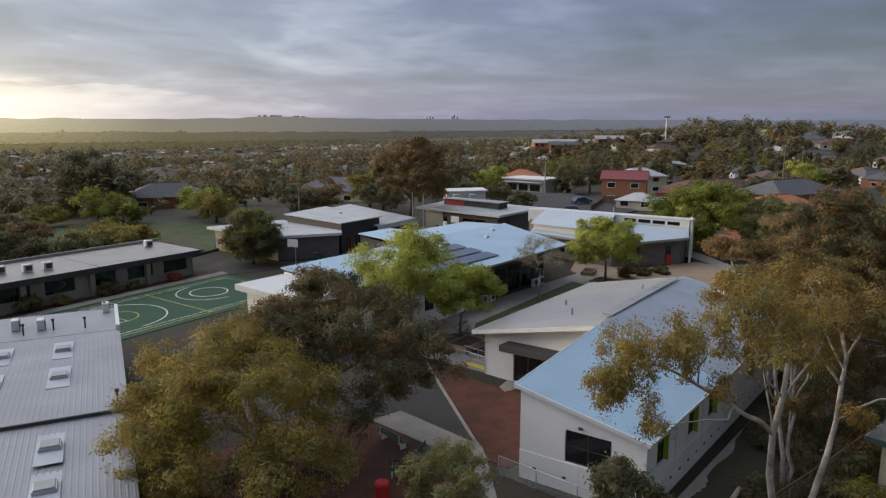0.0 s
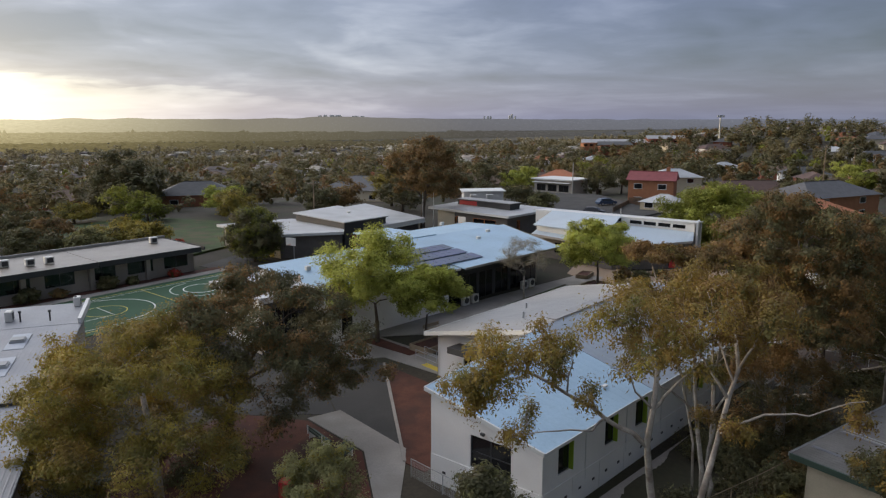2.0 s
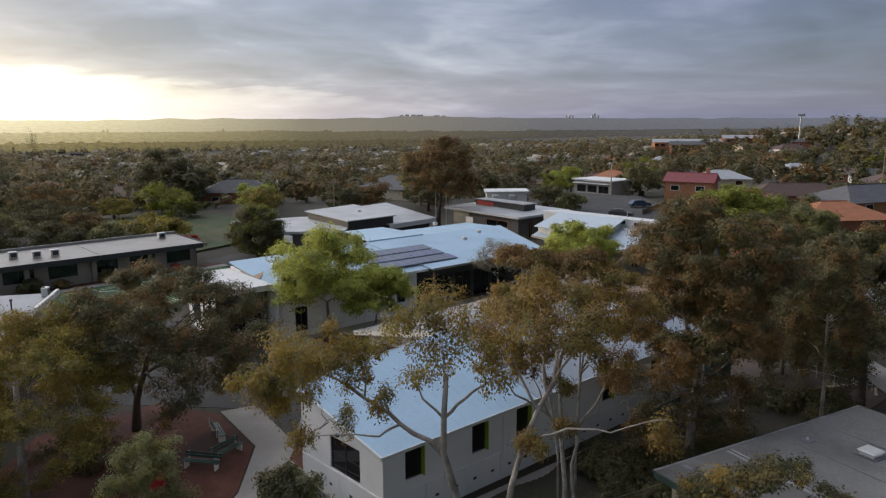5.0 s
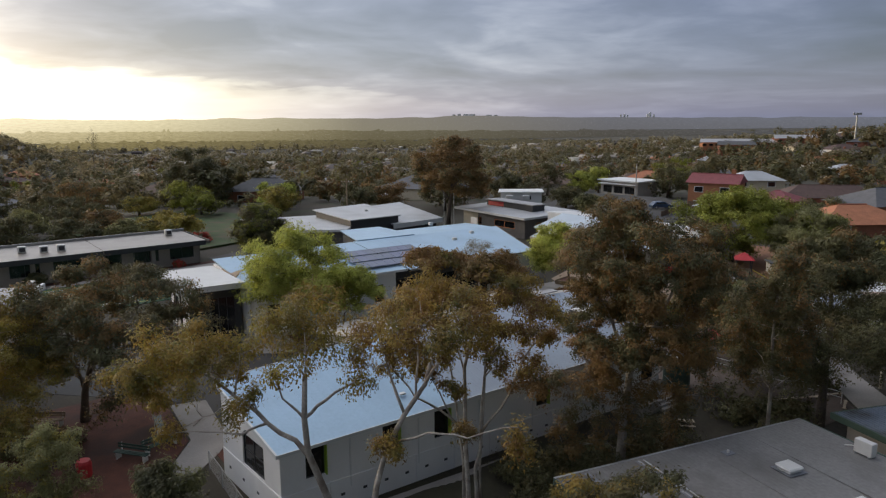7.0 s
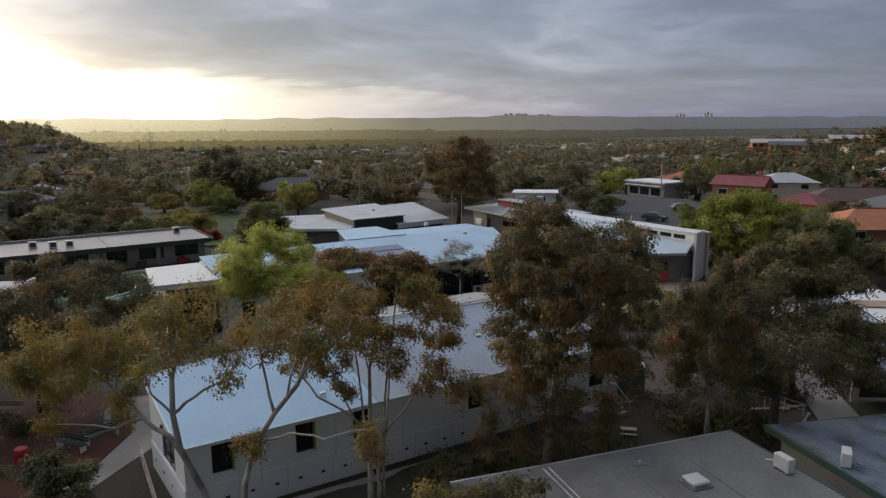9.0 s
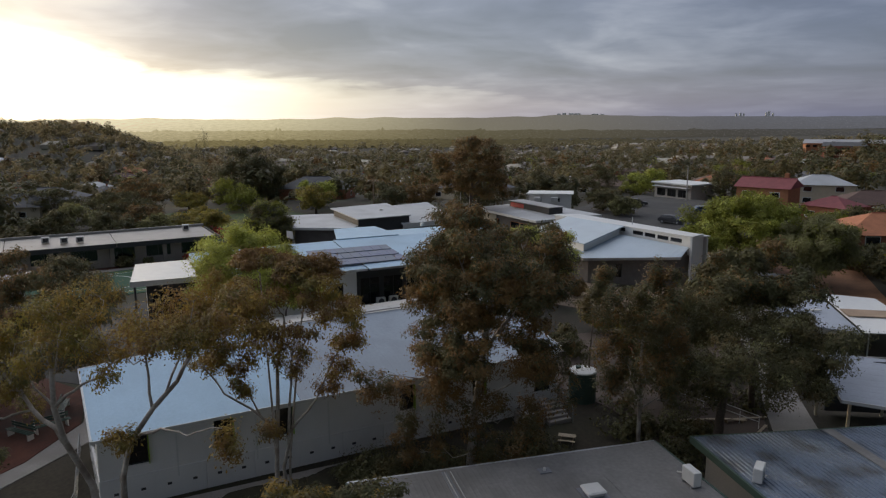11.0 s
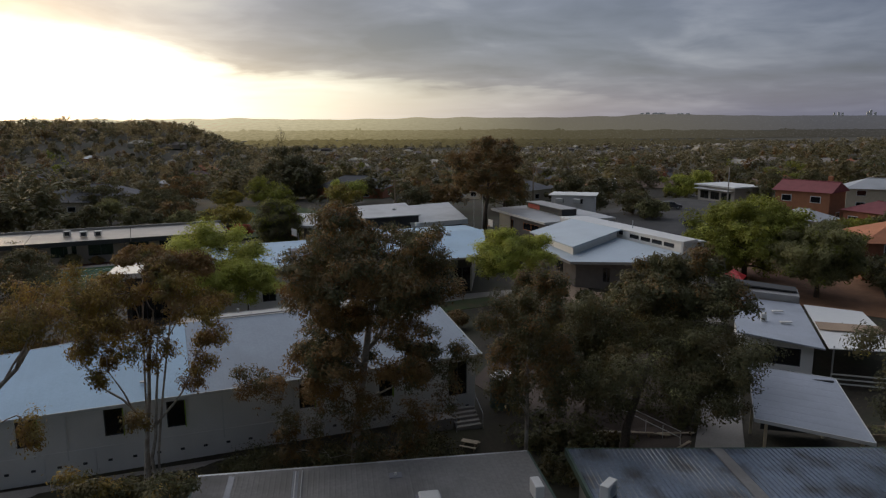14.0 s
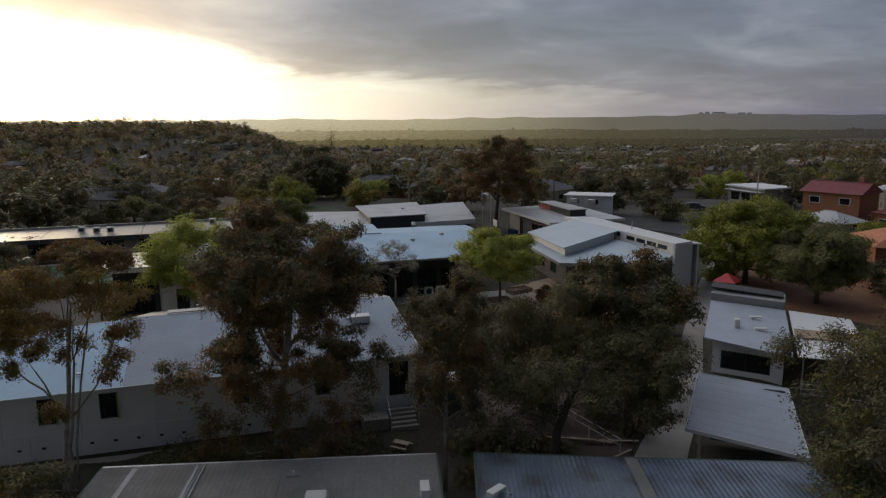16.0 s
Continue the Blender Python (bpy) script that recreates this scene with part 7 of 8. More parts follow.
GT = [
    (-65, 121, 5.5, 6.5, "leaf_green", "fresh green garden tree beside houses"), (-59, 118, 4.0, 5.0, "leaf_green", "fresh green garden tree beside houses"), (-72, 116, 4.5, 4.0, "leaf_olive", "low olive garden tree"), (-79, 104, 6.0, 5.0, "leaf_dark", "dark bushy garden tree"),
    (-70, 100, 5.0, 4.6, "leaf_dark", "dark bushy garden tree"), (-62, 96, 4.0, 4.2, "leaf_brown", "brown-tinged tree in the grounds"), (-54, 100, 4.2, 3.6, "leaf_olive", "low olive garden tree"), (-48, 96, 4.6, 3.8, "leaf_olive", "low olive garden tree"),
    (-58, 86, 4.0, 4.4, "leaf_dark", "dark bushy garden tree"), (-52, 90, 3.4, 3.8, "leaf_grey", "grey-green tree in the grounds"), (-64, 80, 4.0, 5.0, "leaf_dark", "dark bushy garden tree"), (-70, 88, 4.2, 4.6, "leaf_grey", "grey-green tree in the grounds"),
    (-88, 118, 6.0, 7.0, "leaf_brown", "brown-tinged tree in the grounds"), (-92, 100, 6.0, 7.0, "leaf_dark", "dark bushy garden tree"), (-50, 130, 4.4, 6.0, "leaf_lime", "pale yellow-green garden tree"), (-44, 122, 4.0, 6.0, "leaf_olive", "low olive garden tree"),
    (-30, 126, 4.0, 6.5, "leaf_dark", "dark bushy garden tree"), (-27, 134, 4.5, 7.5, "leaf_brown", "brown-tinged tree in the grounds"), (-16, 138, 5.0, 7.0, "leaf_dark", "dark bushy garden tree"), (-20, 147, 5.0, 8.0, "leaf_olive", "tall olive garden tree"),
    (0, 143, 3.2, 6.0, "leaf_dark", "dark bushy garden tree"), (-5.5, 146, 3.0, 8.6, "leaf_dark", "dark columnar conifer beside the car park"), (7, 147, 4.0, 5.0, "leaf_dark", "dark bushy garden tree"), (12, 143, 3.0, 4.0, "leaf_grey", "grey-green tree in the grounds"),
    (27, 196, 5.4, 10.0, "leaf_green", "bright green street tree"), (9.0, 193, 4.4, 7.0, "leaf_lime", "pale yellow-green garden tree"), (5, 186, 4.2, 7.0, "leaf_lime", "pale yellow-green garden tree"), (26.5, 182, 5.0, 8.5, "leaf_dark", "dark bushy garden tree"),
    (33, 186, 4.6, 8.0, "leaf_dark", "dark bushy garden tree"), (-3, 184, 5.0, 8.5, "leaf_dark", "dark bushy garden tree"), (66, 158, 5.0, 6.0, "leaf_dark", "dark bushy garden tree"), (52, 135, 5.5, 5.5, "leaf_dark", "dark hedge tree along the boundary"),
    (46, 128, 4.0, 5.0, "leaf_green", "fresh green garden tree beside houses"), (53, 118, 4.0, 4.5, "leaf_dark", "dark hedge tree along the boundary"), (50, 106, 4.0, 4.0, "leaf_dark", "dark hedge tree along the boundary"), (52, 98, 4.2, 5.0, "leaf_dark", "dark hedge tree along the boundary"), (53, 90, 4.5, 6.0, "leaf_olive", "dense olive garden tree"),
    (56, 84, 4.4, 6.4, "leaf_dark", "dense dark garden tree"), (58, 76, 4.4, 7.0, "leaf_olive", "dense olive garden tree"), (60, 68, 4.6, 8.0, "leaf_dark", "dense dark garden tree"), (88, 190, 6.0, 8.5, "leaf_lime", "yellow spring-leaved garden tree"),
    (95, 150, 6.0, 8.0, "leaf_brown", "brown-tinged tree in the grounds"), (74, 118, 5.0, 7.0, "leaf_olive", "dense olive garden tree"),
    (-19, 96, 1.6, 2.4, "leaf_dark", "clipped dark shrub beside a wall"), (-44, 71, 1.2, 2.0, "leaf_dark", "clipped dark shrub beside a wall"), (-38.6, 77.4, 1.3, 2.2, "leaf_dark", "clipped dark shrub beside a wall"), (-34.8, 80.0, 0.9, 1.2, "leaf_brown", "low brown shrub beside a wall"), (-49, 60, 2.6, 3.6, "leaf_dark", "dark bushy garden tree"),
    (-43, 93, 1.6, 2.0, "leaf_red", "red-leaved shrub behind the flat-roofed block"), (-40.6, 93.5, 1.3, 1.7, "leaf_red", "red-leaved shrub behind the flat-roofed block"),
    (-45.6, 60.2, 0.8, 1.1, "leaf_dark", "clipped dark shrub beside a wall"), (-42.4, 65.2, 1.0, 1.6, "leaf_dark", "clipped dark shrub beside a wall"), (-40.6, 67.8, 0.7, 0.8, "leaf_brown", "low brown shrub beside a wall"), (-37.8, 72.2, 0.9, 1.3, "leaf_dark", "clipped dark shrub beside a wall"), (-36.2, 74.8, 0.6, 0.8, "leaf_grey", "low grey-green shrub beside a wall"), (-33.4, 79.0, 0.7, 0.7, "leaf_red", "low red-leaved shrub beside a wall"),
    (30, 73, 2.6, 3.0, "leaf_olive", "spreading green garden shrub"), (33.5, 78, 2.6, 2.8, "leaf_grey", "spreading green garden shrub"), (34.5, 74, 2.2, 2.6, "leaf_dark", "spreading dark garden shrub"), (26, 70, 2.0, 2.4, "leaf_olive", "spreading green garden shrub"),
    (31.5, 67, 2.2, 4.8, "leaf_brown", "young bronze-leaved tree in the grounds"), (24.0, 64.0, 1.6, 2.2, "leaf_dark", "dark shrub in the grounds"), (33.0, 58, 1.8, 5.5, "leaf_dark", "slim dark garden tree"),
    (22.5, 84.2, 0.8, 0.9, "leaf_dark", "clipped dark shrub beside a wall"), (25.0, 85.0, 0.9, 0.8, "leaf_dark", "clipped dark shrub beside a wall"), (20.2, 82.6, 0.8, 1.5, "leaf_brown", "low brown shrub beside a wall"),
    (20.2, 32.6, 1.8, 2.2, "leaf_dark", "dark undergrowth shrub along the fence"), (23.2, 37.6, 1.6, 1.5, "leaf_dark", "dark undergrowth shrub along the fence"), (26.6, 41.0, 1.8, 1.8, "leaf_dark", "dark undergrowth shrub along the fence"), (21.2, 30.4, 2.0, 3.0, "leaf_olive", "olive undergrowth shrub along the fence"),
    (24.8, 39.4, 1.5, 1.6, "leaf_brown", "bronze undergrowth shrub along the fence"), (30.6, 43.8, 1.4, 1.4, "leaf_dark", "dark undergrowth shrub along the fence"), (21.6, 32.4, 1.8, 2.6, "leaf_olive", "olive undergrowth shrub along the fence"),
]
for k, (x, y, r, h, mt, lab) in enumerate(GT):
    small = r < 2.7
    t = garden_tree(x, y, r, h, [mt, "leaf_dark" if mt != "leaf_lime" else "leaf_green"], 200 + k, lab, name="garden_shrub" if small else "garden_tree")
    if small:
        t["category"], t["group"] = "shrub", "shrubs round the school grounds"

garden_tree(-551, 595, 8, 11.3 - ground(-551, 595), ["leaf_dark", "woods"], 399, "lone tall tree on the distant rise", name="lone_tree")


def undergrowth(name, label, spots, mat, h, seed, size=0.14, per=620):
    """Low bushes and litter plants in a bed, too many to count."""
    rng = np.random.default_rng(seed)
    cs, hs = [], []
    for x, y in spots:
        z = ground(x, y)
        w = h * (0.6 + 0.9 * rng.random())
        top = h * (0.4 + 0.7 * rng.random())
        d = rng.normal(size=(per, 3))
        d /= np.linalg.norm(d, axis=1)[:, None]
        r = (0.5 + 0.55 * rng.random(per))[:, None]
        p = d * r * np.array([w, w, top * 0.7]) * (0.8 + 0.35 * np.sin(5 * d[:, :1] + x)) + np.array([x, y, z + top * 0.45])
        p[:, 2] = np.maximum(p[:, 2], z + 0.03)
        cs.append(p)
        hs.append(np.repeat([[x, y, z]], per, axis=0))
    ob = leaf_mesh(name, np.concatenate(cs), np.concatenate(hs), 0.03, 1, size * 1.1, mat, None, rng, 0.2, 1.0, 0.6, 0.6, 0.0, 3)
    return tagged(ob, label, "shrubs", kind="stuff")


def strew(n, seed, u0, u1, v0, v1):
    rng = np.random.default_rng(seed)
    return [uv(u0 + (u1 - u0) * rng.random(), v0 + (v1 - v0) * rng.random())[:2] for _ in range(n)]


def strew_xy(n, seed, x0, x1, y0, y1):
    rng = np.random.default_rng(seed)
    return [(x0 + (x1 - x0) * rng.random(), y0 + (y1 - y0) * rng.random()) for _ in range(n)]


undergrowth("fence_undergrowth", "dark tangled undergrowth between wall and fence", strew(60, 1, 4, 25, -8.0, -3.0) + strew(40, 11, 12, 25, -4.5, -1.4) + strew(10, 2, 29, 34, -8, -2), "leaf_dark", 1.25, 71)
undergrowth("bronze_undergrowth", "bronze low shrubs along a fence", strew(12, 3, 6, 24, -8.5, -3.6), "leaf_brown", 0.9, 72)
undergrowth("bed_undergrowth", "dark low plants in the bark bed", strew_xy(14, 4, -13, -3, 24, 28) + strew_xy(10, 5, -12, -6, 33, 36) + strew_xy(6, 6, 4.5, 9.5, 23, 26), "leaf_dark", 1.0, 73)
undergrowth("yard_undergrowth", "grey-green plants in the garden yard", strew_xy(16, 7, 27, 36, 63, 80) + strew_xy(8, 8, 30.5, 35, 70, 80), "leaf_grey", 1.2, 74, 0.26, 300)
undergrowth("shade_undergrowth", "dark bushes under spreading trees", strew_xy(16, 9, 31, 36, 50, 56) + strew_xy(8, 10, 33, 39.5, 60, 66), "leaf_dark", 1.2, 75, 0.24, 300)

# ---- small things near the white block ----


def picnic_table(x, y, rot, k=0.62):
    """A low table for small children: k scales a full-size one."""
    z = ground(x, y)
    t = thing("picnic_table", (x, y, z), "low weathered timber picnic table with attached benches", "table")
    c, s = math.cos(rot), math.sin(rot)

    def P(a, b, e):
        return (x + (a * c - b * s) * k, y + (a * s + b * c) * k, z + e * k)

    for i in range(4):
        part("top_board", box(P(0, -0.27 + 0.18 * i, 0.74), (1.7 * k, 0.165 * k, 0.05 * k), rot, 0.004), "log", t)
    for b in (-0.68, 0.68):
        part("seat_board", box(P(0, b, 0.45), (1.7 * k, 0.26 * k, 0.05 * k), rot, 0.004), "log", t)
    for a in (-0.6, 0.6):
        part("cross_bar", box(P(a, 0, 0.40), (0.07 * k, 1.5 * k, 0.07 * k), rot), "wood", t)
        for b in (-1, 1):
            part("leg", tube([P(a, b * 0.55, 0.0), P(a, b * 0.2, 0.72)], [0.04 * k, 0.04 * k], 5), "wood", t)
    return t


picnic_table(28.6, 50.1, 0.2)


def rain_tank(x, y, r, h):
    z = ground(x, y)
    t = thing("rain_tank", (x, y, z), "round dark green corrugated rainwater tank", "tank")
    n = 20
    path, rad = [(x, y, z)], [r]
    for i in range(n):
        path.append((x, y, z + h * (i + 0.5) / n))
        rad.append(r * (1.0 if i % 2 else 0.985))
    part("body", tube(path + [(x, y, z + h)], rad + [r * 0.98], 24), "tank", t)
    part("lid", tube([(x, y, z + h), (x, y, z + h + 0.08), (x, y, z + h + 0.16)], [r * 1.02, r * 0.98, r * 0.2], 24), "plastic", t, "pale domed tank lid")
    part("inlet", tube([(x - 0.3, y, z + h + 0.1), (x - 0.3, y, z + h + 0.3)], [0.18, 0.18], 12), "tank", t)


rain_tank(28.0, 55.6, 0.95, 2.1)


def steps():
    t = thing("entry_steps", uv(26.95, -1.2, -1.7), "short flight of concrete entry steps with side wall", "steps")
    for k in range(5):
        part("step", box(uv(26.95, -0.30 - 0.3 * k, -1.45 - 0.17 * k + 0.4), (1.7, 0.32, 1.2), UROT, 0.01), "concrete", t)
    part("landing_wall", box(uv(25.2, -0.7, -1.35), (1.6, 1.2, 1.5), UROT, 0.02), "concrete", t)
    for side in (26.05, 27.85):
        part("handrail", tube([uv(side, -0.2, 0.45), uv(side, -1.7, -0.4), uv(side, -1.75, -1.5)], [0.025] * 3, 6), "steel", t)


steps()


def base_apron():
    t = mesh_object("drain_strip", [uv(-1, -0.9, -1.6), uv(25, -0.9, -1.62), uv(25, -0.3, -1.4), uv(-1, -0.3, -1.38)], [(0, 1, 2, 3)], "concrete")
    tagged(t, "narrow concrete strip along a wall", "paving", kind="structure")


base_apron()


def mesh_fence(pts, h, label, post_mat="steel", gap=2.4, wires=9):
    z = ground(*pts[0])
    t = thing("mesh_fence", (pts[0][0], pts[0][1], z), label, "fence")
    for a, b in zip(pts, pts[1:]):
        a, b = Vector(a), Vector(b)
        n = max(1, int((b - a).length / gap))
        for i in range(n + 1):
            p = a.lerp(b, i / n)
            zz = ground(p.x, p.y)
            part("post", tube([(p.x, p.y, zz - 0.2), (p.x, p.y, zz + h)], [0.028, 0.028], 6), post_mat, t)
        za, zb = ground(a.x, a.y), ground(b.x, b.y)
        part("top_rail", tube([(a.x, a.y, za + h), (b.x, b.y, zb + h)], [0.022, 0.022], 5), post_mat, t)
        mesh = bmesh.new()
        for k in range(wires):
            hh = 0.08 + (h - 0.12) * k / wires
            add_tube(mesh, [(a.x, a.y, za + hh), (b.x, b.y, zb + hh)], [0.005, 0.005], 3)
        ln = (b - a).length
        for k in range(int(ln / 0.14)):
            p = a.lerp(b, k * 0.14 / ln)
            zz = ground(p.x, p.y)
            add_tube(mesh, [(p.x, p.y, zz + 0.05), (p.x, p.y, zz + h)], [0.004, 0.004], 3)
        ob = part("mesh_infill", mesh, post_mat, t)
        tagged(ob, kind="stuff")
    return t


mesh_fence([(3.05, 35.4), (8.8, 30.9), (10.2, 29.2)], 1.1, "low galvanised mesh fence beside the white wall")
mesh_fence([(11.0, 27.5), (21.5, 36.8), (33.0, 47.0)], 1.5, "weathered mesh fence with timber posts along the shed", "wood", 2.2, 6)


def fallen_log(a, b, r, label):
    za, zb = ground(*a), ground(*b)
    t = thing("log", (a[0], a[1], za), label, "log")
    rng = np.random.default_rng(int(abs(a[0]) * 10))
    pts = bend((a[0], a[1], za + r * 0.8), (b[0], b[1], zb + r * 0.8), 0.0, rng, 6, 0.01)
    part("stem", tube(pts, [r * (1 - 0.06 * i) for i in range(7)], 9), "log", t, smooth=True)
    part("stub", tube([pts[3], Vector(pts[3]) + Vector((0.3, -0.2, 0.3))], [r * 0.4, r * 0.25], 6), "log", t)


fallen_log((12.6, 30.6), (15.8, 34.6), 0.2, "bare pale felled log lying on the ground")
fallen_log((16.6, 33.2), (18.6, 35.4), 0.12, "bare pale felled log lying on the ground")
fallen_log((20.0, 38.2), (22.2, 40.4), 0.14, "bare pale felled log lying on the ground")


def bench(x, y, rot, mat, label, ln=2.0, back=True):
    z = ground(x, y) + 0.03
    t = thing("bench", (x, y, z), label, "bench", "benches in the grounds")
    c, s = math.cos(rot), math.sin(rot)

    def P(a, b, e):
        return (x + a * c - b * s, y + a * s + b * c, z + e)

    for k in range(3):
        part("seat_slat", box(P(0, -0.16 + 0.15 * k, 0.45), (ln, 0.12, 0.04), rot, 0.006), mat, t)
    if back:
        for k in range(2):
            part("back_slat", box(P(0, 0.26, 0.62 + 0.17 * k), (ln, 0.035, 0.13), rot, 0.006), mat, t)
    for a in (-ln / 2 + 0.2, ln / 2 - 0.2):
        part("leg", box(P(a, 0, 0.21), (0.08, 0.42, 0.43), rot, 0.01), "plastic", t)
        if back:
            part("back_post", box(P(a, 0.30, 0.6), (0.06, 0.05, 0.5), rot), "plastic", t)


bench(-1.85, 34.9, 0.05, "green", "dark green slatted bench on white legs", 2.2)
bench(-1.15, 36.5, 1.3, "green", "dark green slatted bench on white legs", 2.2)
bench(-3.1, 38.7, 2.35, "green", "dark green slatted bench on white legs", 2.2)
bench(-10.3, 36.9, 0.35, "wood", "weathered timber bench in a bark bed", 2.2)
bench(6.2, 64.5, UROT, "wood", "weathered timber bench beside the lawn", 2.4)
bench(9.4, 68.6, UROT, "wood", "weathered timber bench beside the lawn", 2.4)
bench(0.8, 60.6, UROT, "wood", "weathered timber bench beside the path", 2.0)


def planter(x, y, rot, w, d, h):
    z = plane(x, y) + 0.04
    t = thing("planter_box", (x, y, z), "raised timber planter box filled with soil", "planter")
    c, s = math.cos(rot), math.sin(rot)
    for a, b, sx, sy in ((0, -d / 2, w, 0.12), (0, d / 2, w, 0.12), (-w / 2, 0, 0.12, d - 0.12), (w / 2, 0, 0.12, d - 0.12)):
        part("side", box((x + a * c - b * s, y + a * s + b * c, z + h / 2), (sx, sy, h), rot, 0.01), "wood", t)
    part("soil", box((x, y, z + h * 0.4), (w - 0.12, d - 0.12, h * 0.7), rot), "bark", t)


planter(1.2, 56.4, UROT, 3.0, 2.0, 0.55)
planter(17.0, 79.0, UROT, 2.6, 2.6, 0.5)
planter(16.0, 84.4, UROT + 0.3, 2.6, 1.4, 0.45)


def railing(pts, h, mat, label):
    t = thing("handrail", (pts[0][0], pts[0][1], ground(*pts[0][:2])), label, "railing")
    for a, b in zip(pts, pts[1:]):
        a, b = Vector(a), Vector(b)
        for hh in (h, h * 0.55):
            part("rail", tube([(a.x, a.y, ground(a.x, a.y) + hh), (b.x, b.y, ground(b.x, b.y) + hh)], [0.024, 0.024], 6), mat, t)
        n = max(1, int((b - a).length / 1.2))
        for i in range(n + 1):
            p = a.lerp(b, i / n)
            part("post", tube([(p.x, p.y, ground(p.x, p.y)), (p.x, p.y, ground(p.x, p.y) + h)], [0.024, 0.024], 6), mat, t)


railing([(0.4, 53.4), (2.6, 51.4)], 0.95, "steel", "galvanised handrail beside the ramp")
railing([(1.0, 54.2), (3.2, 52.2)], 0.95, "steel", "galvanised handrail beside the ramp")
railing([(30.9, 60.2), (39.2, 58.0)], 0.9, "plastic", "white painted rail fence under trees")
sheet("tactile_strip", [(1.0, 52.4), (3.0, 50.6), (3.4, 51.0), (1.4, 52.8)], "yellow", "yellow tactile paving strip", lift=0.075)
sheet("kerb_edge", [(2.3, 37.0), (2.5, 37.0), (-1.9, 52.5), (-2.1, 52.4)], "concrete", "thin concrete garden edging", lift=0.1)

# red bin and playground
rb = thing("red_drum", (-3.0, 32.6, ground(-3.0, 32.6)), "red plastic drum in a garden bed", "drum")
part("body", tube([(-3.0, 32.6, -1.6), (-3.0, 32.6, -1.4), (-3.0, 32.6, -0.7), (-3.0, 32.6, -0.55)], [0.34, 0.4, 0.4, 0.34], 14), "red", rb)


def hoop(x, y, rot, label="basketball backboard on a steel post"):
    z = plane(x, y)
    t = thing("basketball_hoop", (x, y, z), label, "hoop", "basketball hoops")
    c, s = math.cos(rot), math.sin(rot)
    part("post", tube([(x, y, z), (x, y, z + 3.2), (x + 0.5 * c, y + 0.5 * s, z + 3.4)], [0.07, 0.07, 0.05]), "steel", t)
    part("backboard", box((x + 0.6 * c, y + 0.6 * s, z + 3.4), (0.05, 1.5, 1.0), rot, 0.01), "plastic", t)
    ring = [(x + (0.9 + 0.22 * math.cos(a)) * c - 0.22 * math.sin(a) * s, y + (0.9 + 0.22 * math.cos(a)) * s + 0.22 * math.sin(a) * c, z + 3.05) for a in [2 * math.pi * k / 12 for k in range(13)]]
    part("ring", tube(ring, [0.015] * 13, 4), "orange", t)


hoop(-20.6, 85.6, 4.4)
hoop(-0.6, 106.0, 4.1)
for k, (x, y) in enumerate(((-19.2, 90.6), (-18.4, 90.9), (-4.0, 114.6), (-3.2, 114.1), (-2.4, 113.6))):
    z = plane(x, y)
    b = thing("wheelie_bin", (x, y, z), ("dark green" if k < 2 else "blue") + " wheeled rubbish bin against a wall", "bin", "wheelie bins")
    part("body", prism([(x - 0.28, y - 0.3, z + 1.0), (x + 0.28, y - 0.3, z + 1.0), (x + 0.28, y + 0.3, z + 1.0), (x - 0.28, y + 0.3, z + 1.0)], 0.95), "green" if k < 2 else "pv", b)
    part("lid", box((x, y, z + 1.05), (0.62, 0.68, 0.08), 0, 0.02), "darksteel", b)
    part("wheel", tube([(x - 0.3, y + 0.28, z + 0.12), (x - 0.22, y + 0.28, z + 0.12)], [0.12, 0.12], 10), "darksteel", b)


def playground():
    t = thing("play_frame", (35.6, 92.2, plane(35.6, 92.2)), "small play frame with a red roof and dark posts", "playground")
    z = plane(35.6, 92.2)
    for a, b in ((-0.8, -0.8), (0.8, -0.8), (0.8, 0.8), (-0.8, 0.8)):
        part("post", tube([(35.6 + a, 92.2 + b, z), (35.6 + a, 92.2 + b, z + 2.4)], [0.06, 0.06], 6), "darksteel", t)
    bm = bmesh.new()
    q = [bm.verts.new((35.6 + a, 92.2 + b, z + 2.4)) for a, b in ((-1.1, -1.1), (1.1, -1.1), (1.1, 1.1), (-1.1, 1.1))]
    top = bm.verts.new((35.6, 92.2, z + 3.2))
    for i in range(4):
        bm.faces.new((q[i], q[(i + 1) % 4], top))
    bm.faces.new(q[::-1])
    part("roof", bm, "red", t)
    part("deck", box((35.6, 92.2, z + 1.1), (1.6, 1.6, 0.1)), "wood", t)
    part("slide", prism([(36.6, 91.9, z + 1.15), (38.6, 91.9, z + 0.1), (38.6, 92.5, z + 0.1), (36.6, 92.5, z + 1.15)], 0.06), "yellow", t)


playground()
um = thing("red_umbrella", (30.6, 62.6, ground(30.6, 62.6)), "small red sun umbrella on a post", "umbrella")
zz = ground(30.6, 62.6)
part("post", tube([(30.6, 62.6, zz), (30.6, 62.6, zz + 2.2)], [0.03, 0.03], 6), "steel", um)
part("canopy", tube([(30.6, 62.6, zz + 1.85), (30.6, 62.6, zz + 2.1), (30.6, 62.6, zz + 2.4)], [1.05, 0.7, 0.05], 8), "red", um)


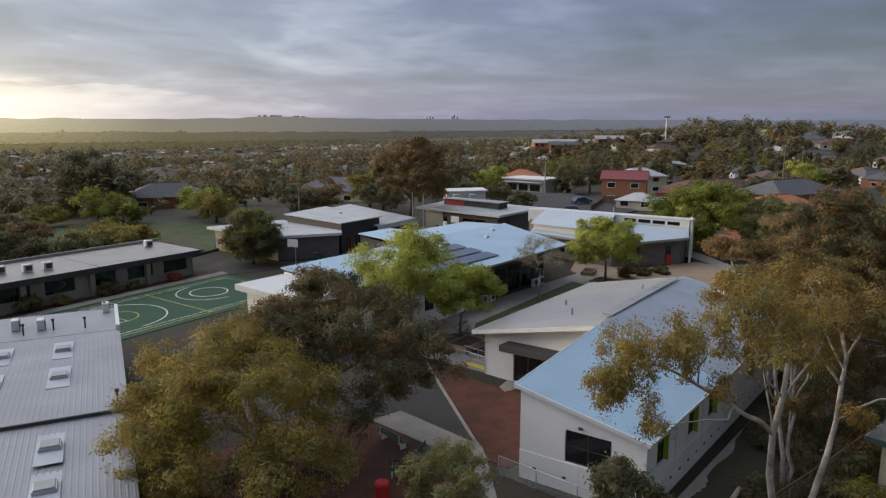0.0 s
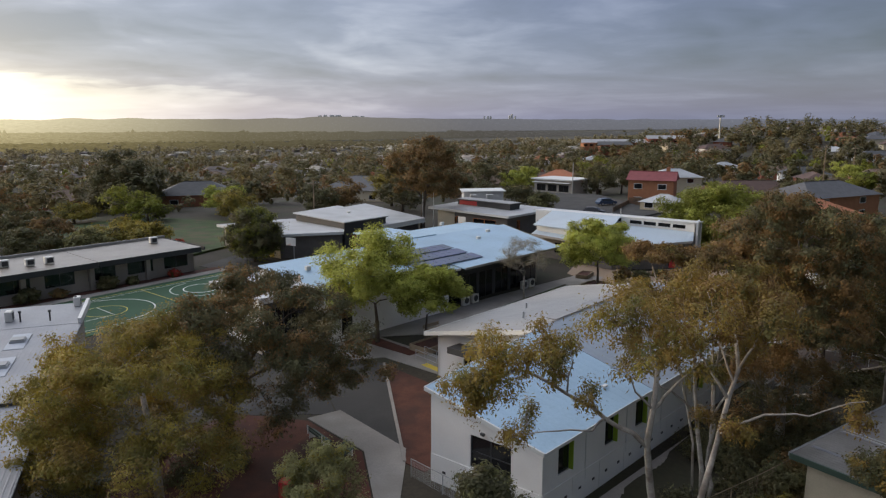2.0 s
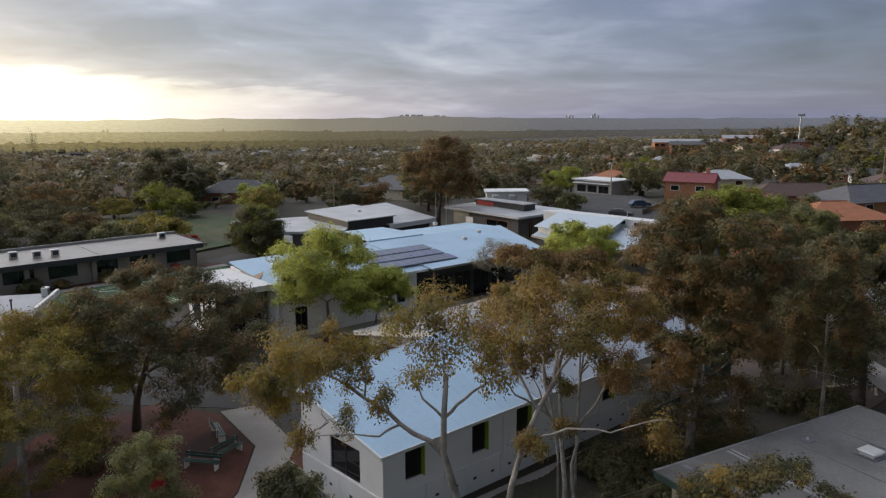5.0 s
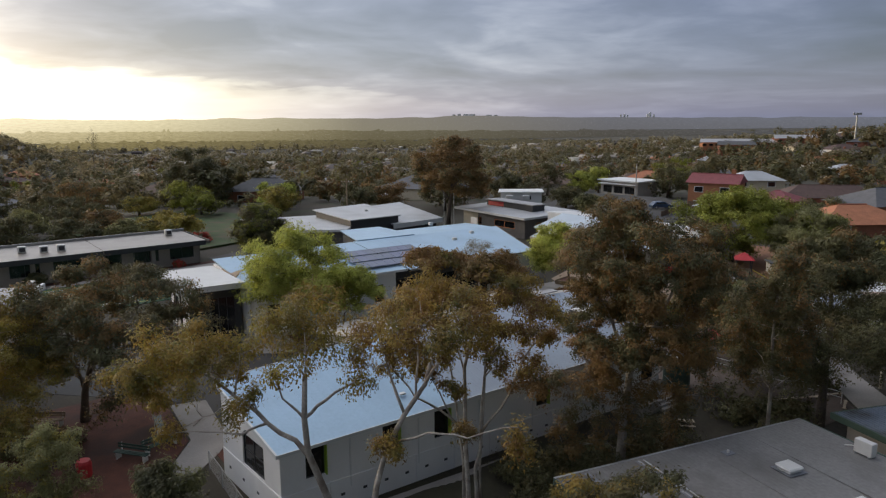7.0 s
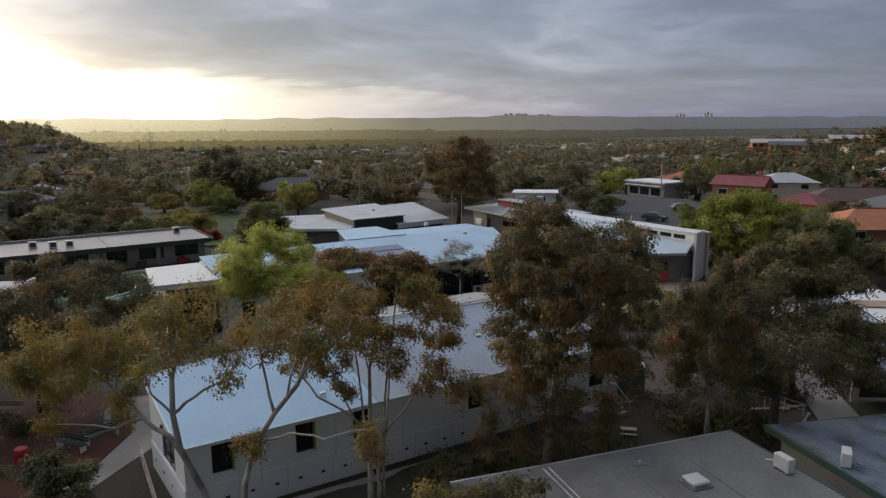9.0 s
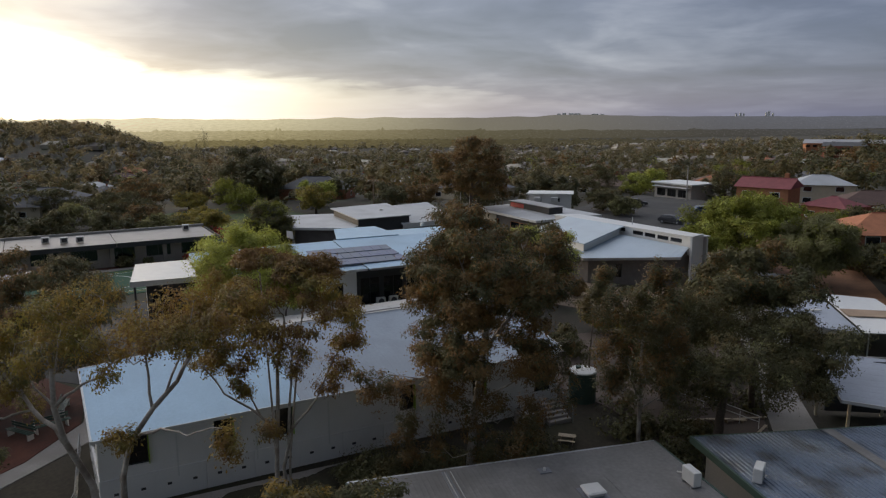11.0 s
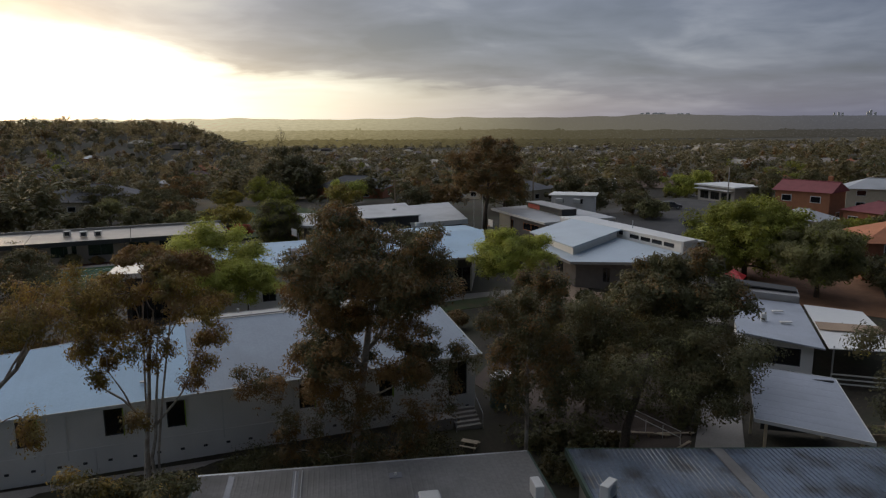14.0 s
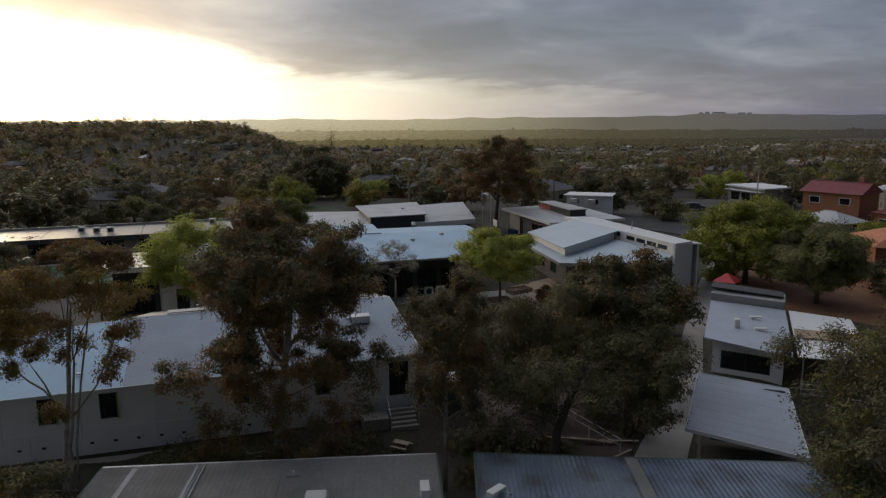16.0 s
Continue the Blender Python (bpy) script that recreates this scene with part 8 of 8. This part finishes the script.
def car(x, y, rot, mat, label):
    z = plane(x, y) + 0.12
    t = thing("car", (x, y, z), label, "car", "parked cars")
    m = Matrix.Translation((x, y, z)) @ Matrix.Rotation(rot, 4, "Z")
    prof = [(-2.15, 0.35), (-2.2, 0.75), (-1.95, 0.95), (-1.5, 1.42), (-0.1, 1.5), (0.55, 1.42), (1.15, 0.98), (2.05, 0.82), (2.2, 0.6), (2.15, 0.35)]
    bm = bmesh.new()
    L0 = [bm.verts.new(m @ Vector((a, -0.86 + (0.14 if e > 1 else 0), e))) for a, e in prof]
    L1 = [bm.verts.new(m @ Vector((a, 0.86 - (0.14 if e > 1 else 0), e))) for a, e in prof]
    bm.faces.new(L0), bm.faces.new(L1[::-1])
    for i in range(len(prof)):
        j = (i + 1) % len(prof)
        bm.faces.new((L0[j], L0[i], L1[i], L1[j]))
    part("body", bm, mat, t)
    for sy in (-1, 1):
        part("side_window", prism([tuple(m @ Vector((a, sy * (0.87 - 0.12 * (e - 0.98) / 0.45) + sy * 0.0, e))) for a, e in ((-1.45, 1.0), (0.95, 1.0), (0.45, 1.36), (-1.2, 1.36))], 0.012), "glass", t)
        for a in (-1.35, 1.35):
            w = part("wheel", tube([m @ Vector((a, sy * 0.7, 0.33)), m @ Vector((a, sy * 0.9, 0.33))], [0.33, 0.33], 14), "darksteel", t)
            part("rim", tube([m @ Vector((a, sy * 0.9, 0.33)), m @ Vector((a, sy * 0.915, 0.33))], [0.2, 0.2], 10), "steel", w)
    part("windscreen", prism([tuple(m @ Vector(v)) for v in ((0.62, -0.66, 1.41), (0.62, 0.66, 1.41), (1.14, 0.7, 1.03), (1.14, -0.7, 1.03))][::-1], 0.02), "glass", t)


car(21.6, 136.4, -0.25, "darksteel", "dark grey parked station wagon")
car(25.4, 151.0, 0.45, "pv", "dark blue-grey parked station wagon")
car(11.4, 157.2, 0.35, "darksteel", "small dark parked hatchback car")
car(-36.5, 153, 0.4, "plastic", "white parked van on a street")


def pole(x, y, h, label, arm=True, mat="wood", kind="power_pole"):
    z = ground(x, y)
    t = thing(kind, (x, y, z), label, "pole", "poles")
    part("mast", tube([(x, y, z - 0.3), (x, y, z + h)], [0.16, 0.10] if kind != "flagpole" else [0.05, 0.03], 8), mat, t)
    if arm:
        part("crossarm", box((x, y, z + h - 0.6), (2.2, 0.12, 0.12), 0.3), mat, t)
        for k in (-0.9, -0.4, 0.4, 0.9):
            part("insulator", tube([(x + k * 0.955, y + k * 0.295, z + h - 0.54), (x + k * 0.955, y + k * 0.295, z + h - 0.38)], [0.05, 0.03], 6), "plastic", t)


pole(75.4, 168.8, 13, "grey timber power pole with a crossarm")
pole(19.5, 170.6, 8.5, "grey street light pole", False, "steel", "street_lamp")
pole(-15.5, 150, 9, "grey timber power pole with a crossarm")
pole(-28, 118, 8, "grey timber power pole with a crossarm")
pole(50, 210, 11, "grey timber power pole with a crossarm")
pole(108, 230, 12, "grey timber power pole with a crossarm")
pole(-8.0, 112.6, 6.8, "slim white flagpole beside a building", False, "plastic", "flagpole")
pole(-6.2, 112.2, 6.8, "slim white flagpole beside a building", False, "plastic", "flagpole")


def flood_mast(x, y, h):
    z = ground(x, y)
    t = thing("flood_mast", (x, y, z), "tall grey floodlight mast on the skyline", "mast")
    part("mast", tube([(x, y, z), (x, y, z + h)], [0.5, 0.3], 8), "steel", t)
    part("headframe", box((x, y, z + h), (4.4, 0.5, 0.4), 0.2), "steel", t)
    for k in (-1.6, -0.5, 0.5, 1.6):
        part("floodlight", box((x + k, y - 0.3, z + h + 0.6), (0.8, 0.5, 0.8), 0.2, 0.05), "steel", t)


flood_mast(122.5, 444, 20.5 - ground(122.5, 444))


def far_school():
    z = ground(84, 500)
    t = thing("hilltop_school", (84, 502, z), "long brick school on the far rise with pale roofs", "building")
    for x, y, w, d, h, rm in ((70, 500, 50, 12, 5.6 - z, "roofg"), (105, 506, 30, 14, 8.2 - z, "roofg"), (66, 488, 22, 12, 4.4 - z, "tilegrey")):
        part("wall", box((x, y, z + (h - 2) / 2 - 1), (w, d, h - 2 + 2), 0.15), "redbrick", t)
        part("roof", prism([(x - w / 2 - 1, y - d / 2 - 1, z + h - 2), (x + w / 2 + 1, y - d / 2 - 1 + w * 0.1, z + h - 2), (x + w / 2, y + d / 2 + w * 0.1, z + h), (x - w / 2, y + d / 2, z + h)], 0.4), rm, t)
        for k in range(int(w / 4)):
            part("window", box((x - w / 2 + 2 + 4 * k, y - d / 2 - 0.1 + 0.15 * (2 + 4 * k - w / 2), z + h - 3.6), (2.4, 0.3, 1.2), 0.15), "glass", t)


far_school()


def skyline_towers():
    for name, group in (("city_tower", [(-121, 4500, 54, 10), (-107, 4500, 62, 12), (-86, 4500, 51, 11), (-258, 4500, 52, 12), (-240, 4500, 50, 10), (-280, 4500, 51, 9)]), ("hill_tower", [(-1230, 4360, 57, 30), (-1275, 4360, 58, 22), (-1190, 4360, 56, 40), (-1310, 4360, 55, 20), (-1085, 4380, 52, 40), (-1040, 4380, 51, 24)])):
        for x, y, top, w in group:
            t = thing(name, (x, y, -60), "pale high-rise block on the hazy skyline", "tower", "skyline towers")
            part("shaft", box((x, y, (top - 60) / 2), (w, w, top + 60), 0.2), "trim", t)
            part("crown", box((x, y, top + 1), (w * 0.8, w * 0.8, 3), 0.2), "trim", t)


skyline_towers()


# ---- details on the hall and the wings ----


def wall_unit(at, rot, label, group="wall air conditioners"):
    """A condenser on the ground or on brackets against a wall."""
    ac = thing("air_conditioner", at, label, "air conditioner", group)
    x, y, z = at
    c = Vector((math.cos(rot), math.sin(rot)))
    nrm = Vector((c.y, -c.x))
    part("casing", box((x, y, z + 0.5), (0.95, 0.38, 0.9), rot, 0.03), "plastic", ac)
    part("fan_grille", tube([(x + nrm.x * 0.19, y + nrm.y * 0.19, z + 0.55), (x + nrm.x * 0.22, y + nrm.y * 0.22, z + 0.55)], [0.32, 0.32], 16), "darksteel", ac)
    for k in (-0.35, 0.35):
        part("foot", box((x + c.x * k, y + c.y * k, z + 0.03), (0.08, 0.42, 0.08), rot), "steel", ac)


for u in (26.6, 28.0):
    px, py, _ = uv(u, 29.4)
    wall_unit((px, py, plane(px, py) + 0.02), UROT, "white outdoor air conditioner against the hall wall")
for u in (36.2, 37.5):
    px, py, _ = uv(u, 29.3)
    wall_unit((px, py, plane(px, py) + 0.02), UROT, "white outdoor air conditioner against the hall wall")
for k, (x, y) in enumerate(((49.2, 65.4), (51.2, 67.6), (50.4, 62.6))):
    zb = ground(x, y)
    bed = thing("garden_bed", (x, y, zb), "raised timber vegetable bed with leafy plants", "garden bed", "raised vegetable beds")
    for a, b, sx, sy in ((0, -0.6, 2.4, 0.06), (0, 0.6, 2.4, 0.06), (-1.2, 0, 0.06, 1.14), (1.2, 0, 0.06, 1.14)):
        part("side", box((x + a * 0.8 - b * 0.6, y + a * 0.6 + b * 0.8, zb + 0.2), (sx, sy, 0.45), 0.6435), "wood", bed)
    part("soil", box((x, y, zb + 0.15), (2.3, 1.1, 0.4), 0.6435), "soil", bed)
    rng = np.random.default_rng(900 + k)
    tips = np.column_stack([x + rng.uniform(-0.8, 0.8, 26), y + rng.uniform(-0.6, 0.6, 26), zb + 0.42 + rng.uniform(0, 0.25, 26)])
    leaf_mesh("leaves", tips, tips - np.array([0, 0, 0.3]), 0.12, 12, 0.14, "leaf_grey", bed, rng)


def rubble():
    """Rails, boards and stakes left under the spreading tree and along the fence."""
    for k, (x, y, ln, rot, dz) in enumerate(((36.0, 57.4, 3.4, 0.5, 0.3), (37.2, 58.2, 2.6, 0.35, 0.2), (34.6, 56.6, 2.2, 0.8, 0.12), (38.6, 59.2, 2.4, 0.6, 0.16), (39.4, 57.8, 1.8, 1.3, 0.1))):
        z = ground(x, y)
        b = thing("board", (x, y, z), "pale weathered board lying under trees", "board", "stacked boards")
        part("plank", box((x, y, z + dz), (ln, 0.18, 0.05), rot, 0.008), "log", b)
        for e in (-0.4, 0.4):
            part("batten", box((x + e * ln * math.cos(rot), y + e * ln * math.sin(rot), z + dz / 2), (0.1, 0.3, dz), rot), "wood", b)
    for k in range(9):
        x, y = 22.6 + 1.05 * k, 38.6 + 0.92 * k
        z = ground(x, y)
        s = thing("stake", (x, y, z), "short timber stake beside the fence", "stake", "timber stakes")
        part("shaft", box((x, y, z + 0.35), (0.09, 0.09, 0.9), 0.3 * k, 0.01), "wood", s)
        part("cap", box((x, y, z + 0.82), (0.11, 0.11, 0.05), 0.3 * k), "log", s)


rubble()
